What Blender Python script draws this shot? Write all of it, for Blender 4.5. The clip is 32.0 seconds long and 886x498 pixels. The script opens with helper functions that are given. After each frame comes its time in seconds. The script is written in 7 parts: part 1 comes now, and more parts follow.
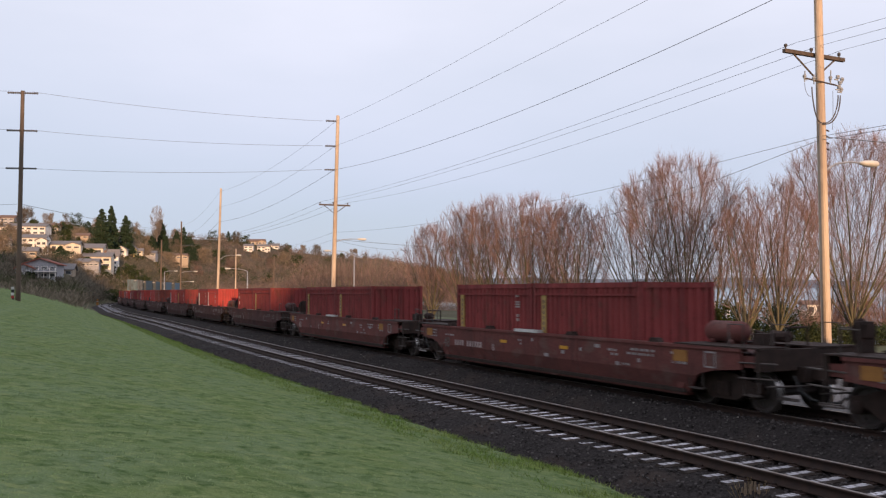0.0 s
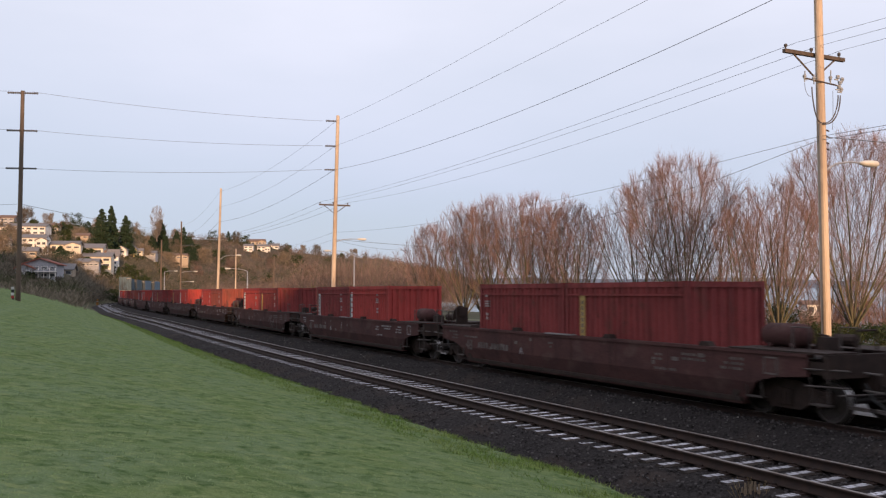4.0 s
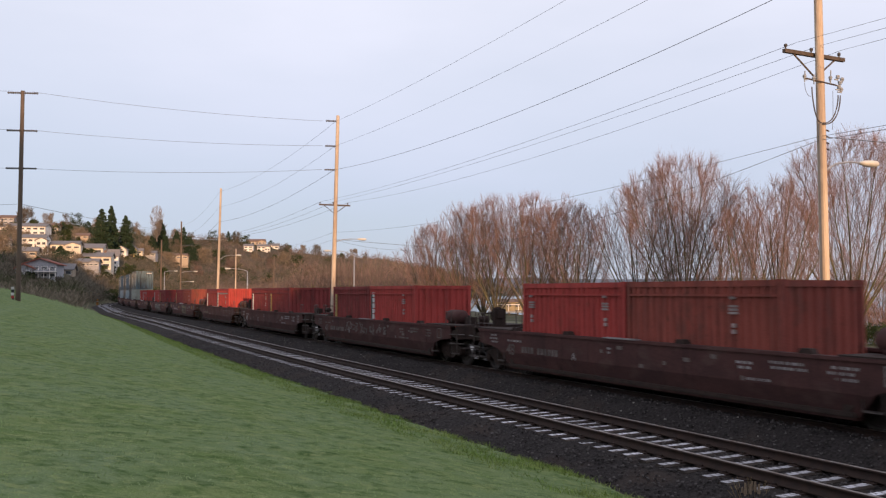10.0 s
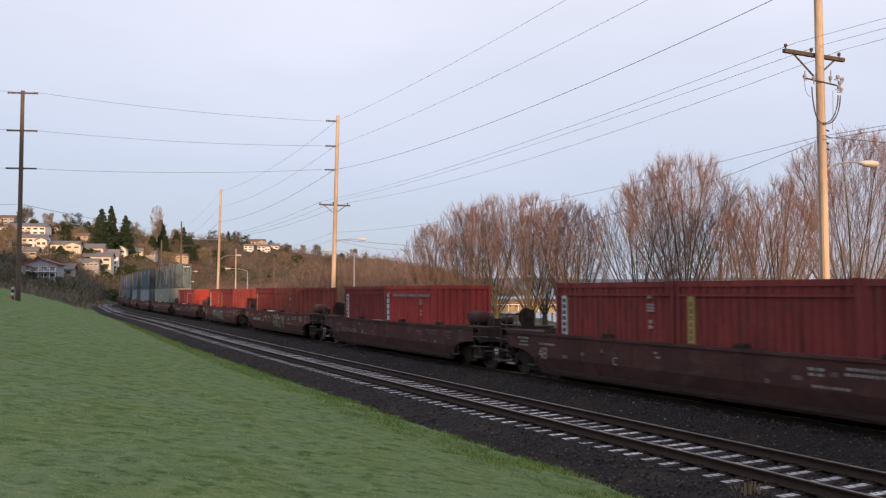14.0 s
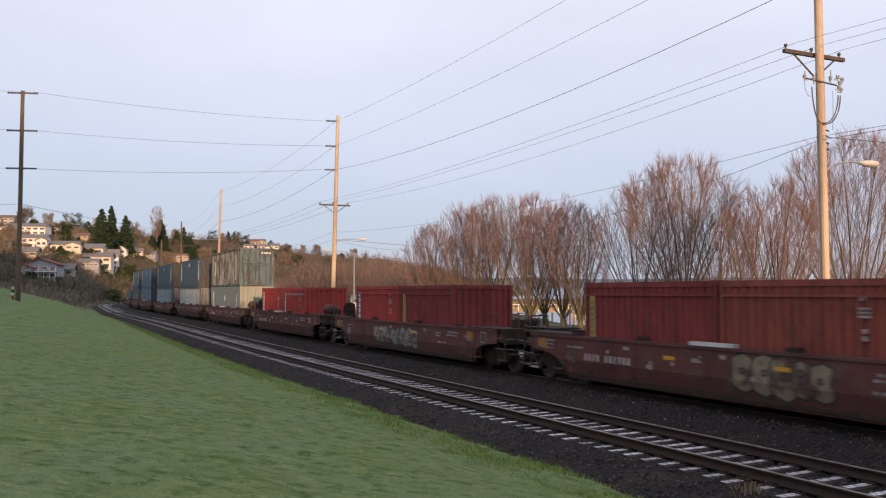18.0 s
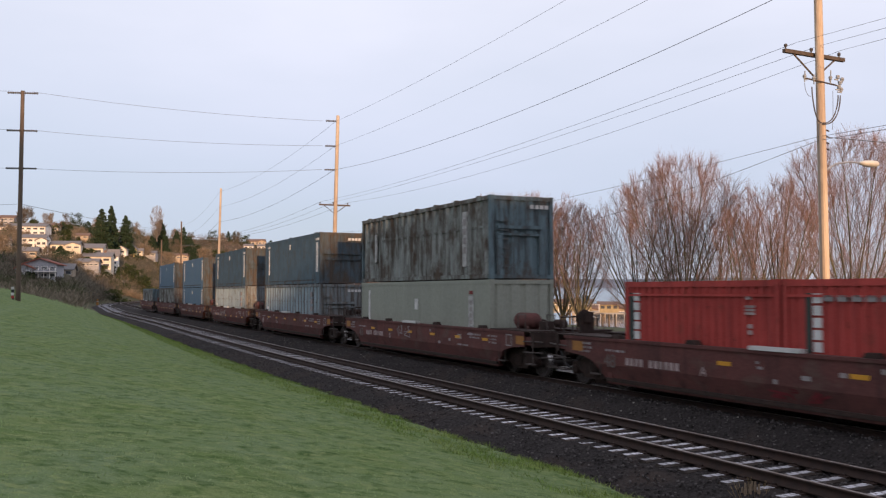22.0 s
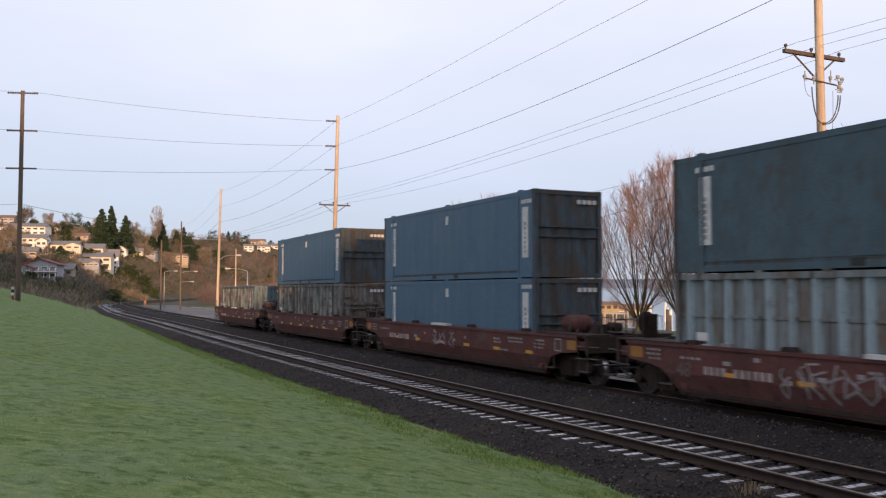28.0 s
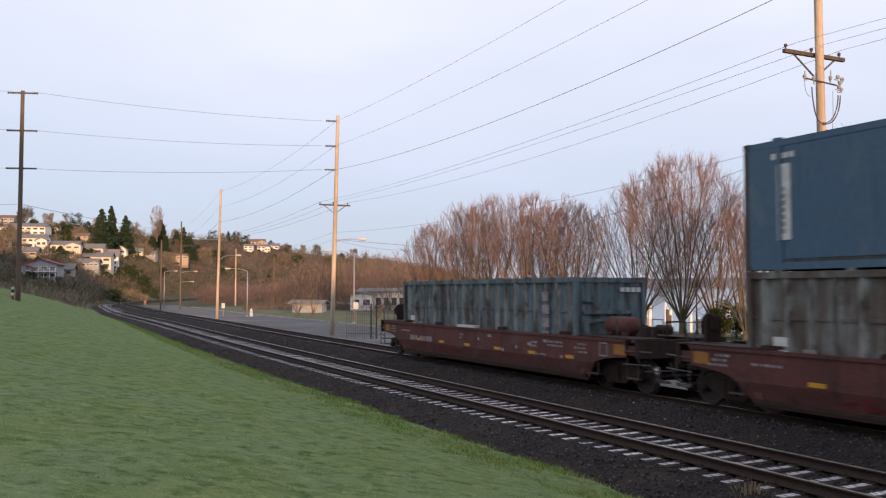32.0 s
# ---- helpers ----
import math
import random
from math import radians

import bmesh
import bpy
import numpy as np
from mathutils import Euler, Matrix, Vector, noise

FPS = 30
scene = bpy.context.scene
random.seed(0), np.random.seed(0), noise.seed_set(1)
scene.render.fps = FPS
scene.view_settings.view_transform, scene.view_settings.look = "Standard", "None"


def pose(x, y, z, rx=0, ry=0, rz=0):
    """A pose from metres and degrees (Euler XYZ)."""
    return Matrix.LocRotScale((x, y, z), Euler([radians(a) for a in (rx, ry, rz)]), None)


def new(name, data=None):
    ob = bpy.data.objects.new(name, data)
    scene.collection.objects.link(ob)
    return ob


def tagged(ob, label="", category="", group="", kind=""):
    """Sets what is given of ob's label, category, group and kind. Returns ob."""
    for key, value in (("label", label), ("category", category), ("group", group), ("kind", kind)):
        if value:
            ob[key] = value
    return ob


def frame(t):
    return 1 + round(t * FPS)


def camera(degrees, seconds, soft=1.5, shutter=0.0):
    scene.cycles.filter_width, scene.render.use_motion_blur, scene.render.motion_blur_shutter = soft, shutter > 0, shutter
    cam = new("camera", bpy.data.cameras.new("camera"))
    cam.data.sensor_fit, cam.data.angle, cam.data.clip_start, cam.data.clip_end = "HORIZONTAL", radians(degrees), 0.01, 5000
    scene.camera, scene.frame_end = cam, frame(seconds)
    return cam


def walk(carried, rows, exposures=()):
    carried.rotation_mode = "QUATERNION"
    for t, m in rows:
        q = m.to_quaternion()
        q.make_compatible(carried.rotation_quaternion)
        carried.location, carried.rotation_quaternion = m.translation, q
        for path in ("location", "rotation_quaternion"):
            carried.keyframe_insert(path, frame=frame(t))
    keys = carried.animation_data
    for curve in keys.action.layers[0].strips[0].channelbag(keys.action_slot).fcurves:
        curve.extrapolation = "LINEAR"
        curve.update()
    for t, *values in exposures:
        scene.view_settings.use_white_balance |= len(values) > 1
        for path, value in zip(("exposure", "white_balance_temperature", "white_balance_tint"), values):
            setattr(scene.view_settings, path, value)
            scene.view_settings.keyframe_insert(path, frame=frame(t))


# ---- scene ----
from itertools import product

SECONDS = 32.0
EYE_Z = 2.565
cam = camera(53.26, SECONDS, soft=1.22, shutter=0.38)
walk(cam, [(0.0, pose(0, 0, EYE_Z, 92.785, 0, 0)), (SECONDS, pose(0, 0, EYE_Z, 92.785, 0, 0))],
     exposures=[(0.0, 0.0), (20.0, 0.0), (27.0, 0.1), (SECONDS, 0.1)])

# ---- world and sun ----
SUN_TO = Vector((0.286, -0.958, math.tan(radians(5.0)))).normalized()
world = bpy.data.worlds.new("sky")
scene.world = world
world.use_nodes = True
wn, wl = world.node_tree.nodes, world.node_tree.links
wn.clear()
w_out, w_bg = wn.new("ShaderNodeOutputWorld"), wn.new("ShaderNodeBackground")
sky = wn.new("ShaderNodeTexSky")
sky.sky_type, sky.sun_disc = "NISHITA", False
sky.sun_elevation = math.asin(SUN_TO.z)
sky.sun_rotation = math.atan2(SUN_TO.x, SUN_TO.y)
sky.air_density, sky.dust_density, sky.ozone_density = 1.0, 0.3, 2.0
# thin high cloud veiling the blue
w_tc, w_map = wn.new("ShaderNodeTexCoord"), wn.new("ShaderNodeMapping")
w_map.inputs["Scale"].default_value = (1.0, 1.0, 3.2)
w_n1 = wn.new("ShaderNodeTexNoise")
w_n1.inputs["Scale"].default_value, w_n1.inputs["Detail"].default_value = 1.6, 5.0
w_ramp = wn.new("ShaderNodeMapRange")
w_ramp.inputs["From Min"].default_value, w_ramp.inputs["From Max"].default_value = 0.3, 0.72
w_ramp.inputs["To Min"].default_value, w_ramp.inputs["To Max"].default_value = 0.62, 0.86
w_sep = wn.new("ShaderNodeSeparateXYZ")
w_high = wn.new("ShaderNodeMapRange")
w_high.inputs["From Min"].default_value, w_high.inputs["From Max"].default_value = 0.02, 0.36
w_high.inputs["To Min"].default_value, w_high.inputs["To Max"].default_value = 0.05, 0.1
w_add = wn.new("ShaderNodeMath")
w_add.operation, w_add.use_clamp = "ADD", True
w_mix = wn.new("ShaderNodeMix")
w_mix.data_type = "RGBA"
w_veil = wn.new("ShaderNodeMix")
w_veil.data_type = "RGBA"
w_veil.inputs["A"].default_value, w_veil.inputs["B"].default_value = (4.03, 4.6, 6.07, 1), (6.76, 6.82, 7.87, 1)
w_tall = wn.new("ShaderNodeMapRange")
w_tall.inputs["From Min"].default_value, w_tall.inputs["From Max"].default_value = 0.03, 0.33
wl.new(w_tall.outputs["Result"], w_veil.inputs["Factor"])
wl.new(w_veil.outputs["Result"], w_mix.inputs["B"])
wl.new(w_tc.outputs["Generated"], w_map.inputs["Vector"])
wl.new(w_map.outputs["Vector"], w_n1.inputs["Vector"])
wl.new(w_n1.outputs["Fac"], w_ramp.inputs["Value"])
wl.new(w_tc.outputs["Generated"], w_sep.inputs["Vector"])
wl.new(w_sep.outputs["Z"], w_high.inputs["Value"])
wl.new(w_sep.outputs["Z"], w_tall.inputs["Value"])
wl.new(w_ramp.outputs["Result"], w_add.inputs[0])
wl.new(w_high.outputs["Result"], w_add.inputs[1])
wl.new(w_add.outputs["Value"], w_mix.inputs["Factor"])
wl.new(sky.outputs["Color"], w_mix.inputs["A"])
wl.new(w_mix.outputs["Result"], w_bg.inputs["Color"])
wl.new(w_bg.outputs["Background"], w_out.inputs["Surface"])
w_bg.inputs["Strength"].default_value = 0.138

sun = new("sun", bpy.data.lights.new("sun", "SUN"))
sun.data.energy, sun.data.angle, sun.data.color = 5.0, radians(0.6), (1.0, 0.60, 0.33)
sun.rotation_euler = SUN_TO.to_track_quat("Z", "Y").to_euler()
sun.location = (60, -200, 60)


# ---- materials ----
def mat(name, base, second=None, scale=4.0, rough=0.8, metal=0.0, bump=0.2, fine=60.0, contrast=(0.35, 0.65),
        third=None, third_scale=0.6, third_range=(0.5, 0.7), stretch=(1, 1, 1), vary=0.0, spec=0.3, island=0.0):
    """A surface of two tones at one scale, stains of a third at another, fine grain and relief."""
    m = bpy.data.materials.new(name)
    m.use_nodes = True
    n, l = m.node_tree.nodes, m.node_tree.links
    b = n["Principled BSDF"]
    b.inputs["Roughness"].default_value, b.inputs["Metallic"].default_value = rough, metal
    b.inputs["Specular IOR Level"].default_value = spec
    tc, mp = n.new("ShaderNodeTexCoord"), n.new("ShaderNodeMapping")
    mp.inputs["Scale"].default_value = stretch
    l.new(tc.outputs["Object"], mp.inputs["Vector"])
    second = second or tuple(c * 0.7 for c in base)

    def noise_mask(sc, lo, hi, detail=6.0):
        t, r = n.new("ShaderNodeTexNoise"), n.new("ShaderNodeMapRange")
        t.inputs["Scale"].default_value, t.inputs["Detail"].default_value = sc, detail
        l.new(mp.outputs["Vector"], t.inputs["Vector"])
        r.inputs["From Min"].default_value, r.inputs["From Max"].default_value = lo, hi
        l.new(t.outputs["Fac"], r.inputs["Value"])
        return t, r

    def mix(fac, a, bcol):
        x = n.new("ShaderNodeMix")
        x.data_type = "RGBA"
        l.new(fac, x.inputs["Factor"])
        for sock, v in (("A", a), ("B", bcol)):
            if isinstance(v, tuple):
                x.inputs[sock].default_value = (*v, 1)
            else:
                l.new(v, x.inputs[sock])
        return x.outputs["Result"]

    t1, r1 = noise_mask(scale, *contrast)
    col = mix(r1.outputs["Result"], base, second)
    if third:
        t3, r3 = noise_mask(third_scale, *third_range)
        col = mix(r3.outputs["Result"], col, third)
    tf, rf = noise_mask(fine, 0.2, 0.8, 3.0)
    hs = n.new("ShaderNodeHueSaturation")
    vr = n.new("ShaderNodeMapRange")
    vr.inputs["To Min"].default_value, vr.inputs["To Max"].default_value = 0.82, 1.18
    l.new(rf.outputs["Result"], vr.inputs["Value"])
    val = vr.outputs["Result"]
    if vary or island:
        if island:
            info = n.new("ShaderNodeNewGeometry")
            src = info.outputs["Random Per Island"]
        else:
            info = n.new("ShaderNodeObjectInfo")
            src = info.outputs["Random"]
        v2, mu = n.new("ShaderNodeMapRange"), n.new("ShaderNodeMath")
        k = vary or island
        v2.inputs["To Min"].default_value, v2.inputs["To Max"].default_value = 1 - k, 1 + k
        l.new(src, v2.inputs["Value"])
        mu.operation = "MULTIPLY"
        l.new(val, mu.inputs[0])
        l.new(v2.outputs["Result"], mu.inputs[1])
        val = mu.outputs["Value"]
    l.new(val, hs.inputs["Value"])
    l.new(col, hs.inputs["Color"])
    l.new(hs.outputs["Color"], b.inputs["Base Color"])
    if bump:
        bp, ad = n.new("ShaderNodeBump"), n.new("ShaderNodeMath")
        ad.operation = "ADD"
        l.new(t1.outputs["Fac"], ad.inputs[0])
        l.new(tf.outputs["Fac"], ad.inputs[1])
        bp.inputs["Strength"].default_value, bp.inputs["Distance"].default_value = bump, 0.03
        l.new(ad.outputs["Value"], bp.inputs["Height"])
        l.new(bp.outputs["Normal"], b.inputs["Normal"])
    return m


M_LAWN = mat("frosty_lawn", (0.105, 0.162, 0.044), (0.175, 0.218, 0.080), scale=2.4, rough=0.95, bump=0.9, fine=34, contrast=(0.34, 0.64),
             third=(0.150, 0.205, 0.078), third_scale=0.9, third_range=(0.42, 0.70), spec=0.1)
M_BLADE = mat("grass_blade", (0.135, 0.215, 0.042), (0.215, 0.265, 0.080), scale=1.1, rough=0.85, bump=0, fine=9, spec=0.1, island=0.35)
M_FROST_BLADE = mat("frosted_grass_blade", (0.225, 0.315, 0.105), (0.300, 0.370, 0.180), scale=2.0, rough=0.95, bump=0, fine=9, spec=0.05, island=0.16)
M_EARTH = mat("winter_earth", (0.085, 0.070, 0.045), (0.06, 0.065, 0.03), scale=0.25, rough=0.95, bump=0.8, fine=8,
              third=(0.11, 0.095, 0.06), third_scale=0.05, spec=0.1)
M_BALLAST = mat("ballast", (0.043, 0.0375, 0.036), (0.018, 0.0155, 0.015), scale=16, rough=0.95, bump=1.0, fine=45,
                third=(0.055, 0.041, 0.034), third_scale=0.7, third_range=(0.52, 0.75), spec=0.1)
M_STONE = mat("ballast_stone", (0.078, 0.070, 0.068), (0.032, 0.028, 0.027), scale=9, rough=0.95, bump=0.3, fine=60, island=0.6, spec=0.1)
M_BRIGHT_STONE = mat("pale_stone", (0.24, 0.22, 0.20), (0.16, 0.145, 0.135), scale=9, rough=0.9, bump=0.3, fine=60)
M_ROAD = mat("asphalt", (0.120, 0.112, 0.108), (0.085, 0.080, 0.078), scale=0.7, rough=0.85, bump=0.3, fine=40,
             third=(0.15, 0.146, 0.15), third_scale=0.12, spec=0.3)
M_KERB = mat("concrete_kerb", (0.36, 0.35, 0.33), (0.26, 0.25, 0.24), scale=2, rough=0.9, bump=0.3)
M_TIE = mat("frosted_tie", (0.52, 0.51, 0.54), (0.07, 0.056, 0.048), scale=3.6, rough=0.95, bump=0.5, fine=30, stretch=(1, 3, 1),
            contrast=(0.47, 0.62), vary=0.35, spec=0.1)
M_TIE_DARK = mat("creosote_tie", (0.045, 0.036, 0.031), (0.075, 0.062, 0.055), scale=3, rough=0.95, bump=0.5, fine=30, vary=0.25, spec=0.1)
M_RAIL = mat("rusty_rail", (0.042, 0.025, 0.019), (0.028, 0.019, 0.016), scale=6, rough=0.8, bump=0.2, fine=50, spec=0.2)
M_RAILHEAD = mat("worn_railhead", (0.34, 0.31, 0.29), (0.22, 0.17, 0.14), scale=5, rough=0.38, metal=0.8, bump=0.05, fine=70)
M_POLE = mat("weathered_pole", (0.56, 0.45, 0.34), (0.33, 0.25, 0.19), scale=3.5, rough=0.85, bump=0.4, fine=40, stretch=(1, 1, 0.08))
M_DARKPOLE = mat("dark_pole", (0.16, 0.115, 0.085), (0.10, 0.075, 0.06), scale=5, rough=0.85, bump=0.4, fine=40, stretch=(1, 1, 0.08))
M_ARM = mat("crossarm_wood", (0.105, 0.080, 0.064), (0.068, 0.053, 0.044), scale=6, rough=0.85, bump=0.3)
M_WIRE = mat("weathered_wire", (0.10, 0.10, 0.105), rough=0.6, bump=0)
M_STEEL = mat("galvanised_steel", (0.42, 0.42, 0.43), (0.32, 0.32, 0.33), scale=8, rough=0.5, metal=0.6, bump=0.1)
M_DULL = mat("worn_dull_steel", (0.115, 0.095, 0.088), (0.065, 0.052, 0.048), scale=8, rough=0.6, metal=0.4, bump=0.1)
M_INSUL = mat("dark_insulator", (0.10, 0.09, 0.09), rough=0.35, bump=0)
M_CERAMIC = mat("grey_ceramic", (0.34, 0.36, 0.39), (0.24, 0.26, 0.28), rough=0.4, bump=0)
M_LAMPHEAD = mat("lamp_housing", (0.62, 0.60, 0.54), (0.5, 0.48, 0.44), scale=6, rough=0.5, bump=0.05)
M_BARK = mat("mossy_bark", (0.140, 0.126, 0.080), (0.092, 0.084, 0.064), scale=3, rough=0.95, bump=0.5, fine=25, stretch=(1, 1, 0.3),
             third=(0.165, 0.150, 0.062), third_scale=0.9, third_range=(0.5, 0.7), spec=0.1)
M_BRANCH = mat("grey_branch", (0.185, 0.155, 0.130), (0.130, 0.112, 0.098), scale=2, rough=0.95, bump=0, fine=20, spec=0.1)
M_TWIG = mat("red_twig", (0.285, 0.178, 0.158), (0.215, 0.146, 0.132), scale=0.6, rough=0.95, bump=0, fine=10, island=0.25, spec=0.1)
M_BRUSH = mat("brown_brush", (0.128, 0.106, 0.084), (0.092, 0.083, 0.064), scale=0.07, rough=0.95, bump=0, fine=5, island=0.4,
              third=(0.072, 0.078, 0.040), third_scale=0.02, third_range=(0.46, 0.6), spec=0.1)
M_THICKET = mat("russet_thicket", (0.172, 0.120, 0.104), (0.122, 0.094, 0.084), scale=0.07, rough=0.95, bump=0, fine=5, island=0.4,
                third=(0.10, 0.08, 0.06), third_scale=0.03, third_range=(0.5, 0.66), spec=0.1)
M_CONIFER = mat("conifer_green", (0.024, 0.042, 0.026), (0.038, 0.058, 0.030), scale=0.8, rough=0.9, bump=0, fine=6, island=0.4, spec=0.1)
M_HEDGE = mat("hedge_green", (0.075, 0.088, 0.022), (0.05, 0.06, 0.018), scale=1.2, rough=0.9, bump=0, fine=9, island=0.45, spec=0.1)
M_IVY = mat("dark_shrub", (0.028, 0.045, 0.02), (0.05, 0.06, 0.025), scale=0.6, rough=0.9, bump=0, fine=8, island=0.45, spec=0.1)
M_HILL = mat("hill_ground", (0.088, 0.074, 0.053), (0.066, 0.066, 0.040), scale=0.03, rough=0.95, bump=0.5, fine=1.0,
             third=(0.105, 0.080, 0.058), third_scale=0.012, spec=0.1)
M_FARLAND = mat("far_shore_land", (0.20, 0.22, 0.255), (0.165, 0.185, 0.215), scale=0.004, rough=1.0, bump=0, fine=0.05, spec=0.0)


def plain(name, col, rough=0.7, metal=0.0, bump=0.05, scale=3.0, dark=0.75, vary=0.0):
    return mat(name, col, tuple(c * dark for c in col), scale=scale, rough=rough, metal=metal, bump=bump, vary=vary)


def steel_paint(name, col, fade, rust, rust_range=(0.56, 0.72), rough=0.62, streak=0.25):
    return mat(name, col, fade, scale=1.1, rough=rough, bump=0.12, fine=26, third=rust, third_scale=1.6, third_range=rust_range,
               stretch=(1, 1, streak * 1.6), vary=0.06, spec=0.35)


def stain(m, tone, scale, stretch, lo, hi, shift):
    """One more layer of blotches of a tone over a material made by mat()."""
    n, l = m.node_tree.nodes, m.node_tree.links
    hs = next(x for x in n if x.bl_idname == "ShaderNodeHueSaturation")
    under = hs.inputs["Color"].links[0].from_socket
    tc, mp, t, r, x = (n.new("ShaderNode" + k) for k in ("TexCoord", "Mapping", "TexNoise", "MapRange", "Mix"))
    mp.inputs["Scale"].default_value, mp.inputs["Location"].default_value = stretch, (shift, shift, shift)
    l.new(tc.outputs["Object"], mp.inputs["Vector"])
    l.new(mp.outputs["Vector"], t.inputs["Vector"])
    t.inputs["Scale"].default_value, t.inputs["Detail"].default_value, t.inputs["Roughness"].default_value = scale, 8.0, 0.65
    r.inputs["From Min"].default_value, r.inputs["From Max"].default_value = lo, hi
    l.new(t.outputs["Fac"], r.inputs["Value"])
    x.data_type = "RGBA"
    l.new(r.outputs["Result"], x.inputs["Factor"])
    l.new(under, x.inputs["A"])
    x.inputs["B"].default_value = (*tone, 1)
    l.new(x.outputs["Result"], hs.inputs["Color"])


def patina(name, paint, grime, rust, cover=0.5, streak=0.14):
    """Old paint under streaks of grime, blotches of rust and small flakes, each at its own size."""
    m = mat(name, paint, tuple(c * 0.8 for c in paint), scale=1.4, rough=0.8, bump=0.2, fine=30, vary=0.05, spec=0.2)
    stain(m, grime, 5.0, (1, 1, streak), 0.56 - 0.16 * cover, 0.70 - 0.12 * cover, 1.7)
    stain(m, rust, 1.5, (1, 1, 0.55), 0.60 - 0.14 * cover, 0.72 - 0.12 * cover, 5.1)
    stain(m, tuple(c * 0.75 for c in rust), 7.0, (1, 1, 0.6), 0.62, 0.72, 9.3)
    return m


# lawn: frost in drifts, dark hollows between the tufts
stain(M_LAWN, (0.152, 0.205, 0.098), 0.6, (1, 1, 1), 0.42, 0.66, 3.3)
stain(M_LAWN, (0.056, 0.100, 0.026), 3.4, (1, 1, 1), 0.48, 0.66, 7.7)
stain(M_LAWN, (0.215, 0.255, 0.100), 4.6, (1, 1, 1), 0.54, 0.68, 2.1)


M_RED = patina("bright_red_paint", (0.42, 0.064, 0.056), (0.30, 0.050, 0.044), (0.22, 0.055, 0.042), 0.1)
M_MAROON = patina("maroon_paint", (0.245, 0.049, 0.048), (0.150, 0.034, 0.033), (0.125, 0.044, 0.036), 0.3)
M_BROWNRED = patina("faded_brown_red_paint", (0.290, 0.074, 0.056), (0.185, 0.052, 0.042), (0.15, 0.056, 0.044), 0.4)
for _m, _tone in ((M_RED, (0.20, 0.040, 0.036)), (M_MAROON, (0.105, 0.028, 0.027)), (M_BROWNRED, (0.13, 0.042, 0.034))):
    stain(_m, _tone, 7.0, (1, 1, 0.05), 0.52, 0.72, 4.4)
    stain(_m, (0.34, 0.15, 0.13), 3.0, (1, 1, 0.25), 0.66, 0.76, 6.2)
M_BLUE = steel_paint("slate_blue_paint", (0.055, 0.112, 0.182), (0.066, 0.120, 0.180), (0.082, 0.108, 0.118), (0.62, 0.8), 0.55)
M_BLUEGRIME = patina("grimed_slate_blue_paint", (0.080, 0.122, 0.152), (0.074, 0.090, 0.100), (0.078, 0.086, 0.088), 0.45, 0.5)
M_BLUEDARK = patina("grimy_blue_paint", (0.075, 0.10, 0.12), (0.058, 0.060, 0.060), (0.072, 0.056, 0.046), 0.9, 0.3)
stain(M_BLUE, (0.045, 0.075, 0.105), 6.0, (1, 1, 0.05), 0.58, 0.74, 3.9)
stain(M_BLUE, (0.10, 0.145, 0.19), 1.2, (1, 1, 0.5), 0.58, 0.72, 8.8)
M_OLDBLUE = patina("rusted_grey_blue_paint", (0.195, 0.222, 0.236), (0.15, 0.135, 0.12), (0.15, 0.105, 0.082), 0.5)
M_RIBBLUE = patina("paler_blue_rib_paint", (0.29, 0.36, 0.395), (0.21, 0.215, 0.215), (0.15, 0.115, 0.095), 0.15)
M_BROWNOLD = patina("rust_browned_grey_paint", (0.21, 0.22, 0.215), (0.120, 0.100, 0.086), (0.105, 0.080, 0.067), 1.0)
stain(M_BROWNOLD, (0.070, 0.050, 0.042), 1.1, (1, 1, 0.35), 0.50, 0.66, 6.6)
stain(M_OLDBLUE, (0.070, 0.058, 0.050), 4.5, (1, 1, 0.08), 0.50, 0.64, 6.6)
M_OLDDARK = patina("stained_dark_grey_paint", (0.250, 0.275, 0.265), (0.078, 0.068, 0.058), (0.072, 0.052, 0.039), 0.8)
stain(M_OLDDARK, (0.066, 0.048, 0.037), 0.9, (1, 1, 0.8), 0.50, 0.64, 2.9)
M_RIBDARK = patina("paler_grey_rib_paint", (0.275, 0.290, 0.278), (0.085, 0.078, 0.070), (0.075, 0.056, 0.044), 0.8)
M_TEAL = patina("faded_teal_paint", (0.135, 0.190, 0.215), (0.065, 0.076, 0.082), (0.075, 0.060, 0.050), 0.6)
M_GREYGREEN = steel_paint("grey_green_paint", (0.250, 0.260, 0.218), (0.225, 0.236, 0.200), (0.17, 0.165, 0.135), (0.6, 0.8), 0.6)
M_CAR = mat("wagon_brown_paint", (0.126, 0.048, 0.043), (0.088, 0.038, 0.035), scale=1.3, rough=0.8, bump=0.15, fine=22, third=(0.112, 0.068, 0.058), third_scale=2.2,
            third_range=(0.55, 0.72), stretch=(0.6, 1, 1.2), vary=0.08, spec=0.2)
M_CARDARK = mat("wagon_grimy_paint", (0.088, 0.040, 0.037), (0.060, 0.030, 0.029), scale=1.3, rough=0.85, bump=0.15, fine=22, third=(0.100, 0.058, 0.052), third_scale=2.2,
                third_range=(0.55, 0.74), stretch=(0.6, 1, 1.2), vary=0.1, spec=0.15)
M_CARRED = mat("wagon_red_brown_paint", (0.150, 0.050, 0.044), (0.105, 0.040, 0.036), scale=1.3, rough=0.8, bump=0.15, fine=22, third=(0.135, 0.078, 0.068), third_scale=2.2,
               third_range=(0.55, 0.72), stretch=(0.6, 1, 1.2), vary=0.08, spec=0.2)
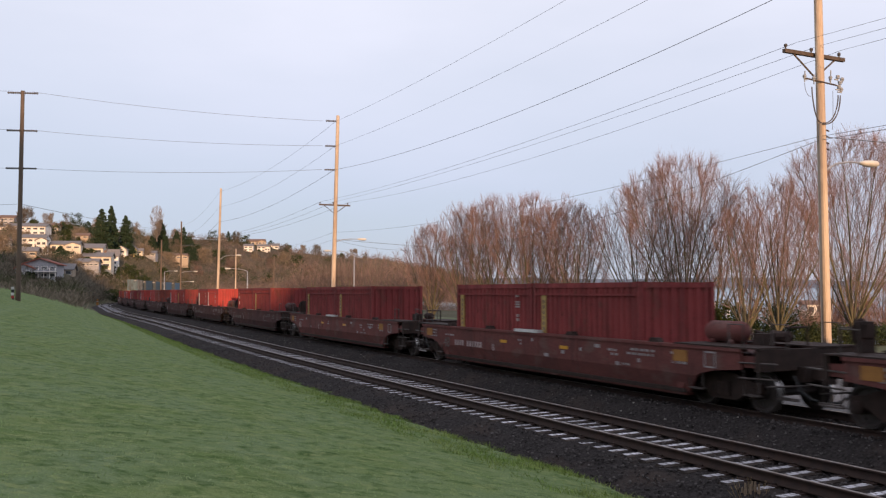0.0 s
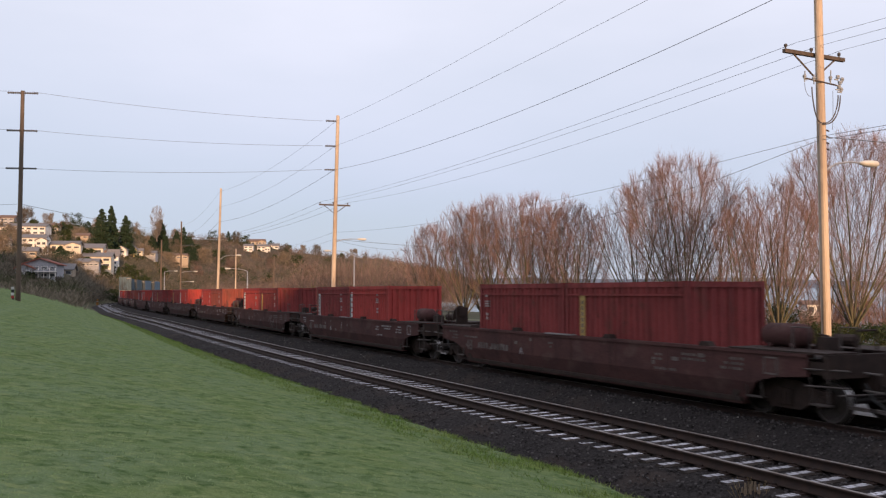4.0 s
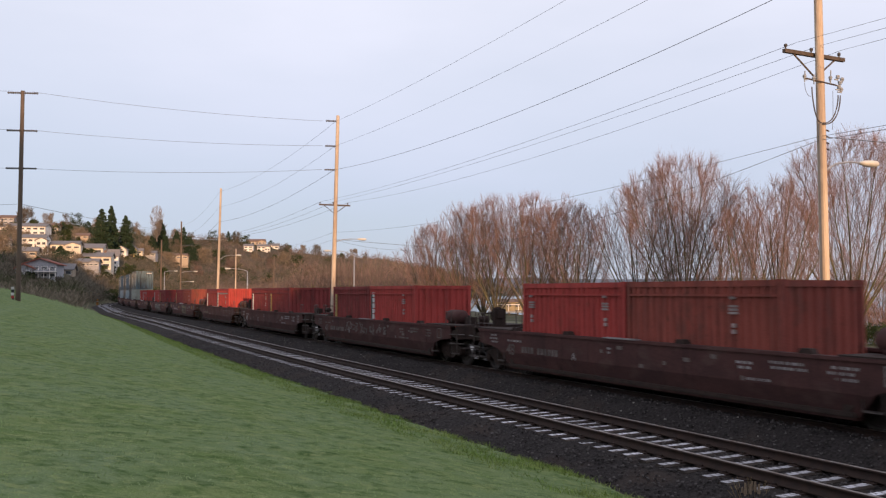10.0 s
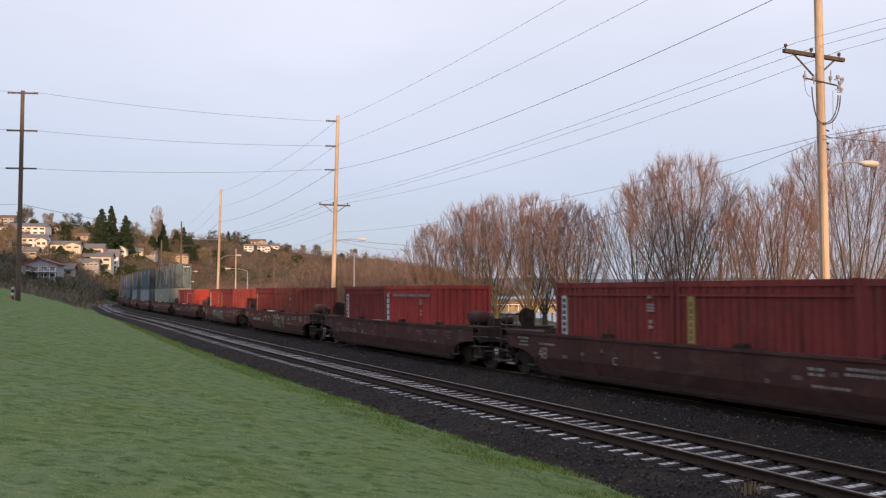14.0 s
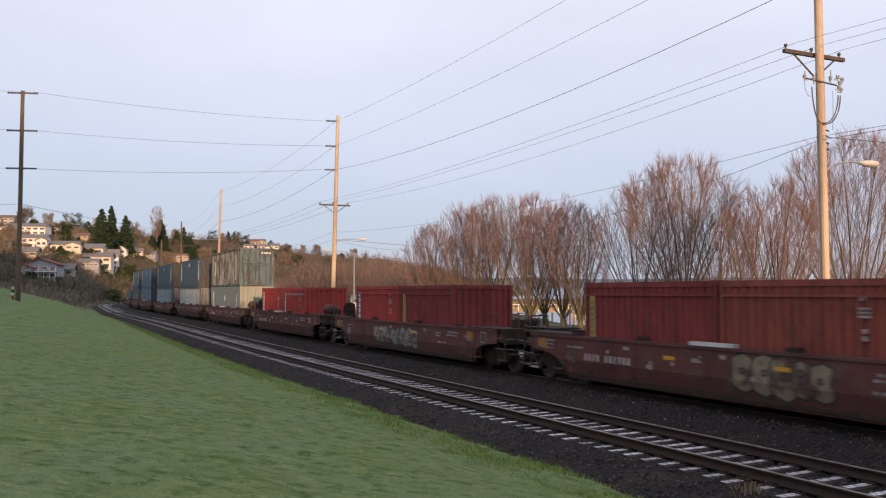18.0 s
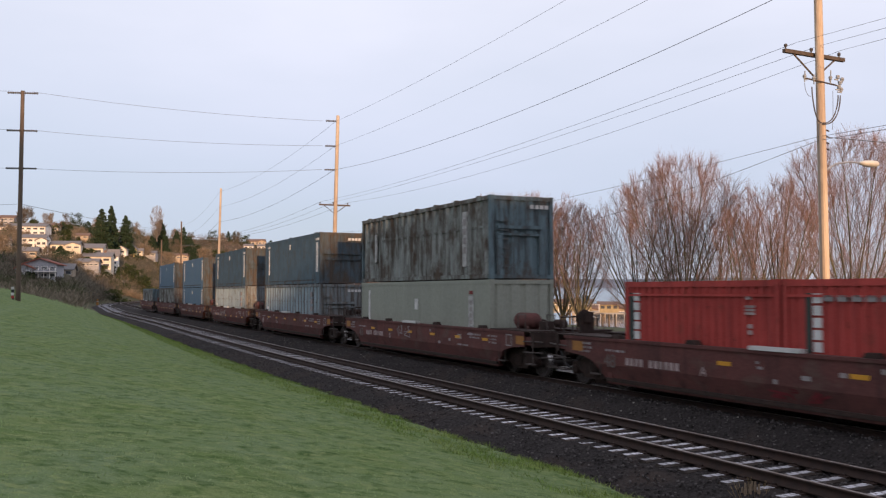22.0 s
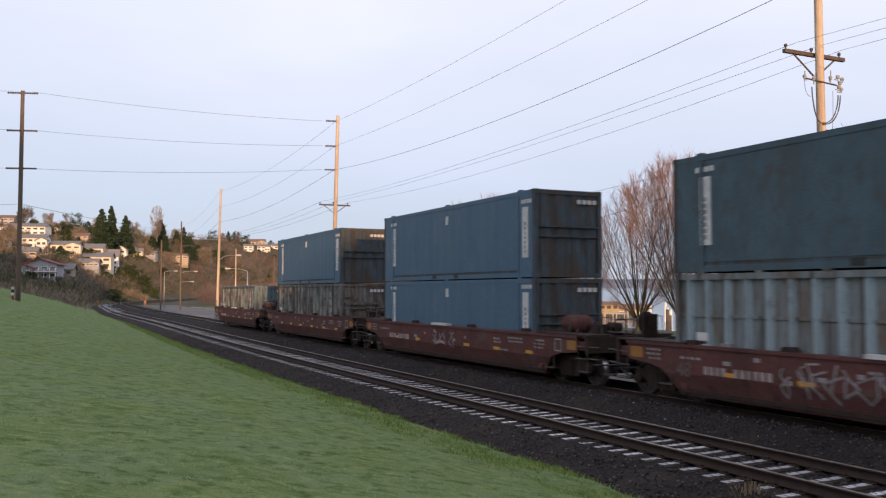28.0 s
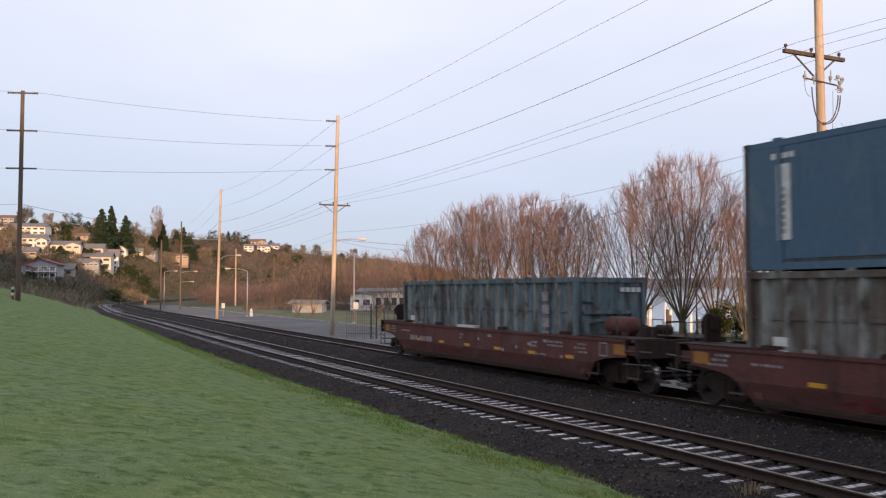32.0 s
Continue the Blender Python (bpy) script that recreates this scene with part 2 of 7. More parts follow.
for _m, _tone in ((M_CAR, (0.055, 0.026, 0.024)), (M_CARRED, (0.07, 0.030, 0.027)), (M_CARDARK, (0.042, 0.022, 0.020))):
    stain(_m, _tone, 4.0, (1, 1, 0.12), 0.55, 0.72, 5.5)
    stain(_m, (0.20, 0.135, 0.120), 5.0, (1, 1, 0.6), 0.69, 0.78, 2.2)
M_UNDER = mat("grimy_running_gear", (0.048, 0.030, 0.025), (0.030, 0.021, 0.018), scale=5, rough=0.85, bump=0.3, spec=0.2)
M_WHEEL = mat("wheel_steel", (0.06, 0.045, 0.04), (0.04, 0.032, 0.03), scale=5, rough=0.6, bump=0.1)
M_TREAD = plain("bright_tread", (0.55, 0.53, 0.52), 0.3, 0.9, 0.0)
M_WHITE = plain("white_marking", (0.62, 0.61, 0.60), 0.6, dark=0.75)
M_DIMWHITE = plain("faded_marking", (0.30, 0.27, 0.27), 0.7, dark=0.6)
M_YELLOW = plain("ochre_marking", (0.40, 0.27, 0.085), 0.6)
M_FAINT = plain("almost_worn_off_marking", (0.15, 0.12, 0.11), 0.8, dark=0.5)
M_ORANGE = plain("orange_placard", (0.34, 0.155, 0.04), 0.7, dark=0.55)
M_AMBER = plain("amber_reflector", (0.60, 0.29, 0.03), 0.4, dark=0.7)
M_SCUFF = plain("scuffed_white", (0.44, 0.43, 0.42), 0.7, dark=0.6, scale=5)
M_PALE = plain("worn_pale_marking", (0.40, 0.31, 0.30), 0.7, dark=0.6)
M_GREENBLACK = plain("dark_green_strip", (0.045, 0.055, 0.05), 0.7)
M_BLACK = plain("black_marking", (0.03, 0.03, 0.03), 0.6)


# ---- mesh building ----
class Build:
    """Collects vertices and faces of one mesh."""

    def __init__(self):
        self.v, self.f, self.n = [], [], 0

    def add(self, verts, faces):
        self.v.append(np.asarray(verts, float).reshape(-1, 3))
        self.f += [tuple(i + self.n for i in f) for f in faces]
        self.n += len(self.v[-1])
        return self

    def box(self, x0, x1, y0, y1, z0, z1):
        self.add([(x, y, z) for x, y, z in product((x0, x1), (y0, y1), (z0, z1))],
                 [(0, 1, 3, 2), (4, 6, 7, 5), (0, 4, 5, 1), (2, 3, 7, 6), (0, 2, 6, 4), (1, 5, 7, 3)])
        return self

    def prism(self, outline, a, b, axis="y"):
        """An outline (in the two other axes, in order) drawn from a to b along axis."""
        k = len(outline)
        pts = []
        for c in (a, b):
            for p, q in outline:
                pts.append({"x": (c, p, q), "y": (p, c, q), "z": (p, q, c)}[axis])
        self.add(pts, [tuple(range(k))[::-1], tuple(range(k, 2 * k))] + [(i, (i + 1) % k, k + (i + 1) % k, k + i) for i in range(k)])
        return self

    def tube(self, path, radii, sides=6, caps=True):
        p = np.asarray(path, float)
        r = np.broadcast_to(np.asarray(radii, float), (len(p),))
        t = np.gradient(p, axis=0)
        t /= np.linalg.norm(t, axis=1)[:, None] + 1e-12
        ref = np.where(np.abs(t[:, 2:3]) > 0.9, np.array([[1.0, 0, 0]]), np.array([[0, 0, 1.0]]))
        u = np.cross(t, ref)
        u /= np.linalg.norm(u, axis=1)[:, None] + 1e-12
        w = np.cross(t, u)
        a = np.linspace(0, 2 * math.pi, sides, endpoint=False)
        ring = p[:, None] + r[:, None, None] * (np.cos(a)[None, :, None] * u[:, None] + np.sin(a)[None, :, None] * w[:, None])
        faces = []
        for i in range(len(p) - 1):
            for j in range(sides):
                k = (j + 1) % sides
                faces.append((i * sides + j, i * sides + k, (i + 1) * sides + k, (i + 1) * sides + j))
        if caps:
            faces += [tuple(range(sides))[::-1], tuple((len(p) - 1) * sides + j for j in range(sides))]
        return self.add(ring.reshape(-1, 3), faces)

    def lathe(self, profile, origin=(0, 0, 0), axis="z", sides=16):
        """Turns (radius, height) pairs round an axis."""
        pts, k = [], sides
        for r, h in profile:
            for j in range(k):
                c, s = r * math.cos(2 * math.pi * j / k), r * math.sin(2 * math.pi * j / k)
                x, y, z = {"x": (h, c, s), "y": (c, h, s), "z": (c, s, h)}[axis]
                pts.append((x + origin[0], y + origin[1], z + origin[2]))
        faces = [(i * k + j, i * k + (j + 1) % k, (i + 1) * k + (j + 1) % k, (i + 1) * k + j) for i in range(len(profile) - 1) for j in range(k)]
        faces += [tuple(range(k))[::-1], tuple((len(profile) - 1) * k + j for j in range(k))]
        return self.add(pts, faces)

    def mesh(self, name, material, smooth=False):
        me = bpy.data.meshes.new(name)
        v = np.concatenate(self.v) if self.v else np.zeros((0, 3))
        me.from_pydata(v.tolist(), [], self.f)
        b = bmesh.new()
        b.from_mesh(me)
        bmesh.ops.recalc_face_normals(b, faces=b.faces)
        b.to_mesh(me)
        b.free()
        me.materials.append(material)
        if smooth:
            me.polygons.foreach_set("use_smooth", [True] * len(me.polygons))
        return me


def raw_mesh(name, verts, faces, material, smooth=False):
    me = bpy.data.meshes.new(name)
    verts, faces = np.asarray(verts, np.float32), np.asarray(faces, np.int32)
    k = faces.shape[1]
    me.vertices.add(len(verts))
    me.vertices.foreach_set("co", verts.ravel())
    me.loops.add(faces.size)
    me.loops.foreach_set("vertex_index", faces.ravel())
    me.polygons.add(len(faces))
    me.polygons.foreach_set("loop_start", np.arange(0, faces.size, k, dtype=np.int32))
    me.polygons.foreach_set("loop_total", np.full(len(faces), k, np.int32))
    if smooth:
        me.polygons.foreach_set("use_smooth", np.ones(len(faces), bool))
    me.materials.append(material)
    me.update(calc_edges=True)
    me.validate()
    return me


def part(name, b, material, parent, label="", smooth=False, at=None):
    """One mesh object under a thing or a part."""
    ob = new(name, b.mesh(name, material, smooth) if isinstance(b, Build) else b)
    ob.parent = parent
    if at is not None:
        ob.matrix_basis = at
    return tagged(ob, label)


def thing(name, label, category, group="", m=None):
    ob = tagged(new(name), label, category, group)
    ob.empty_display_size = 0.3
    if m is not None:
        ob.matrix_basis = m
    return ob


def structure(name, me, label="", category=""):
    return tagged(new(name, me), label, category, kind="structure")


# ---- plan of the line ----
STEP = 0.25
S_AXIS = np.arange(-380.0, 360.0, STEP)
_k = np.interp(S_AXIS, [-30, 20, 55, 85, 110, 135, 160, 185, 215, 250], [0.00026, 0.00084, -0.0011, 0.00122, 0.00135, -0.0015, 0.0028, 0.00376, 0.00249, 0.00064])
_i0 = int(np.argmin(np.abs(S_AXIS)))
_th = -np.concatenate([[0], np.cumsum((_k[1:] + _k[:-1]) / 2 * STEP)])
S_TH = _th - _th[_i0] + 2.0122
S_X = np.concatenate([[0], np.cumsum((np.cos(S_TH)[1:] + np.cos(S_TH)[:-1]) / 2 * STEP)])
S_Y = np.concatenate([[0], np.cumsum((np.sin(S_TH)[1:] + np.sin(S_TH)[:-1]) / 2 * STEP)])
S_X, S_Y = S_X - S_X[_i0] - 0.798, S_Y - S_Y[_i0] + 36.73
NEAR_OFF, NEAR_Z = 4.056, -0.16


def on_line(s, off=0.0):
    """Place and heading on the far track at s; off: metres towards the lawn."""
    s = np.asarray(s, float)
    x, y, h = (np.interp(s, S_AXIS, a) for a in (S_X, S_Y, S_TH))
    return x - np.sin(h) * off, y + np.cos(h) * off, h


def side_of(x, y):
    """Metres from the far track towards the lawn, and s, of points on the ground."""
    x, y = np.asarray(x, float).ravel(), np.asarray(y, float).ravel()
    ss = S_AXIS[::16]
    px, py, ph = on_line(ss)
    best = np.argmin((x[:, None] - px[None]) ** 2 + (y[:, None] - py[None]) ** 2, axis=1)
    dx, dy = x - px[best], y - py[best]
    return -np.sin(ph[best]) * dx + np.cos(ph[best]) * dy, ss[best] + np.cos(ph[best]) * dx + np.sin(ph[best]) * dy


def smooth01(t):
    t = np.clip(t, 0, 1)
    return t * t * (3 - 2 * t)


LAWN_EDGE = NEAR_OFF + 2.5
SHORE_NEAR = 30.0


def ground_z(x, y):
    off, s = side_of(x, y)
    lawn = np.minimum(off - LAWN_EDGE, 25.0)
    slope = 0.205 + 0.165 * smooth01((s + 20) / 75)
    bank = -0.62 + slope * np.clip(lawn, 0, None) / (1 + 0.022 * np.clip(lawn, 0, None))
    z = np.where(lawn > 0, bank, -0.62)
    far = -off
    z = np.where(far > 2.5, -0.62 + 0.17 * smooth01((far - 2.5) / 1.5), z)
    shore = np.interp(s, (-30, 10, 40, 75), (SHORE_NEAR, SHORE_NEAR, SHORE_NEAR + 2, 47))
    return z - 4.6 * smooth01((far - shore) / 4)


# ---- ground, lawn, ballast, road, water ----
def grid_mesh(name, gx, gy, xyz, material, smooth=True):
    """A sheet over two axes; xyz(a, b) gives the places of the flattened grid."""
    a, b = np.meshgrid(gx, gy, indexing="ij")
    x, y, z = xyz(a.ravel(), b.ravel())
    nx, ny = len(gx), len(gy)
    i = (np.arange(nx - 1)[:, None] * ny + np.arange(ny - 1)[None]).ravel()
    return raw_mesh(name, np.stack([x, y, z], -1), np.stack([i, i + ny, i + ny + 1, i + 1], -1), material, smooth)


def graded(*spans):
    out = [np.array([spans[0][0]])]
    for a, b, st in spans:
        out.append(np.linspace(a, b, max(2, int(round((b - a) / st)) + 1))[1:])
    return np.concatenate(out)


ALONG, ACROSS = np.array([-0.425, 0.905]), np.array([0.905, 0.425])


def ground_xyz(u, v):
    x, y = u * ALONG[0] + v * ACROSS[0], u * ALONG[1] + v * ACROSS[1]
    return x, y, np.concatenate([ground_z(x[i:i + 4000], y[i:i + 4000]) for i in range(0, len(x), 4000)]) - 0.02


ground = structure("ground", grid_mesh("ground", graded((-900, -300, 60), (-300, -60, 10), (-60, 160, 2), (160, 400, 8), (400, 4200, 300)),
                   graded((-2500, -200, 150), (-200, -40, 10), (-40, -4, 1.5), (-4, 26, 0.75), (26, 90, 2), (90, 300, 20), (300, 4200, 300)),
                   ground_xyz, M_EARTH), "brown winter earth and dead grass under the railway", "ground")


def rough(x, y, scale, amount):
    return np.array([noise.noise((a * scale, b * scale, 0.3)) for a, b in zip(x, y)]) * amount


def lawn_xyz(s, q):
    # q: 0 at the ballast, metres up the bank
    off = LAWN_EDGE + q - 0.12 * np.exp(-q / 0.5) * (1 + np.sin(s * 1.7) * 0.5 + np.sin(s * 0.61) * 0.6 + np.sin(s * 4.3) * 0.25)
    x, y, _ = on_line(s, off)
    z = ground_z(x, y) + 0.05 * smooth01((q + 0.02) / 0.15) + rough(x, y, 0.5, 0.035) + rough(x, y, 2.2, 0.02) + rough(x, y, 4.6, 0.024)
    return x, y, z


lawn = structure("lawn", grid_mesh("lawn", graded((-60, -34, 2), (-34, -12, 0.14), (-12, 6, 0.3), (6, 40, 0.8), (40, 118, 2)),
                 graded((0, 1.5, 0.15), (1.5, 11, 0.16), (11, 14, 0.5), (14, 45, 3)), lawn_xyz, M_LAWN), "frost-dusted green lawn sloping to the railway", "lawn")

BALLAST_PROFILE = ((-3.3, -0.72), (-2.9, -0.60), (-1.9, -0.30), (-1.4, -0.20), (0.88, -0.19), (1.05, -0.085), (1.6, -0.085), (2.0, -0.30), (2.3, -0.46), (2.6, -0.47),
                   (NEAR_OFF - 1.4, -0.385), (NEAR_OFF + 1.35, -0.385), (NEAR_OFF + 1.8, -0.46), (NEAR_OFF + 2.5, -0.63), (NEAR_OFF + 3.1, -0.72))


def ballast_height(off):
    return np.interp(off, *np.array(BALLAST_PROFILE).T)


def ballast_xyz(s, q):
    x, y, _ = on_line(s, q)
    return x, y, ballast_height(q) + rough(x, y, 1.3, 0.035) + rough(x, y, 7.0, 0.03)


ballast = structure("ballast_bed", grid_mesh("ballast_bed", graded((-120, -40, 2), (-40, -10, 0.12), (-10, 25, 0.3), (25, 90, 1), (90, 330, 2)),
                    graded((-3.3, -1.3, 0.4), (-1.3, 7.15, 0.13)), ballast_xyz, M_BALLAST, False), "dark grey crushed stone ballast", "ballast")


def scatter_stones(name, count, seed, s0, s1, o0, o1, size, material, label):
    rng = np.random.default_rng(seed)
    s = s0 + (s1 - s0) * rng.random(count) ** 1.5
    o = rng.uniform(o0, o1, count)
    x, y, _ = on_line(s, o)
    z = ballast_height(o)
    base = np.array([(1, 0, -.3), (-.5, .85, -.3), (-.5, -.85, -.3), (.5, .5, .5), (-.75, .1, .55), (.3, -.7, .5)])
    tri = np.array([(0, 1, 3), (1, 4, 3), (1, 2, 4), (2, 5, 4), (2, 0, 5), (0, 3, 5), (3, 4, 5)])
    v = base[None] * (1 + rng.uniform(-.3, .3, (count, 6, 3)))
    a = rng.uniform(0, 6.28, count)
    c, n = np.cos(a)[:, None], np.sin(a)[:, None]
    v = np.stack([v[..., 0] * c - v[..., 1] * n, v[..., 0] * n + v[..., 1] * c, v[..., 2]], -1) * (size * rng.uniform(.5, 1.3, count))[:, None, None]
    v += np.stack([x, y, z + 0.015], -1)[:, None]
    f = (tri[None] + (np.arange(count) * 6)[:, None, None]).reshape(-1, 3)
    ob = tagged(new(name, raw_mesh(name, v.reshape(-1, 3), f, material)), label, "stones", kind="stuff")
    return ob


scatter_stones("loose_ballast", 42000, 4, -36, 30, -2.6, LAWN_EDGE, 0.030, M_STONE, "loose dark ballast stones between the rails")
scatter_stones("pale_stones", 130, 9, -30, 40, 1.2, 3.2, 0.032, M_BRIGHT_STONE, "scattered pale stones lying on the ballast")


def far_strip(name, o0, o1, lift, s0, s1, material, label, category, step=2.0):
    def xyz(s, q):
        x, y, _ = on_line(s, -q)
        return x, y, ground_z(x, y) + lift
    return structure(name, grid_mesh(name, graded((s0, s1, step)), graded((o0, o1, 1.0)), xyz, material), label, category)


far_strip("road", 3.6, 11.5, 0.012, -200, 175, M_ROAD, "pale grey asphalt shore road", "road")
M_VERGE = mat("verge_grass", (0.10, 0.125, 0.055), (0.165, 0.15, 0.105), scale=0.3, rough=0.95, bump=0.8, fine=20, spec=0.1)
far_strip("verge", 11.7, 29.5, 0.02, -200, 150, M_VERGE, "dull green winter park grass beyond the road", "grass")


def kerb_xyz():
    b = Build()
    s = np.arange(-60, 150, 3.0)
    for i in range(len(s) - 1):
        pts = []
        for sv in (s[i], s[i + 1] - 0.02):
            for o, z in ((11.5, -0.45), (11.5, -0.32), (11.7, -0.32), (11.7, -0.45)):
                x, y, _ = on_line(sv, -o)
                pts.append((x, y, z))
        b.add(pts, [(0, 1, 5, 4), (1, 2, 6, 5), (2, 3, 7, 6), (0, 3, 2, 1), (4, 5, 6, 7)])
    return b


structure("kerb", kerb_xyz().mesh("kerb", M_KERB), "low concrete kerb along the road", "kerb")

water_mat = bpy.data.materials.new("calm_bay_water")
water_mat.use_nodes = True
_n, _l = water_mat.node_tree.nodes, water_mat.node_tree.links
_b = _n["Principled BSDF"]
_b.inputs["Base Color"].default_value = (0.05, 0.075, 0.09, 1)
_b.inputs["Roughness"].default_value = 0.12
_b.inputs["IOR"].default_value = 1.33
_t, _w, _bp = _n.new("ShaderNodeTexCoord"), _n.new("ShaderNodeTexNoise"), _n.new("ShaderNodeBump")
_w.inputs["Scale"].default_value, _w.inputs["Detail"].default_value = 0.35, 4.0
_l.new(_t.outputs["Object"], _w.inputs["Vector"])
_l.new(_w.outputs["Fac"], _bp.inputs["Height"])
_bp.inputs["Strength"].default_value, _bp.inputs["Distance"].default_value = 0.25, 0.25
_l.new(_bp.outputs["Normal"], _b.inputs["Normal"])
structure("water", grid_mesh("water", np.linspace(-120, 4000, 12), graded((-100, 60, 40), (60, 4000, 400)),
          lambda a, b: (a, b, -2.6 + 0.0077 * np.clip(b - 60, 0, None)), water_mat), "calm pale bay water", "water")


# ---- railway tracks ----
def rail_section(w):
    return [(-0.07 * w, -0.17), (0.07 * w, -0.17), (0.07, -0.15), (0.014, -0.125), (0.014, -0.045), (0.037, -0.035), (0.037, -0.004),
            (-0.037, -0.004), (-0.037, -0.035), (-0.014, -0.045), (-0.014, -0.125), (-0.07, -0.15)]


def swept(outline, s_values, off, z0, name, material, closed=True):
    x, y, h = on_line(s_values, off)
    o = np.array(outline)
    v = np.stack([x[:, None] - np.sin(h)[:, None] * o[None, :, 0], y[:, None] + np.cos(h)[:, None] * o[None, :, 0],
                  np.full((len(x), 1), z0) + o[None, :, 1]], -1)
    k = len(o)
    i, j = np.meshgrid(np.arange(len(x) - 1), np.arange(k if closed else k - 1), indexing="ij")
    i, j = i.ravel(), j.ravel()
    f = np.stack([i * k + j, i * k + (j + 1) % k, (i + 1) * k + (j + 1) % k, (i + 1) * k + j], -1)
    return raw_mesh(name, v.reshape(-1, 3), f, material)


tie_mesh = {}
for key, material in (("frost", M_TIE), ("dark", M_TIE_DARK)):
    tie_mesh[key] = Build().prism([(-0.115, -0.18), (0.115, -0.18), (0.115, -0.03), (0.075, 0.0), (-0.075, 0.0), (-0.115, -0.03)],
                                  -1.29, 1.29).mesh("tie", M_TIE_DARK)
    tie_mesh[key].materials.append(material)
    tie_mesh[key].polygons.foreach_set("material_index", [int(p.normal.z > 0.9) for p in tie_mesh[key].polygons])
plate_mesh = Build().box(-0.095, 0.095, -0.17, 0.17, 0.0, 0.018).box(-0.03, 0.03, 0.09, 0.13, 0.018, 0.05).box(-0.03, 0.03, -0.13, -0.09, 0.018, 0.05) \
    .mesh("tie_plate", M_RAIL)

for tname, off, z0, kind, label in (("railway_track", NEAR_OFF, NEAR_Z, "frost", "rusty railway track on frost-covered wooden ties"),
                                    ("railway_track", 0.0, 0.0, "dark", "railway track on dark ties under the train")):
    track = tagged(thing(tname, label, "railway track"), kind="structure")
    fine_s = graded((-120, -40, 4), (-40, 120, 1), (120, 330, 2))
    for side in (-0.752, 0.752):
        r = part("rail", swept(rail_section(1), fine_s, off + side, z0, "rail", M_RAIL), None, track, "rust-brown steel rail")
        part("railhead", swept([(-0.031, -0.003), (-0.028, 0.001), (0.028, 0.001), (0.031, -0.003)], fine_s, off + side, z0, "railhead", M_RAILHEAD, False),
             None, r, "worn bright running surface")
    rng = random.Random(11 if off else 12)
    s, count, far = -38.0, 0, Build()
    while s < 250:
        x, y, h = (float(a) for a in on_line(s, off + rng.uniform(-0.04, 0.04)))
        if count < 280 if off else s < 60 and s > -30:
            t = part("tie", tie_mesh[kind], None, track, at=pose(x, y, z0 - 0.185 + rng.uniform(-0.012, 0.006), 0, 0, math.degrees(h) + rng.uniform(-1.3, 1.3)))
            if s < 12 and off:
                for side in (-0.752, 0.752):
                    part("tie_plate", plate_mesh, None, t, at=pose(0, side, 0))
        else:
            c, n = math.cos(h), math.sin(h)
            far.add([(x + a * c - b * n, y + a * n + b * c, z0 - 0.185 + d) for a, b, d in product((-.05, .05), (-1.29, 1.29), (-.1, 0))],
                    [(1, 3, 7, 5), (0, 1, 5, 4), (2, 6, 7, 3), (4, 5, 7, 6), (0, 2, 3, 1)])
        count += 1
        s += rng.choice((0.46, 0.49, 0.52, 0.55)) if off else 0.52
    tagged(part("far_ties", far, M_TIE if off else M_TIE_DARK, track), kind="stuff")


# ---- containers ----
def corrugated(b, x0, x1, y, z0, z1, pitch, depth, out, duty=0.5):
    """A wall of upright trapezoid ribs in the xz plane at y; out: +1 or -1, the side that the ribs stand out to."""
    n = max(1, int(round((x1 - x0) / pitch)))
    p, prof = (x1 - x0) / n, []
    for i in range(n):
        a = x0 + i * p
        prof += [(a, 0), (a + p * (0.5 - duty / 2) * 0.6, 0), (a + p * (0.5 - duty / 2) * 0.6 + p * 0.14, depth), (a + p * (0.5 + duty / 2) * 0.9, depth),
                 (a + p * (0.5 + duty / 2) * 0.9 + p * 0.14, 0)]
    prof.append((x1, 0))
    k = len(prof)
    b.add([(x, y + out * d, z0) for x, d in prof] + [(x, y + out * d, z1) for x, d in prof] +
          [(x0, y - out * 0.03, z0), (x1, y - out * 0.03, z0), (x0, y - out * 0.03, z1), (x1, y - out * 0.03, z1)],
          [(i, i + 1, k + i + 1, k + i) for i in range(k - 1)] + [(2 * k, 2 * k + 1, 2 * k + 3, 2 * k + 2)])
    return b


def along_y(b):
    """The same mesh turned from the xz plane to the yz plane."""
    c = Build()
    c.v = [np.stack([v[:, 1], v[:, 0], v[:, 2]], -1) for v in b.v]
    c.f, c.n = list(b.f), b.n
    return c


MESHES = {}


def cached(key, make):
    if key not in MESHES:
        MESHES[key] = make()
    return MESHES[key]


def bars(b, x, z, w, h, n, y, gap=0.35, upright=False):
    """n plain bars in place of lettering on a wall at y."""
    for i in range(n):
        if upright:
            step = h / n
            b.box(x, x + w, y, y + 0.012, z + i * step, z + i * step + step * (1 - gap))
        else:
            step = w / n
            b.box(x + i * step, x + i * step + step * (1 - gap), y, y + 0.012, z, z + h)
    return b


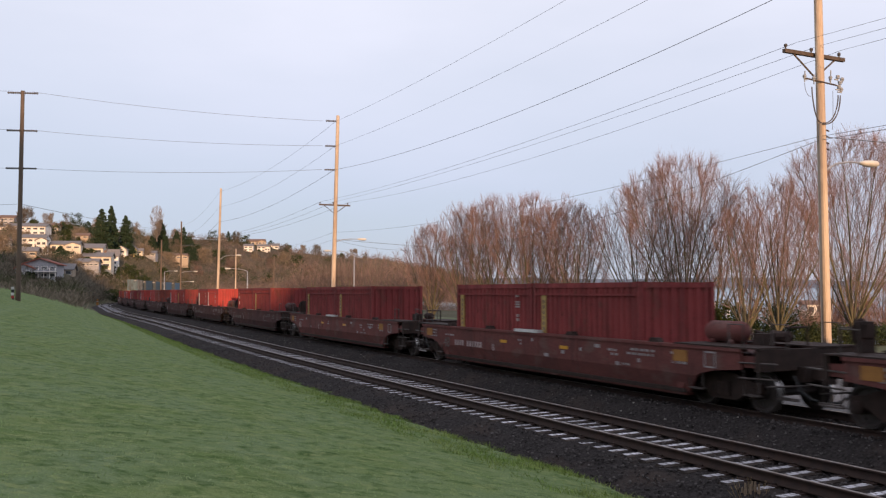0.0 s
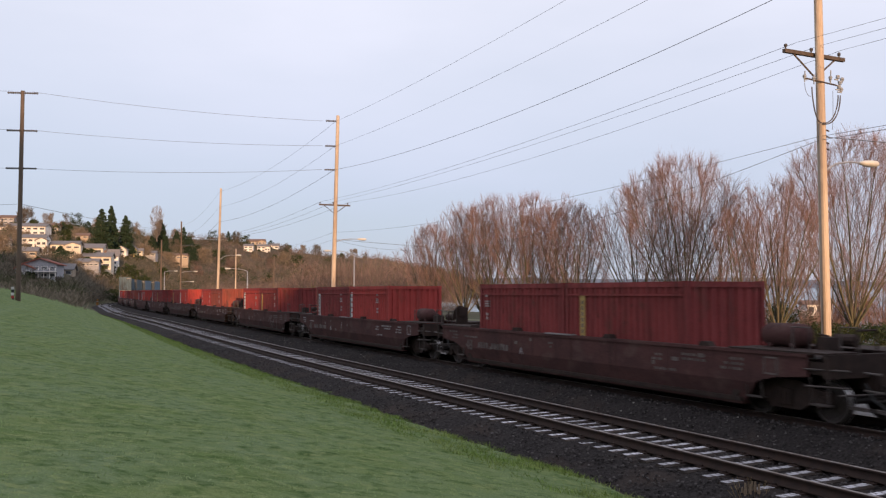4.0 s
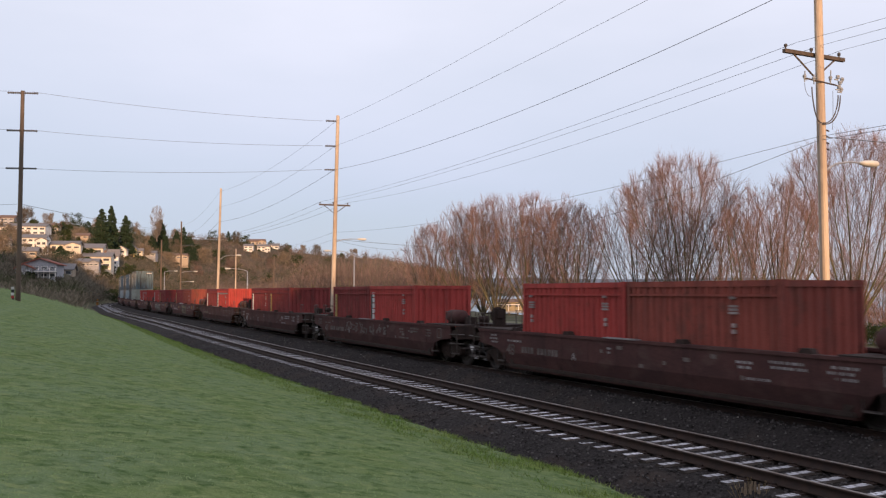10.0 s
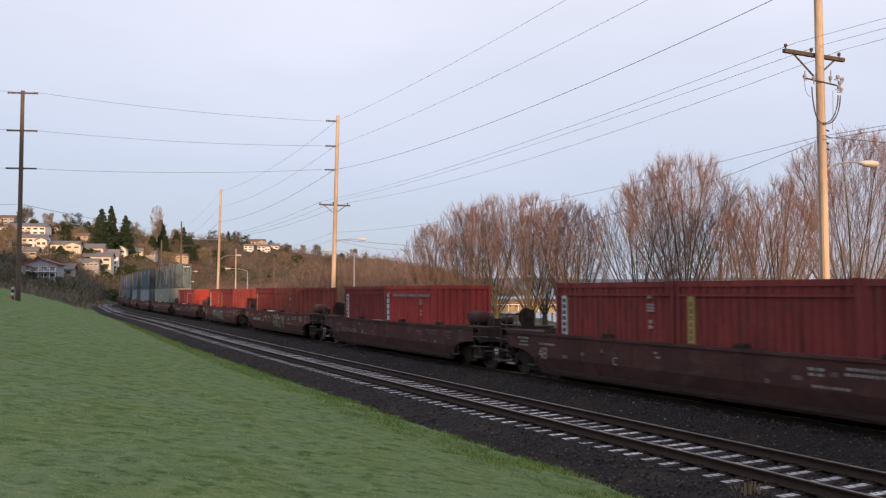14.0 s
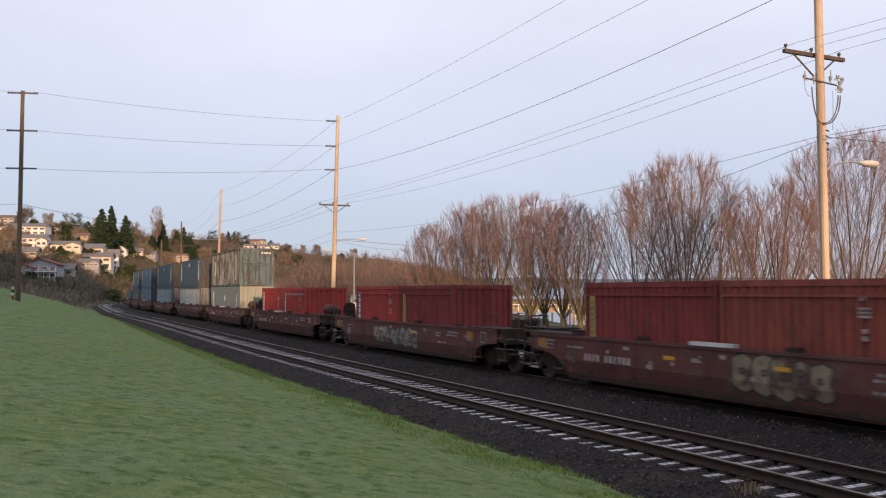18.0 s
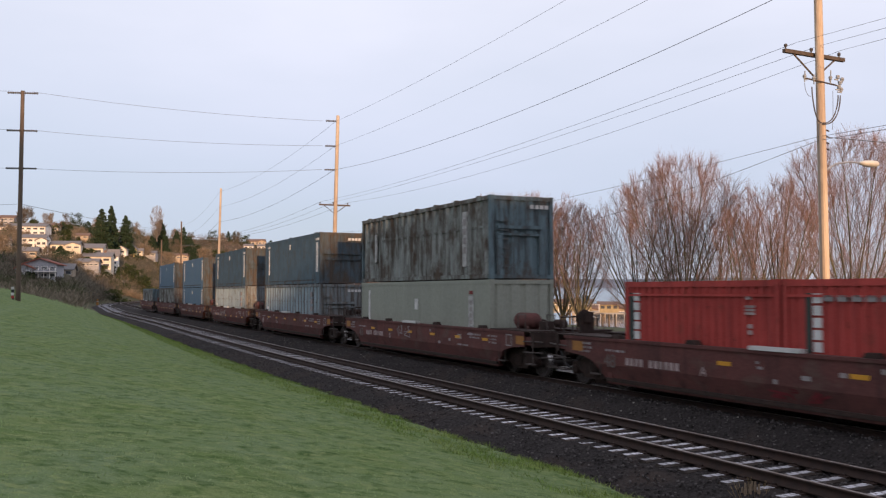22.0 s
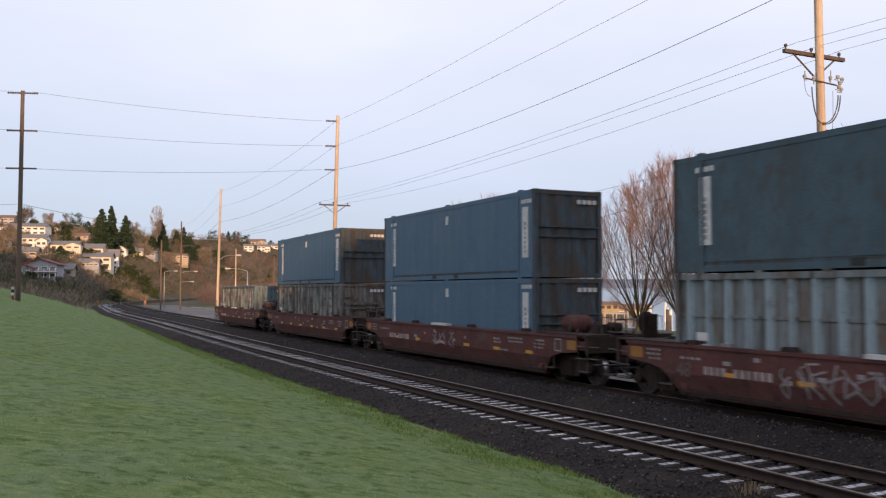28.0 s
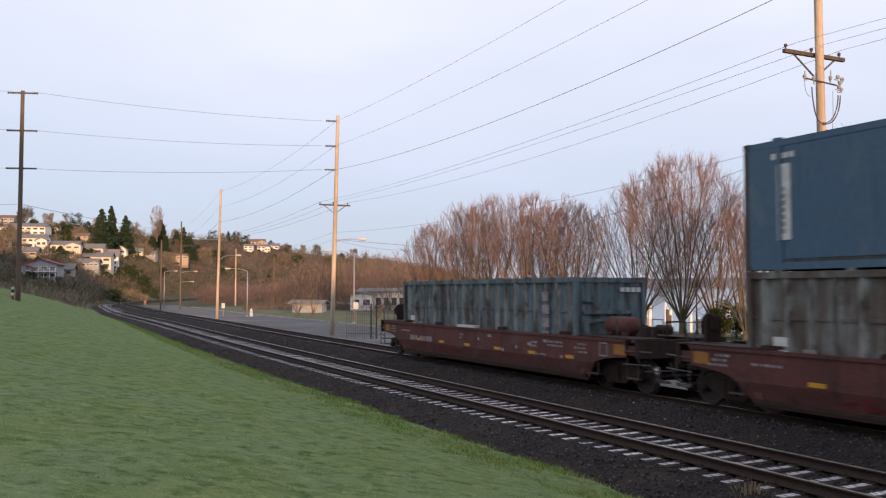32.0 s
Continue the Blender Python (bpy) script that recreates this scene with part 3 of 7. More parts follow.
def container(kind, length, height, paint, label, marks, end_paint=None, group="containers"):
    """A freight container: its base centre at the origin, its length along x."""
    w, h, hl = 1.22, height, length / 2
    box = thing("container", label, "container", group)
    pname = (kind, length, height, paint.name)
    ep = end_paint or paint
    rib = {"ribbed": (0.61, 0.075, 0.16), "fine": (0.62, 0.004, 0.5), "flat": (0.9, 0.008, 0.85), "short": (0.24, 0.036, 0.42)}[kind]
    lo, hi = (0.24 if kind == "fine" else 0.16), h - 0.13
    inset = 0.99 if kind == "fine" else 0.13
    for out in (1, -1):
        def wall():
            me = corrugated(Build(), -hl + inset, hl - inset, out * (w - rib[1] - 0.012), lo, hi, *rib[:2], out, rib[2]).mesh("side_wall", paint)
            # outer rib faces get a paler tone than the wall between them
            if kind == "ribbed":
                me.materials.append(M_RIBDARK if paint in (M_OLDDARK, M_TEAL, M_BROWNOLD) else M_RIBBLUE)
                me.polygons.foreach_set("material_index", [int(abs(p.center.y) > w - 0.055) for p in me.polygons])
            return me
        part("side_wall", cached((*pname, "side", out), wall), None, box)
        if kind == "ribbed":
            part("mid_rail", cached((*pname, "mid", out), lambda: Build().box(-hl + 0.14, hl - 0.14, *sorted((out * (w - 0.10), out * (w - 0.055))), h * 0.62, h * 0.645).mesh("mid_rail", paint)), None, box)
    if kind == "fine":
        for a, out in product((-1, 1), (1, -1)):
            part("end_panel", cached((*pname, "endp", a, out), lambda: Build().box(*sorted((a * (hl - 0.98), a * (hl - 0.13))), *sorted((out * (w - 0.05), out * (w - 0.006))), 0.16, hi)
                 .box(*sorted((a * (hl - 1.03), a * (hl - 0.93))), *sorted((out * (w - 0.06), out * (w + 0.012))), 0.1, hi).mesh("end_panel", paint)), None, box)
        part("bottom_skirt", cached((*pname, "skirt"), lambda: Build().box(-hl + 1.0, hl - 1.0, w - 0.09, w - 0.025, 0.12, 0.26)
             .box(-hl + 1.0, hl - 1.0, -w + 0.025, -w + 0.09, 0.12, 0.26).mesh("bottom_skirt", M_BLUEDARK)), None, box)
        pocket = cached("pocket", lambda: Build().box(-0.16, 0.16, w - 0.05, w + 0.004, 0.05, 0.21).mesh("fork_pocket", M_BLACK))
        for x in (1.05, -0.75):
            part("fork_pocket", pocket, None, box, "black fork pocket", at=pose(x, 0, 0))
    for end in (1, -1):
        e = part("end_wall", cached((*pname, "end", end), lambda: along_y(corrugated(Build(), -w + 0.12, w - 0.12, end * (hl - 0.07), 0.14, hi, 0.56 if kind != "short" else 0.27, 0.045, end, 0.6))
                 .mesh("end_wall", ep)), None, box)
        if kind in ("ribbed", "fine") and end == -1:
            x = -hl - 0.02
            part("ledge", cached((*pname, "ledge"), lambda: Build().box(x - 0.03, x + 0.05, *((-0.75, 0.95, h * 0.60, h * 0.64) if kind == "ribbed" else (-1.05, 1.05, h * 0.57, h * 0.585))).mesh("ledge", ep)), None, e)
            part("ledge", cached((*pname, "ledge2"), lambda: Build().box(x - 0.02, x + 0.05, *((-0.70, 0.90, h * 0.52, h * 0.545) if kind == "ribbed" else (-1.05, 1.05, h * 0.46, h * 0.475))).mesh("ledge", ep)), None, e)
            for a in (-0.72, 0.90) if kind == "ribbed" else ():
                part("tunnel_post", cached((*pname, "tunnel", a), lambda: Build().box(x - 0.03, x + 0.05, a - 0.09, a + 0.09, 0.13, h * 0.52).mesh("tunnel_post", M_BLUEDARK if kind == "fine" else ep)), None, e)
            tagged(part("end_bars", cached((*pname, "idbars"), lambda: along_y(bars(Build(), -1.0, h - 0.42, 0.75, 0.13, 4, x - 0.012, 0.25)).mesh("end_bars", M_WHITE)), None, e, "row of pale bars"), kind="stuff")
            if kind == "ribbed":
                rung = cached((*pname, "rung"), lambda: Build().box(x - 0.03, x + 0.03, 0.55, 1.0, 0, 0.04).mesh("rung", ep))
                for i in range(6):
                    part("rung", rung, None, e, at=pose(0, 0, 0.4 + i * 0.3))
    part("roof", cached((*pname, "roof"), lambda: Build().prism([(-w + 0.06, h - 0.06), (w - 0.06, h - 0.06), (w - 0.1, h - 0.02), (-w + 0.1, h - 0.02)], -hl + 0.05, hl - 0.05, "x")
         .mesh("roof", paint)), None, box)
    part("floor_frame", cached((*pname, "floor"), lambda: Build().box(-hl + 0.05, hl - 0.05, -w + 0.09, w - 0.09, 0.03, 0.15).mesh("floor_frame", M_UNDER)), None, box)
    for out in (1, -1):
        y0, y1 = sorted((out * (w - 0.085), out * w))
        part("top_rail", cached((*pname, "tr", out), lambda: Build().box(-hl + 0.14, hl - 0.14, y0, y1, h - 0.145, h - 0.012).mesh("top_rail", paint)), None, box)
        part("bottom_rail", cached((*pname, "br", out), lambda: Build().box(-hl + 0.14, hl - 0.14, y0, y1, 0.02, 0.165).mesh("bottom_rail", paint if kind != "ribbed" else M_OLDDARK)), None, box)
        for end in (1, -1):
            x0, x1 = sorted((end * (hl - 0.14), end * (hl - 0.005)))
            part("corner_post", cached((*pname, "cp", out, end), lambda: Build().box(x0, x1, *sorted((out * (w - 0.14), out * (w - 0.003))), 0.12, h - 0.12).mesh("corner_post", ep)), None, box)
            for z in (0.0, h - 0.118):
                part("corner_casting", cached((*pname, "cc", out, end, z), lambda: Build().box(*sorted((end * (hl - 0.178), end * hl)), *sorted((out * (w - 0.162), out * (w + 0.003))), z, z + 0.118)
                     .mesh("corner_casting", ep)), None, box)
    for end in (1, -1):
        for z0, z1 in ((0.02, 0.15), (h - 0.15, h - 0.012)):
            part("end_rail", cached((*pname, "er", end, z0), lambda: Build().box(*sorted((end * (hl - 0.12), end * (hl - 0.004))), -w + 0.14, w - 0.14, z0, z1).mesh("end_rail", ep)), None, box)
    if kind == "short":
        part("header_bar", cached((*pname, "header"), lambda: Build().box(-hl + 0.14, hl - 0.14, w - 0.05, w + 0.012, h - 0.36, h - 0.31).mesh("header_bar", paint)), None, box)
    if kind in ("fine", "ribbed"):
        lid = Build()
        for x in np.linspace(-hl + 0.9, hl - 0.9, 7 if kind == "ribbed" else 3):
            lid.box(x - 0.10, x + 0.10, w - 0.12, w + 0.004, h - 0.03, h + 0.035)
        part("roof_lugs", cached((*pname, "lugs"), lambda: lid.mesh("roof_lugs", M_OLDDARK if kind == "ribbed" else paint)), None, box)
    for name, material, x, z, bw, bh, n, upright, mlabel in marks:
        y = w + (0.006 if material in (M_BLACK, M_DIMWHITE, M_PALE, M_FAINT) else 0.001)
        b = Build()
        if n == 1:
            b.box(x, x + bw, y - 0.05, y + 0.006, z, z + bh)
        else:
            bars(b, x, z, bw, bh, n, y - 0.05, 0.2 if name == "block" else 0.32, upright)
            b.v = [np.where(np.isclose(v, y - 0.05 + 0.012), y + 0.006, v) for v in b.v]
        mk = part(name, b, material, box, mlabel)
        if n > 1:
            tagged(mk, kind="stuff")
    return box


# stripes and lettering bars: name, paint, x, z, width, height, number, upright, label
def stripe(x):
    """A white upright panel with a column of dark bars."""
    return [("stripe", M_WHITE, x * 0.82, 0.82, 0.23, 1.3, 1, False, "white upright panel"), ("lettering", M_BLACK, x * 0.82 + 0.05, 0.90, 0.13, 1.15, 7, True, "column of dark bars on the panel")]


def ystripe(x):
    return [("stripe", M_YELLOW, x * 0.82, 0.82, 0.23, 1.3, 1, False, "ochre painted panel"), ("lettering", M_FAINT, x * 0.82 + 0.08, 0.9, 0.07, 1.1, 7, True, "column of dark bars on the panel")]


def letters(x):
    """A column of white blocks beside a dark green strip."""
    return [("block", M_WHITE, x * 0.82, 0.78, 0.20, 1.42, 6, True, "column of white letter-sized blocks"), ("stripe", M_GREENBLACK, x * 0.82 + 0.24, 0.78, 0.13, 1.38, 1, False, "dark green painted strip")]


def small(x):
    return [("lettering", M_PALE, x * 0.82 + 0.1, 2.02, 0.16, 0.08, 2, False, "short pale bars"), ("lettering", M_PALE, x * 0.82, 1.70, 0.26, 0.22, 3, True, "lines of pale bars"),
            ("lettering", M_PALE, x * 0.82 + 0.08, 1.28, 0.10, 0.26, 2, True, "small pale bars")]


BLUE_MARKS = [("lettering", M_DIMWHITE, 4.98, 0.75, 0.09, 1.0, 7, True, "column of grey bars on the panel"), ("lettering", M_DIMWHITE, -5.59, 0.75, 0.09, 1.0, 7, True, "column of grey bars on the panel"),
              ("stripe", M_WHITE, 4.85, 0.62, 0.34, 1.55, 1, False, "white upright number panel"), ("lettering", M_WHITE, 4.75, 2.28, 0.62, 0.12, 4, False, "row of pale bars"),
              ("stripe", M_WHITE, -5.72, 0.62, 0.34, 1.55, 1, False, "white upright number panel"), ("lettering", M_WHITE, -5.9, 2.28, 0.62, 0.12, 4, False, "row of pale bars"),
              ("emblem", M_WHITE, -0.15, 2.0, 0.22, 0.3, 1, False, "small white emblem plate")]
RIB_MARKS = [("stripe", M_WHITE, 5.0, 0.55, 0.36, 0.8, 3, True, "scuffed white panel"), ("stripe", M_DIMWHITE, -4.7, 0.4, 0.34, 1.9, 5, True, "scuffed pale column"),
             ("data_plate", M_DIMWHITE, 4.3, 0.7, 0.3, 0.35, 1, False, "pale data plate")]
DARK_MARKS = [("stripe", M_SCUFF, -4.4, 0.45, 0.34, 1.9, 1, False, "dirty white upright panel"), ("lettering", M_DIMWHITE, -4.33, 0.9, 0.2, 1.3, 4, True, "column of brown-grey bars on the panel"), ("stripe", M_SCUFF, 4.25, 0.85, 0.2, 1.2, 1, False, "worn white patch")]
GREY_MARKS = [("stripe", M_WHITE, 5.0, 0.5, 0.18, 1.75, 1, False, "thin white stripe"), ("lettering", M_DIMWHITE, -4.78, 0.45, 0.16, 1.5, 7, True, "column of grey bars"), ("emblem", M_MAROON, -4.83, 2.1, 0.26, 0.12, 1, False, "dull red emblem patch"),
              ("stripe", M_SCUFF, -4.88, 0.35, 0.36, 1.7, 1, False, "white upright panel"), ("emblem", M_WHITE, -0.2, 1.5, 0.3, 0.42, 1, False, "small white emblem plate")]

SHORT, LONG, SHORT_H, LOW_H, HIGH_H = 5.05, 12.19, 2.44, 2.60, 2.69
LOAD_Z = 0.385
ROSTER = {}


def car_load(k, *boxes):
    """boxes: (container, x on the car, height above the rail)"""
    ROSTER[k] = boxes


def short_pair(k, rear, front):
    out = []
    for x, (paint, marks, text) in ((3.16, rear), (-1.96, front)):
        out.append((container("short", SHORT, SHORT_H, paint, text, marks, group="short containers on the train"), x, LOAD_Z))
    car_load(k, *out)


T_RED, T_MAR, T_BRN = "bright red short steel container in a well wagon", "dark maroon short steel container in a well wagon", \
    "faded brownish red short steel container in a well wagon"
top_row = [("lettering", M_DIMWHITE, -2.2, 2.0, 3.8, 0.12, 12, False, "row of white bars under the roof")]
short_pair(18, (M_MAROON, [*ystripe(2.4)], T_MAR), (M_MAROON, [*ystripe(1.9)], T_MAR))
short_pair(17, (M_MAROON, [*ystripe(2.4), *small(-2.2)], T_MAR), (M_MAROON, [*ystripe(2.2)], T_MAR))
short_pair(16, (M_MAROON, [*ystripe(2.4)], T_MAR), (M_MAROON, [*ystripe(2.0)], T_MAR))
short_pair(15, (M_MAROON, [*small(2.3)], T_MAR), (M_MAROON, [*ystripe(1.9)], T_MAR))
short_pair(14, (M_MAROON, [*stripe(2.4), *small(-1.9)], T_MAR), (M_RED, [*letters(2.5), *small(-1.6)], T_RED))
short_pair(13, (M_RED, [*letters(2.4), *small(-2.0)], T_RED), (M_MAROON, [*ystripe(2.0), *small(-2.2)], T_MAR))
short_pair(12, (M_RED, [*small(2.3), *small(-2.2)], T_RED), (M_BROWNRED, [*small(-1.6)], T_BRN))
short_pair(11, (M_MAROON, [*ystripe(2.4)], T_MAR), (M_RED, [*letters(2.4), *small(-1.8)], T_RED))
short_pair(10, (M_MAROON, [*stripe(2.4), *small(-2.2)], T_MAR), (M_MAROON, [*ystripe(2.3)], T_MAR))
short_pair(9, (M_MAROON, [*stripe(2.4)], T_MAR), (M_RED, [*letters(2.4), *small(-1.8), *top_row], T_RED))
short_pair(8, (M_MAROON, [*ystripe(2.5)], T_MAR), (M_BROWNRED, [*small(-1.6)], T_BRN))
short_pair(7, (M_RED, [*letters(2.4), *small(-2.2)], T_RED), (M_MAROON, [*ystripe(2.2)], T_MAR))
short_pair(6, (M_RED, [*letters(2.4), *small(-2.25)], T_RED), (M_RED, [*letters(1.9), *small(-1.9), *top_row], T_RED))
HZ = LOAD_Z + LOW_H + 0.012
T_BLUE = "slate blue long steel container, smooth sided"
T_RUST = "rust-streaked grey-blue ribbed long container in a well wagon"
car_load(5, (container("flat", LONG, LOW_H, M_GREYGREEN, "grey-green smooth long container in a well wagon", GREY_MARKS), 0.5, LOAD_Z),
         (container("ribbed", LONG, 2.78, M_OLDDARK, "badly stained dark ribbed long container stacked on another", DARK_MARKS, M_TEAL), 0.5, HZ))
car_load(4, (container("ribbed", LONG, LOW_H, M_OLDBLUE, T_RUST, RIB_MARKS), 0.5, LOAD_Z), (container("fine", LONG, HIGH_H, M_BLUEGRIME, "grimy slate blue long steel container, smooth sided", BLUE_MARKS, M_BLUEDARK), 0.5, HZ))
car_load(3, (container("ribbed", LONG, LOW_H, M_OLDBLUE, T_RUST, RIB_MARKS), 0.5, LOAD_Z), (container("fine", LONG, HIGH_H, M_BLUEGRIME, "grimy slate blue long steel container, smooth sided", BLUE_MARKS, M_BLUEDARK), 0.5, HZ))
car_load(2, (container("fine", LONG, LOW_H, M_BLUE, T_BLUE, BLUE_MARKS, M_BLUEDARK), 0.5, LOAD_Z), (container("fine", LONG, HIGH_H, M_BLUE, T_BLUE, BLUE_MARKS, M_BLUEDARK), 0.5, HZ))
car_load(1, (container("ribbed", LONG, LOW_H, M_BROWNOLD, "brown-grey rust-stained ribbed long container in a well wagon", RIB_MARKS), 0.5, LOAD_Z), (container("fine", LONG, HIGH_H, M_BLUE, T_BLUE, BLUE_MARKS, M_BLUEDARK), 0.5, HZ))
car_load(0, (container("ribbed", LONG, LOW_H, M_TEAL, "faded teal ribbed long container on the last wagon", RIB_MARKS), 0.5, LOAD_Z))

# ---- well wagons ----
SPEED = 9.67
WHEEL_R = 0.42
WHEELSETS = []


def wheel_profile(side):
    prof = [(0.08, 0.70), (0.11, 0.70), (0.14, 0.73), (0.32, 0.735), (0.35, 0.685), (WHEEL_R + 0.026, 0.69), (WHEEL_R + 0.02, 0.715), (WHEEL_R - 0.002, 0.725), (WHEEL_R - 0.006, 0.825), (0.35, 0.825),
            (0.32, 0.775), (0.14, 0.785), (0.11, 0.84), (0.08, 0.84)]
    return [(r, side * y) for r, y in prof]


def truck(car, x, spin_list):
    tr = part("truck", cached("bolster", lambda: Build().box(-0.2, 0.2, -0.95, 0.95, 0.38, 0.66).lathe([(0.25, 0.62), (0.25, 0.70)], sides=10).mesh("bolster", M_UNDER)), None, car,
              "grimy two-axle truck", at=pose(x, 0, 0))

    def frame_mesh():
        b = Build()
        b.prism([(-1.05, 0.42), (-1.05, 0.62), (-0.75, 0.66), (-0.35, 0.80), (0.35, 0.80), (0.75, 0.66), (1.05, 0.62), (1.05, 0.42), (0.72, 0.44), (0.38, 0.22), (-0.38, 0.22), (-0.72, 0.44)], 0.93, 1.07)
        for a in (-0.89, 0.89):
            b.lathe([(0.13, 0.9), (0.13, 1.12), (0.09, 1.14)], (a, 0, WHEEL_R), "y", 10)
        for a in (-0.14, 0.0, 0.14):
            b.lathe([(0.06, 0.3), (0.06, 0.62)], (a, 1.09, 0), "z", 8)
        return b
    for out in (1, -1):
        def make():
            b = frame_mesh()
            if out < 0:
                b.v = [v * np.array([1, -1, 1]) for v in b.v]
            return b.mesh("side_frame", M_UNDER)
        part("side_frame", cached(("sideframe", out), make), None, tr)
    for a in (-0.89, 0.89):
        def wheels():
            b = Build().lathe([(0.075, -0.95), (0.075, 0.95)], axis="y", sides=8)
            for side in (1, -1):
                b.lathe(wheel_profile(side), axis="y", sides=28)
                for q in range(5):
                    c, s = math.cos(q * 1.2566) * 0.24, math.sin(q * 1.2566) * 0.24
                    b.box(c - 0.025, c + 0.025, *sorted((side * 0.76, side * 0.80)), s - 0.025, s + 0.025)
            me = b.mesh("wheelset", M_WHEEL)
            me.materials.append(M_TREAD)
            for p in me.polygons:
                if math.hypot(p.center.x, p.center.z) > WHEEL_R - 0.03 and abs(p.normal.y) < 0.7:
                    p.material_index = 1
            return me
        ws = part("wheelset", cached("wheelset", wheels), None, tr, at=pose(a, 0, WHEEL_R))
        spin_list.append((ws, a))
    part("brake_beam", cached("beam", lambda: Build().box(-0.4, -0.34, -0.85, 0.85, 0.25, 0.31).box(0.34, 0.40, -0.85, 0.85, 0.25, 0.31).mesh("brake_beam", M_UNDER)), None, tr)
    return tr


PITCH, HALF = 18.5, 9.2        # spacing of the wagons; from a wagon's middle to its coupler face
TRUCK_X = 7.22


def lettering(text, size, material, name, label, car, x, z, y):
    word = bpy.data.curves.new(name, "FONT")
    word.body, word.size, word.extrude = text, size, 0.004
    me = bpy.data.meshes.new_from_object(bpy.data.objects.new("tmp", word))
    me.materials.append(material)
    part(name, me, None, car, label, at=pose(x, y + 0.003, z, 90, 0, 180))


def face_y(z):
    """Half width of a wagon's side at height z: upright above, folded inwards below."""
    return 1.43 - 0.30 * max(0.0, 0.70 - z)


def well_wagon(k, paint, label):
    car = thing("well_wagon", label, "railway wagon", "wagons of the train")
    w, xe = 1.43, 8.1              # half width, end of the side plates
    dark = paint is M_CARDARK
    key = paint.name
    for out in (1, -1):
        def sill():
            upper = [(6.75, 0.70), (6.85, 0.76), (7.3, 0.86), (xe, 0.93), (xe, 1.30)]
            lower = [(6.32, 0.26), (6.62, 0.55), (6.75, 0.70)]
            b = Build()
            for side in (upper, lower):
                ring = side + [(-x, z) for x, z in side[::-1]]
                k = len(ring)
                b.add([(x, out * (face_y(z) - t), z) for t in (0.0, 0.05) for x, z in ring],
                      [tuple(range(k)), tuple(range(k, 2 * k))[::-1]] + [(i, (i + 1) % k, k + (i + 1) % k, k + i) for i in range(k)])
            return b.mesh("side_sill", paint)
        part("side_sill", cached((key, "sill", out), sill), None, car)

        def chord():
            y0, y1 = sorted((out * (w - 0.17), out * (w + 0.035)))
            return Build().box(-xe - 0.02, xe + 0.02, y0, y1, 1.30, 1.37).mesh("top_chord", paint)
        part("top_chord", cached((key, "chord", out), chord), None, car)
        part("bottom_chord", cached((key, "bchord", out), lambda: Build().box(-6.3, 6.3, *sorted((out * (w - 0.3), out * (w - 0.11))), 0.21, 0.28).mesh("bottom_chord", paint)), None, car)
        seam = cached((key, "seam", out), lambda: Build().box(-0.04, 0.04, *sorted((out * (w - 0.005), out * (w + 0.008))), 0.70, 1.3).mesh("side_seam", paint))
        for x in np.linspace(-6.0, 6.0, 7):
            part("side_seam", seam, None, car, at=pose(x, 0, 0))
    part("well_floor", cached((key, "floor"), lambda: Build().box(-6.3, 6.3, -w + 0.05, w - 0.05, 0.27, 0.36).mesh("well_floor", M_UNDER)), None, car)
    stand = cached("floorstand", lambda: Build().box(-0.35, 0.35, -w + 0.1, w - 0.1, 0.355, 0.384).mesh("load_bearer", M_UNDER))
    for x in (-5.3, -0.2, 0.5, 1.2, 6.1 - 0.3):
        part("load_bearer", stand, None, car, at=pose(x, 0, 0))
    for end in (1, -1):
        def deck():
            b = Build()
            b.prism([(end * 6.15, 0.3), (end * 6.5, 0.78), (end * 6.9, 0.98), (end * 8.5, 0.98), (end * 8.5, 1.22), (end * 6.3, 1.24), (end * 6.0, 0.34)], -w + 0.06, w - 0.06)
            return b.mesh("end_platform", paint if not dark else M_UNDER)
        e = part("end_platform", cached((key, "deck", end), deck), None, car)
        part("centre_sill", cached((key, "csill", end), lambda: Build().box(*sorted((end * 6.8, end * 8.75)), -0.32, 0.32, 0.68, 0.99).mesh("centre_sill", M_UNDER)), None, e)
        part("coupler", cached(("coupler", end), lambda: Build().box(*sorted((end * 8.75, end * 9.05)), -0.1, 0.1, 0.74, 0.94).prism([(end * 9.05, 0.16), (end * 9.05, -0.16), (end * HALF, -0.12), (end * (HALF + 0.03), 0.12)], 0.66, 0.99, "z")
             .mesh("coupler", M_UNDER)), None, e, "dark knuckle coupler")
        part("deck_plate", cached((key, "plate", end), lambda: Build().box(*sorted((end * 6.35, end * 8.62)), -w - 0.02, -0.3, 1.375, 1.405)
             .box(*sorted((end * 6.0, end * 8.55)), 0.55, w + 0.02, 1.375, 1.405).mesh("deck_plate", M_UNDER)), None, e, "dark walkway grating")
        part("cross_sill", cached((key, "cross", end), lambda: Build().box(*sorted((end * 8.46, end * 8.6)), -w + 0.02, w - 0.02, 0.92, 1.37).mesh("cross_sill", M_UNDER)), None, e)
        iron = cached(("iron", end), lambda: Build().tube([(0, 0, 0), (0, 0, 0.52), (end * 0.42, 0, 0.52), (end * 0.42, 0, 0)], 0.02, 5).mesh("grab_iron", M_DULL))
        for x, y in ((7.75, w), (7.75, -w), (8.3, 0.75)):
            part("grab_iron", iron, None, e, at=pose(end * x, y, 1.36))
        rail = cached(("handrail", end), lambda: Build().tube([(0, 0, 0), (end * 0.95, -0.1, 0.02)], 0.02, 5).mesh("handrail", M_DULL))
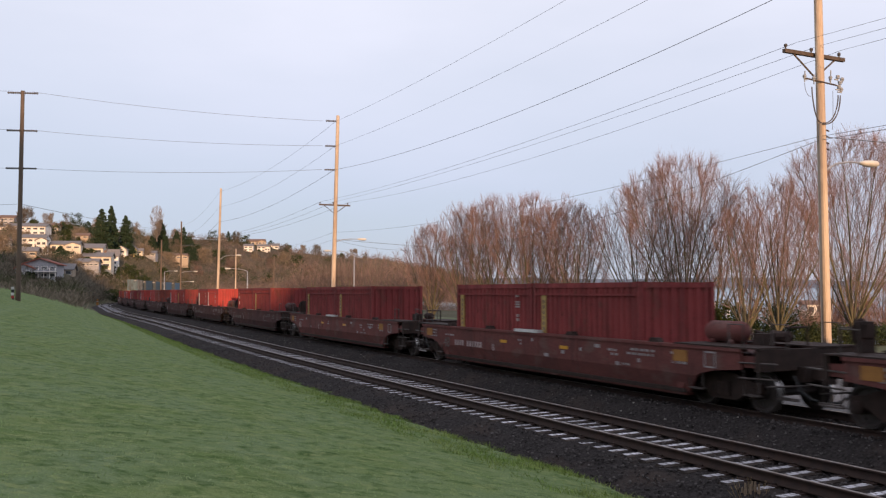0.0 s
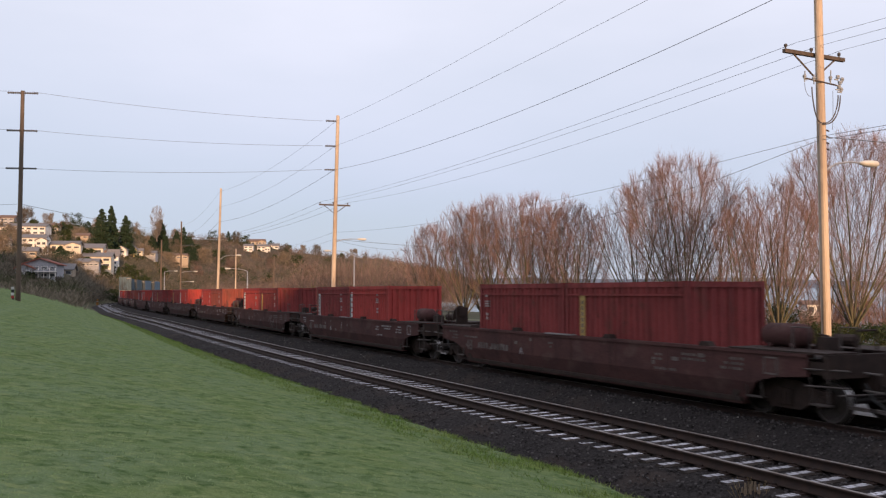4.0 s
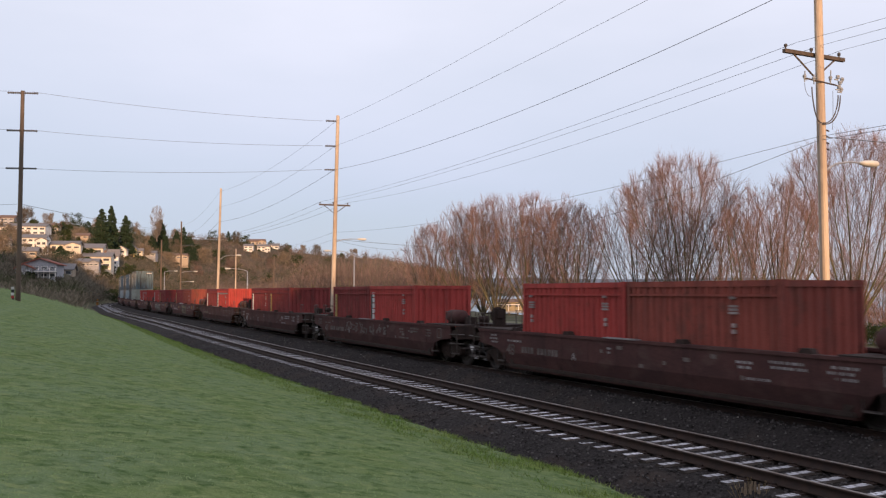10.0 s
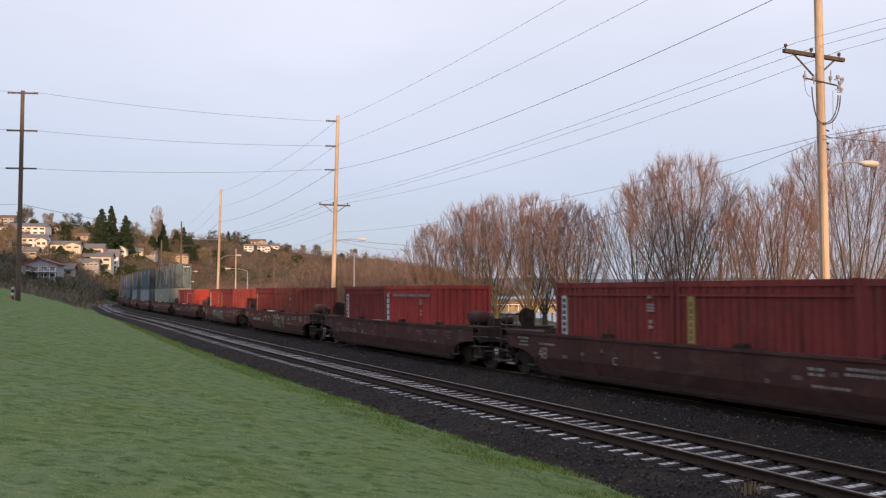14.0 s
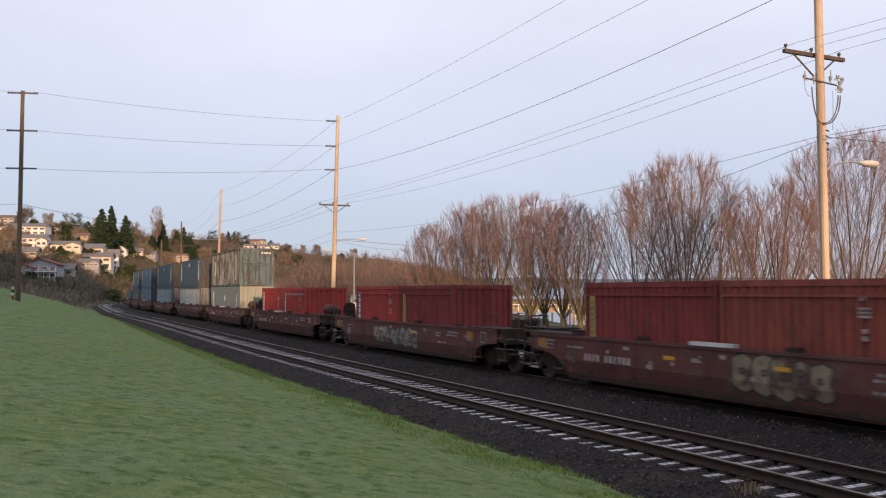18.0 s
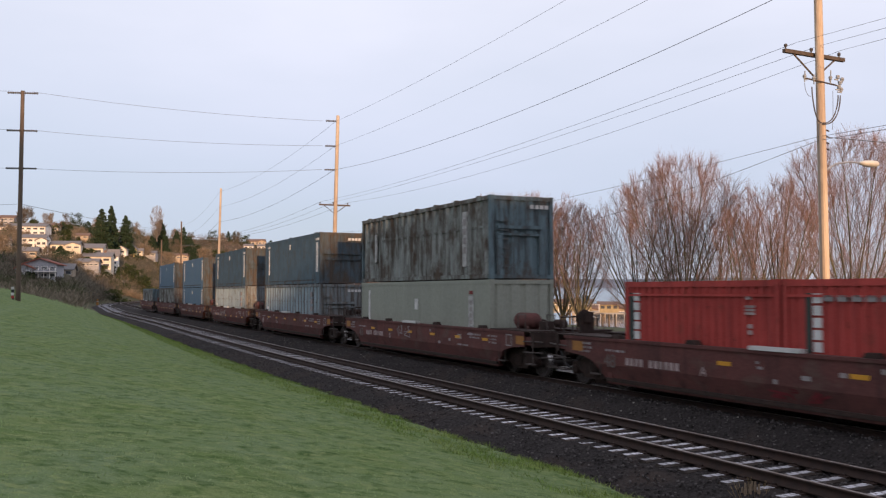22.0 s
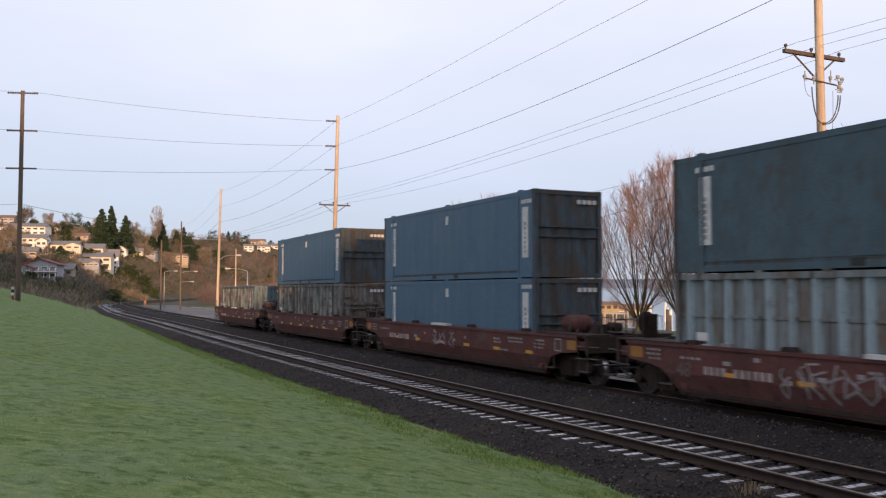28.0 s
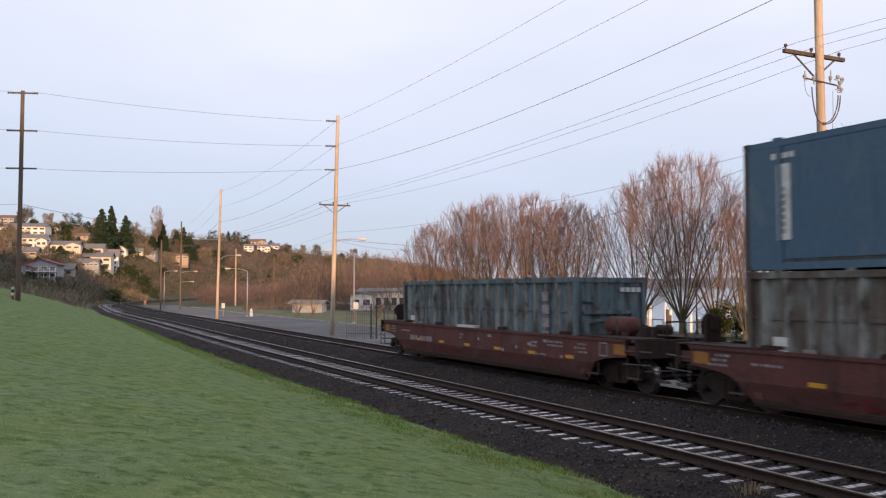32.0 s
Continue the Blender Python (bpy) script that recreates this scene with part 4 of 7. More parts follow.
        for z in (0.76, 1.08):
            part("handrail", rail, None, e, at=pose(end * 8.05, w + 0.01, z))
        step = cached(("step", end), lambda: Build().tube([(0, 0, 0.5), (0, 0, 0), (end * 0.42, 0, 0), (end * 0.42, 0, 0.5)], 0.018, 5).box(*sorted((0, end * 0.42)), -0.12, 0.02, -0.02, 0.012).mesh("step", M_DULL))
        part("step", step, None, e, "pale steel stirrup step", at=pose(end * 8.15, w - 0.02, 0.42))
        part("step", step, None, e, "pale steel stirrup step", at=pose(end * 6.5, w - 0.02, 0.42))
        part("air_hose", cached(("hose", end), lambda: Build().tube([(end * 8.6, 0.45, 0.8), (end * 8.8, 0.47, 0.5), (end * 9.05, 0.46, 0.36), (end * HALF, 0.45, 0.35)], 0.03, 6).mesh("air_hose", M_BLACK)), None, e, "black rubber air hose")
        part("uncoupling_rod", cached(("rod", end), lambda: Build().tube([(end * 8.72, w - 0.1, 0.62), (end * 8.74, 0.2, 0.6)], 0.022, 5).box(*sorted((end * 8.64, end * 9.1)), 0.85, 0.95, 0.34, 0.40).mesh("uncoupling_rod", M_DULL)), None, e, "bare steel rod")
    # air tank and brake gear on the forward platform
    if k % 3 != 1:
        part("air_tank", cached((key, "tank"), lambda: Build().lathe([(0.05, -0.58), (0.2, -0.54), (0.25, -0.44), (0.25, 0.44), (0.2, 0.54), (0.05, 0.58)], (-6.75, 0.5, 1.66), "x", 14).box(-7.1, -7.0, 0.3, 0.7, 1.38, 1.5)
             .box(-6.5, -6.4, 0.3, 0.7, 1.38, 1.5).mesh("air_tank", paint, True)), None, car, "grimy air reservoir")
    part("valve_box", cached((key, "valve"), lambda: Build().box(-7.9, -7.6, 0.25, 0.6, 1.4, 1.66).lathe([(0.05, -0.32), (0.13, -0.27), (0.13, 0.22), (0.05, 0.27)], (-7.7, -0.1, 1.58), "x", 10).tube([(-7.3, 0.3, 1.45), (-7.5, 0.4, 1.7), (-7.75, 0.4, 1.66)], 0.03, 6).tube([(-8.2, 0.2, 1.4), (-8.2, 0.2, 1.8), (-8.2, -0.4, 1.8), (-8.2, -0.4, 1.4)], 0.03, 6).mesh("valve_box", M_UNDER)), None, car, "dark brake valve housing")
    if k % 3 != 2:
        part("brake_stand", cached((key, "stand"), lambda: Build().box(8.25, 8.36, 0.35, 0.8, 1.38, 2.0).box(8.2, 8.25, 0.45, 0.7, 1.7, 1.95).mesh("brake_stand", M_UNDER)), None, car, "hand brake stand")
        part("brake_wheel", cached("bwheel", lambda: Build().lathe([(0.27, 0.0), (0.29, 0.02), (0.27, 0.04), (0.22, 0.02)], (8.38, 0.58, 1.78), "x", 16).mesh("brake_wheel", M_UNDER)), None, car, "hand brake wheel")
    # markings on the side that faces the lawn
    y = w + 0.002
    pale = M_FAINT if dark else M_PALE
    ink, wr = (M_FAINT if dark and k % 2 else M_DIMWHITE), random.Random(700 + k)
    for x, z, bw, lines in ((-6.45, 0.92, 0.62, 3), (-5.3, 1.02, 1.0, 2), (6.85, 0.96, 0.6, 3), (5.4, 1.04, 1.0, 1), (-3.9, 0.96, 0.4, 2), (-4.4, 0.74, 0.9, 1), (0.9, 0.98, 0.2, 2)):
        b = Build()
        for line in range(lines):
            a, zz = x + wr.uniform(0, 0.12), z + line * 0.105
            while a < x + bw * wr.uniform(0.7, 1.0):
                word = wr.uniform(0.05, 0.16)
                b.box(a, a + word, y, y + 0.006, zz, zz + 0.055)
                a += word + wr.uniform(0.03, 0.07)
        tagged(part("data_marking", b, ink, car, "pale stencil bars"), kind="stuff")
    box_mark = Build()
    for x0, x1, z0, z1 in ((0, 0.36, 0, 0.035), (0, 0.36, 0.325, 0.36), (0, 0.035, 0.035, 0.325), (0.325, 0.36, 0.035, 0.325)):
        box_mark.box(-7.35 + x0, -7.35 + x1, y, y + 0.006, 0.9 + z0, 0.9 + z1)
    part("box_mark", box_mark, ink, car, "pale square outline")
    if k % 3 != 1:
        nb = bars(Build(), 4.75, 0.74, 0.72, 0.18, 4, y, 0.36)
        bars(nb, 3.45, 0.74, 1.12, 0.18, 6, y, 0.36)
        tagged(part("car_number", nb, pale, car, "row of white figure-sized bars"), kind="stuff")
    if k > 2:
        lettering("48", 0.48, (M_DIMWHITE if dark else M_PALE) if k % 3 == 1 else M_FAINT, "size_figure", "stencilled figure 48", car, 6.3, 0.64, y)
    unit = "ACB"[k % 3]
    if k > 1:
        lettering(unit, 0.30, M_DIMWHITE if dark else pale, "unit_letter", "single stencilled letter", car, 2.75, 0.70, y)
    if not dark:
        strip = cached("reflector", lambda: Build().box(-0.2, 0.2, y, y + 0.008, 0, 0.09).mesh("reflector", M_AMBER))
        for x in (-5.6, -3.6, -1.5, 0.6, 2.6, 4.6) if k < 6 else (-1.4, 2.0):
            part("reflector", strip, None, car, "amber reflector strip", at=pose(x, 0, 0.74 if k < 4 else 0.98))
        plate = cached("placard", lambda: Build().box(-0.24, 0.24, y, y + 0.01, 0, 0.26).mesh("placard", M_ORANGE))
        for x in ((-7.85, 7.75) if k < 6 else (-6.2, 7.5)):
            part("placard", plate, None, car, "orange warning placard", at=pose(x, 0, 0.98))
    for i in range(7):
        x = (0.83 * i + 1.9 * k) % 10.6 - 5.2
        part("stencil_patch", cached(("patch", i % 3, dark), lambda: Build().box(-0.05, 0.05 + 0.06 * (i % 3), y, y + 0.006, 0, 0.09).mesh("stencil_patch", M_FAINT if dark else M_DIMWHITE)), None, car, at=pose(x, 0, 0.72 + 0.13 * ((i * 3 + k) % 4)))
    if k not in (1, 7, 10):
        part("chord_plate", cached(("chordplate", dark), lambda: Build().box(-0.1, 1.25, w - 0.12, w + 0.06, 1.37, 1.40 if dark else 1.45).mesh("chord_plate", M_DIMWHITE if dark else M_WHITE)), None, car, "pale bar on the sill")
    for x in (-5.2, -1.6, 3.1, 5.9):
        part("lock_block", cached(("lock", x, key), lambda: Build().prism([(x - 0.2, 1.36), (x - 0.12, 1.47), (x + 0.12, 1.47), (x + 0.2, 1.36)], w - 0.22, w - 0.04).mesh("lock_block", M_UNDER)), None, car)
    return car


CARS = {}
for k in range(19):
    dark = 9 <= k <= 15
    text = "grimy black-brown well wagon with faded stencils" if dark else "weathered brown-red well wagon with white stencils"
    CARS[k] = well_wagon(k, M_CARDARK if dark else M_CARRED if k > 15 else M_CAR, text)
    spins = []
    for end in (-1, 1):
        truck(CARS[k], end * TRUCK_X, spins)
    WHEELSETS += spins

# graffiti strokes
def graffiti(car, x0, x1, z0, z1, seed, material, label):
    r = random.Random(seed)
    b = Build()
    x = x0
    while x < x1:
        w = r.uniform(0.35, 0.6)
        pts = [(x + w * r.random(), 0, z0 + (z1 - z0) * r.random()) for _ in range(6)]
        pts.sort(key=lambda p: p[2] * r.choice((1, -1)))
        path = [Vector(p) for p in pts]
        fine = []
        for i in range(len(path) - 1):
            for t in (0, 0.5):
                fine.append(path[i].lerp(path[i + 1], t) + Vector((0.05 * math.sin(i * 2 + t), 0, 0)))
        fine.append(path[-1])
        rad = r.uniform(0.016, 0.04)
        for p, q in zip(fine, fine[1:]):
            d = (q - p)
            n = Vector((-d.z, 0, d.x)).normalized() * rad if d.length > 1e-4 else Vector((rad, 0, 0))
            e = d.normalized() * rad * 0.5
            b.add([(p - n - e)[:], (q - n + e)[:], (q + n + e)[:], (p + n - e)[:]], [(0, 1, 2, 3)])
        x += w * 0.85
    b.v = [v + np.array([[0, 0.016 + face_y(z), 0] for z in v[:, 2]]) for v in b.v]
    b.v = [v + np.random.RandomState(seed).uniform(0, 0.004, (len(v), 1)) * np.array([[0, 1, 0]]) for v in b.v]
    tagged(part("graffiti", b, material, car, label), kind="stuff")


M_SPRAYGREY = mat("pale_grey_spray", (0.27, 0.25, 0.23), (0.19, 0.165, 0.15), scale=3, rough=0.8, bump=0, fine=20, third=(0.12, 0.07, 0.06), third_scale=2.5, third_range=(0.56, 0.66), spec=0.1)
M_SPRAYTAN = mat("yellowish_spray", (0.25, 0.21, 0.14), (0.17, 0.14, 0.10), scale=3, rough=0.8, bump=0, fine=20, third=(0.10, 0.06, 0.05), third_scale=2.5, third_range=(0.54, 0.64), spec=0.1)
M_SPRAYBLACK = plain("black_spray", (0.045, 0.04, 0.04))


def bubble_letters(car, x0, x1, z0, z1, n, seed, material, label):
    """A row of fat overlapping rounded shapes with dark outlines and counters, sprayed on the side."""
    r = random.Random(seed)
    fill, line = Build(), Build()
    w = (x1 - x0) / n
    for i in range(n):
        cx = x0 + w * (i + 0.5) + r.uniform(-0.05, 0.05)
        lo, hi = z0 + r.uniform(0, 0.14), z1 - r.uniform(0, 0.16)
        ph, lift = r.uniform(0, 6.28), 0.006 + 0.0012 * (i % 3)
        zs = sorted(set(list(np.linspace(lo, hi, 11)) + ([0.70] if lo < 0.70 < hi else [])))
        edge = []
        for z in zs:
            f = (z - lo) / (hi - lo)
            half = w * 0.62 * (1 - abs(2 * f - 1) ** 3.0) ** 0.5 * (1 + 0.13 * math.sin(9 * f + ph))
            mid = cx + 0.07 * math.sin(4 * f + ph)
            edge.append((mid - half, mid + half, z))
        k = len(zs)
        fill.add([(a, face_y(z) + lift, z) for a, _, z in edge] + [(b, face_y(z) + lift, z) for _, b, z in edge], [(q, k + q, k + q + 1, q + 1) for q in range(k - 1)])
        loop = [(a, z) for a, _, z in edge] + [(b, z) for _, b, z in edge[::-1]]
        rings = [(loop, 0.022)]
        for hz in (0.36, 0.66) if r.random() < 0.5 else (0.55,):
            hc, hr = (cx + r.uniform(-0.04, 0.04), lo + (hi - lo) * hz), w * r.uniform(0.12, 0.2)
            rings.append(([(hc[0] + hr * math.cos(q * 0.6283), hc[1] + hr * 0.8 * math.sin(q * 0.6283)) for q in range(10)], 0.028))
        for pts, t in rings:
            for (ax, az), (bx, bz) in zip(pts, pts[1:] + pts[:1]):
                d = Vector((bx - ax, 0, bz - az))
                if d.length < 1e-4:
                    continue
                nn = Vector((-d.z, 0, d.x)).normalized() * t
                line.add([(px, face_y(pz) + lift + 0.0006, pz) for px, pz in ((ax - nn.x, az - nn.z), (bx - nn.x, bz - nn.z), (bx + nn.x, bz + nn.z), (ax + nn.x, az + nn.z))], [(0, 1, 2, 3)])
    panel = part("sprayed_letters", fill, material, car, label)
    tagged(part("outline", line, M_SPRAYBLACK, panel, "dark sprayed outlines"), kind="stuff")


bubble_letters(CARS[7], 1.2, 2.75, 0.36, 1.24, 3, 3, M_SPRAYGREY, "pale grey sprayed rounded shapes")
bubble_letters(CARS[7], -1.75, 0.85, 0.34, 1.24, 5, 4, M_SPRAYGREY, "pale grey sprayed rounded shapes")
bubble_letters(CARS[8], -2.6, -0.1, 0.32, 1.34, 5, 5, M_SPRAYTAN, "yellowish sprayed rounded shapes")
graffiti(CARS[13], -5.2, -3.2, 0.25, 1.1, 8, M_FAINT, "pale graffiti strokes")
graffiti(CARS[11], -2.0, 3.0, 0.75, 1.2, 13, M_FAINT, "smeared pale graffiti")
graffiti(CARS[3], 0.6, 3.0, 0.45, 1.2, 21, M_DIMWHITE, "pale graffiti tag")
graffiti(CARS[5], 0.5, 1.8, 0.8, 1.25, 22, M_DIMWHITE, "pale graffiti tag")
graffiti(CARS[2], -0.6, 0.9, 0.6, 1.2, 27, M_DIMWHITE, "pale graffiti tag")
M_SPRAY = plain("red_spray", (0.18, 0.024, 0.030), dark=0.5)
for _k, _a, _b, _s in ((0, 1.2, 2.6, 31), (1, 2.6, 3.6, 32), (1, 0.2, 1.2, 33), (2, -0.4, 0.8, 34), (6, -0.9, 0.6, 35), (3, -1.4, -0.2, 36)):
    graffiti(CARS[_k], _a, _b, 0.42, 0.68, _s, M_SPRAY, "smeared red spray paint")


# ---- power line poles, wires, street lamps ----
def gz(x, y):
    return float(ground_z(np.array([x]), np.array([y]))[0])


def arm_dir(x, y):
    """Across the line, away from the lawn."""
    _, s = side_of(np.array([x]), np.array([y]))
    h = float(on_line(s[0])[2])
    return Vector((math.sin(h), -math.cos(h), 0))


def insulator(b, p, size=1.0):
    b.lathe([(0.02, 0), (0.02, 0.05 * size), (0.06 * size, 0.06 * size), (0.05 * size, 0.10 * size), (0.07 * size, 0.11 * size), (0.055 * size, 0.16 * size), (0.02, 0.18 * size)], p, "z", 8)


def utility_pole(x, y, height, label, r0=0.17, r1=0.115, lean=(0, 0), mat_=None, arm_z=None, arm_len=2.3, stubs=(), lamp=None, wood=M_ARM):
    z0 = gz(x, y)
    pole = thing("utility_pole", label, "utility pole", "poles of the power line", pose(x, y, z0))
    d = arm_dir(x, y)
    top = (lean[0] * height, lean[1] * height, height)
    zs = np.linspace(0, 1, 9)
    b = Build().tube([(top[0] * t, top[1] * t, -0.8 + (height + 0.8) * t) for t in zs], [r0 + (r1 - r0) * t for t in zs], 14)
    part("shaft", b, mat_ or M_POLE, pole, smooth=True)
    at = lambda z: Vector((top[0] * z / height, top[1] * z / height, z))
    if arm_z:
        c = at(arm_z - z0)
        b = Build()
        side = Vector((-d.y, d.x, 0)) * 0.05
        a0, a1 = c - d * arm_len / 2 + side * 3.4, c + d * arm_len / 2 + side * 3.4
        for q, h in ((side, 0.05),):
            b.add([(p + e * s + Vector((0, 0, t)))[:] for p in (a0, a1) for e in (side,) for s in (-1, 1) for t in (-h, h)],
                  [(0, 1, 3, 2), (4, 6, 7, 5), (0, 4, 5, 1), (2, 3, 7, 6), (0, 2, 6, 4), (1, 5, 7, 3)])
        arm = part("crossarm", b, wood, pole, "dark wooden crossarm")
        br = Build()
        for s in (-1, 1):
            br.tube([c + d * s * arm_len * 0.34 + side * 3.4 - Vector((0, 0, 0.05)), c + side * 3.0 - Vector((0, 0, 0.62))], 0.025, 5)
        part("brace", br, wood, pole)
        for s in (-0.47, -0.05, 0.42):
            ib = Build()
            insulator(ib, (c + d * arm_len * s + side * 3.4 + Vector((0, 0, 0.06)))[:], 0.75)
            part("insulator", ib, M_INSUL, arm, "dark pin insulator")
    for z, direction, length in stubs:
        c = at(z - z0)
        v = Vector(direction).normalized()
        b = Build().tube([c + v * 0.1, c + v * (0.1 + length)], 0.045, 8)
        for i in range(6):
            q = c + v * (0.16 + length * i / 6)
            b.tube([q, q + v * 0.03], 0.085, 8)
        part("strain_insulator", b, M_INSUL, pole, "dark grey post insulator")
    if lamp:
        street_arm(pole, at(lamp[0] - z0), d, lamp[1], lamp[2])
    return pole


def street_arm(parent, c, d, length, rise):
    b = Build().tube([c, c + d * length * 0.35 + Vector((0, 0, rise * 0.75)), c + d * length * 0.7 + Vector((0, 0, rise)), c + d * length + Vector((0, 0, rise))], [0.035, 0.03, 0.028, 0.025], 8)
    arm = part("lamp_arm", b, M_STEEL, parent, "curved steel lamp arm")
    hd = Build()
    p = c + d * length + Vector((0, 0, rise))
    prof = [(0.03, 0.0), (0.09, 0.06), (0.13, 0.2), (0.16, 0.42), (0.15, 0.58), (0.08, 0.68), (0.02, 0.7)]
    k = 12
    pts = []
    side = Vector((-d.y, d.x, 0))
    for r, t in prof:
        for j in range(k):
            a = 2 * math.pi * j / k
            pts.append((p + d * t + side * r * math.cos(a) + Vector((0, 0, r * 0.62 * math.sin(a))))[:])
    hd.add(pts, [(i * k + j, i * k + (j + 1) % k, (i + 1) * k + (j + 1) % k, (i + 1) * k + j) for i in range(len(prof) - 1) for j in range(k)] + [tuple(range(k)), tuple((len(prof) - 1) * k + j for j in range(k))])
    part("lamp_head", hd, M_LAMPHEAD, parent, "pale cobra-head lamp housing", smooth=True)


LINE = {"a": (10.15, 23.45), "b": (-7.85, 62.6), "c": (-25.8, 101.0), "d": (-46.0, 155.0)}
toward_left = (-21, -3.6, 0)
LEFT = (-28.82, 60.0)
utility_pole(*LINE["a"], 16.0, "tall sunlit wooden power pole with conduit", 0.135, 0.098, (-0.004, 0), arm_z=8.95, arm_len=2.25, lamp=(5.75, 1.45, 0.35))
utility_pole(*LINE["b"], 15.6, "tall sunlit wooden power pole beside the railway", 0.17, 0.12, (0.022, 0), arm_z=8.75, arm_len=2.3,
             stubs=[(z, toward_left, 0.75) for z in (14.75, 12.95, 11.25)], lamp=(6.1, 1.7, 0.25))
utility_pole(*LINE["c"], 14.9, "wooden power pole lit at its top", 0.16, 0.11, (0.02, 0), M_POLE, arm_z=8.7, arm_len=2.2, lamp=(6.2, 1.9, 0.6))
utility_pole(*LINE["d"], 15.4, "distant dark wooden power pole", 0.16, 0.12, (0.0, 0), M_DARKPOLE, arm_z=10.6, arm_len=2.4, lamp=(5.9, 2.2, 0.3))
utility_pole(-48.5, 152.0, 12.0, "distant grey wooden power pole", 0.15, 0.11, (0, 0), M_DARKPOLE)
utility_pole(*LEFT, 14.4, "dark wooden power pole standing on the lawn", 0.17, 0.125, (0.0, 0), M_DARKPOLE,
             stubs=[(z, (21, 3.6, 0.0), 0.9) for z in (16.2, 13.6, 11.0)] + [(z, (-25, -2, 0), 0.9) for z in (16.2, 13.6, 11.0)])
utility_pole(-45.5, 194.0, 12.5, "distant sunlit service pole with a crossarm", 0.17, 0.12, (0, 0), arm_z=6.6, arm_len=2.0)
utility_pole(-37.5, 196.0, 11.0, "distant brown service pole with a crossarm", 0.17, 0.12, (0, 0), M_DARKPOLE, arm_z=7.0, arm_len=2.4)


# equipment of the nearest pole
def pole_gear():
    x, y = LINE["a"]
    z0 = gz(x, y)
    gear = thing("pole_switchgear", "grey cut-outs and cable ends bolted to a wooden pole", "electrical gear", m=pose(x, y, 0))
    d = arm_dir(x, y)
    f = Vector((-0.4, -0.92, 0))
    P = lambda a, z, o=0.2: d * a + f * o + Vector((0, 0, z))
    part("bracket", Build().tube([P(-0.58, 8.2, 0.14), P(0.66, 8.12, 0.14)], 0.022, 6), M_DULL, gear, "thin steel mounting bracket")
    for a, z, tall in ((-0.62, 8.14, 0.24), (-0.28, 8.12, 0.2), (0.34, 8.2, 0.3)):
        b = Build()
        insulator(b, P(a, z)[:], 0.8)
        b.tube([P(a, z - 0.06), P(a + 0.02, z + tall)], 0.016, 6).tube([P(a, z), P(a * 0.85, z + 0.02, 0.15)], 0.014, 5)
        part("cut_out", b, M_CERAMIC, gear, "grey ceramic fuse cut-out")
    for a, z in ((0.62, 8.25), (0.70, 8.1), (0.78, 8.2), (0.66, 7.98), (0.74, 7.92)):
        b = Build()
        insulator(b, P(a, z)[:], 0.85)
        b.tube([P(a, z + 0.02), P(a * 0.8, z + 0.03, 0.15)], 0.02, 5)
        part("arrester", b, M_CERAMIC, gear, "pale ceramic surge arrester")
    arc = lambda a0, z_top, a1, z_low, depth: [P(a0 + (a1 - a0) * t ** 2, z_top + (z_low - z_top) * math.sin(t * math.pi / 2) ** depth, 0.2) for t in np.linspace(0, 1, 12)]
    for path, rr in ((arc(-0.36, 7.98, -0.03, 7.05, 1.3), 0.017), (arc(0.62, 7.85, 0.03, 7.05, 1.2), 0.017), (arc(0.70, 7.85, 0.05, 7.02, 1.1), 0.017),
                     (arc(-0.62, 8.05, -0.40, 7.72, 1.0), 0.006), (arc(0.42, 7.95, 0.36, 6.9, 1.0), 0.006)):
        part("cable", Build().tube(path, rr, 6), M_INSUL, gear, "black drooping cable")
    part("conduit", Build().tube([P(-0.075, 7.05, 0.11), P(-0.085, z0, 0.13)], 0.042, 10), plain("weathered_conduit", (0.30, 0.24, 0.18), 0.7), gear, "brown-grey riser conduit", smooth=True)
    b = Build()
    for i in range(4):
        b.tube([P(0.12, 6.9 - i * 0.17, 0.0), P(0.24, 6.88 - i * 0.17, 0.0)], 0.022, 5)
    part("terminal_block", b, M_UNDER, gear, "row of small terminals")


pole_gear()


def wire(p, q, sag, radius, label="thin dark overhead wire", n=14):
    p, q = Vector(p), Vector(q)
    mid = (p + q) / 2
    w = new("power_wire", Build().tube([p.lerp(q, t) - mid - Vector((0, 0, sag * 4 * t * (1 - t))) for t in np.linspace(0, 1, n)], radius, 5).mesh("power_wire", M_WIRE))
    w.location = mid
    return tagged(w, label, "wire", "overhead wires")


def at_pole(key, z, out=0.0, lean=0.0):
    x, y = LINE[key]
    d = arm_dir(x, y)
    return (x + d.x * out + lean * z, y + d.y * out, z)


beyond = (10.15 + 18.2, 23.45 - 39.0)
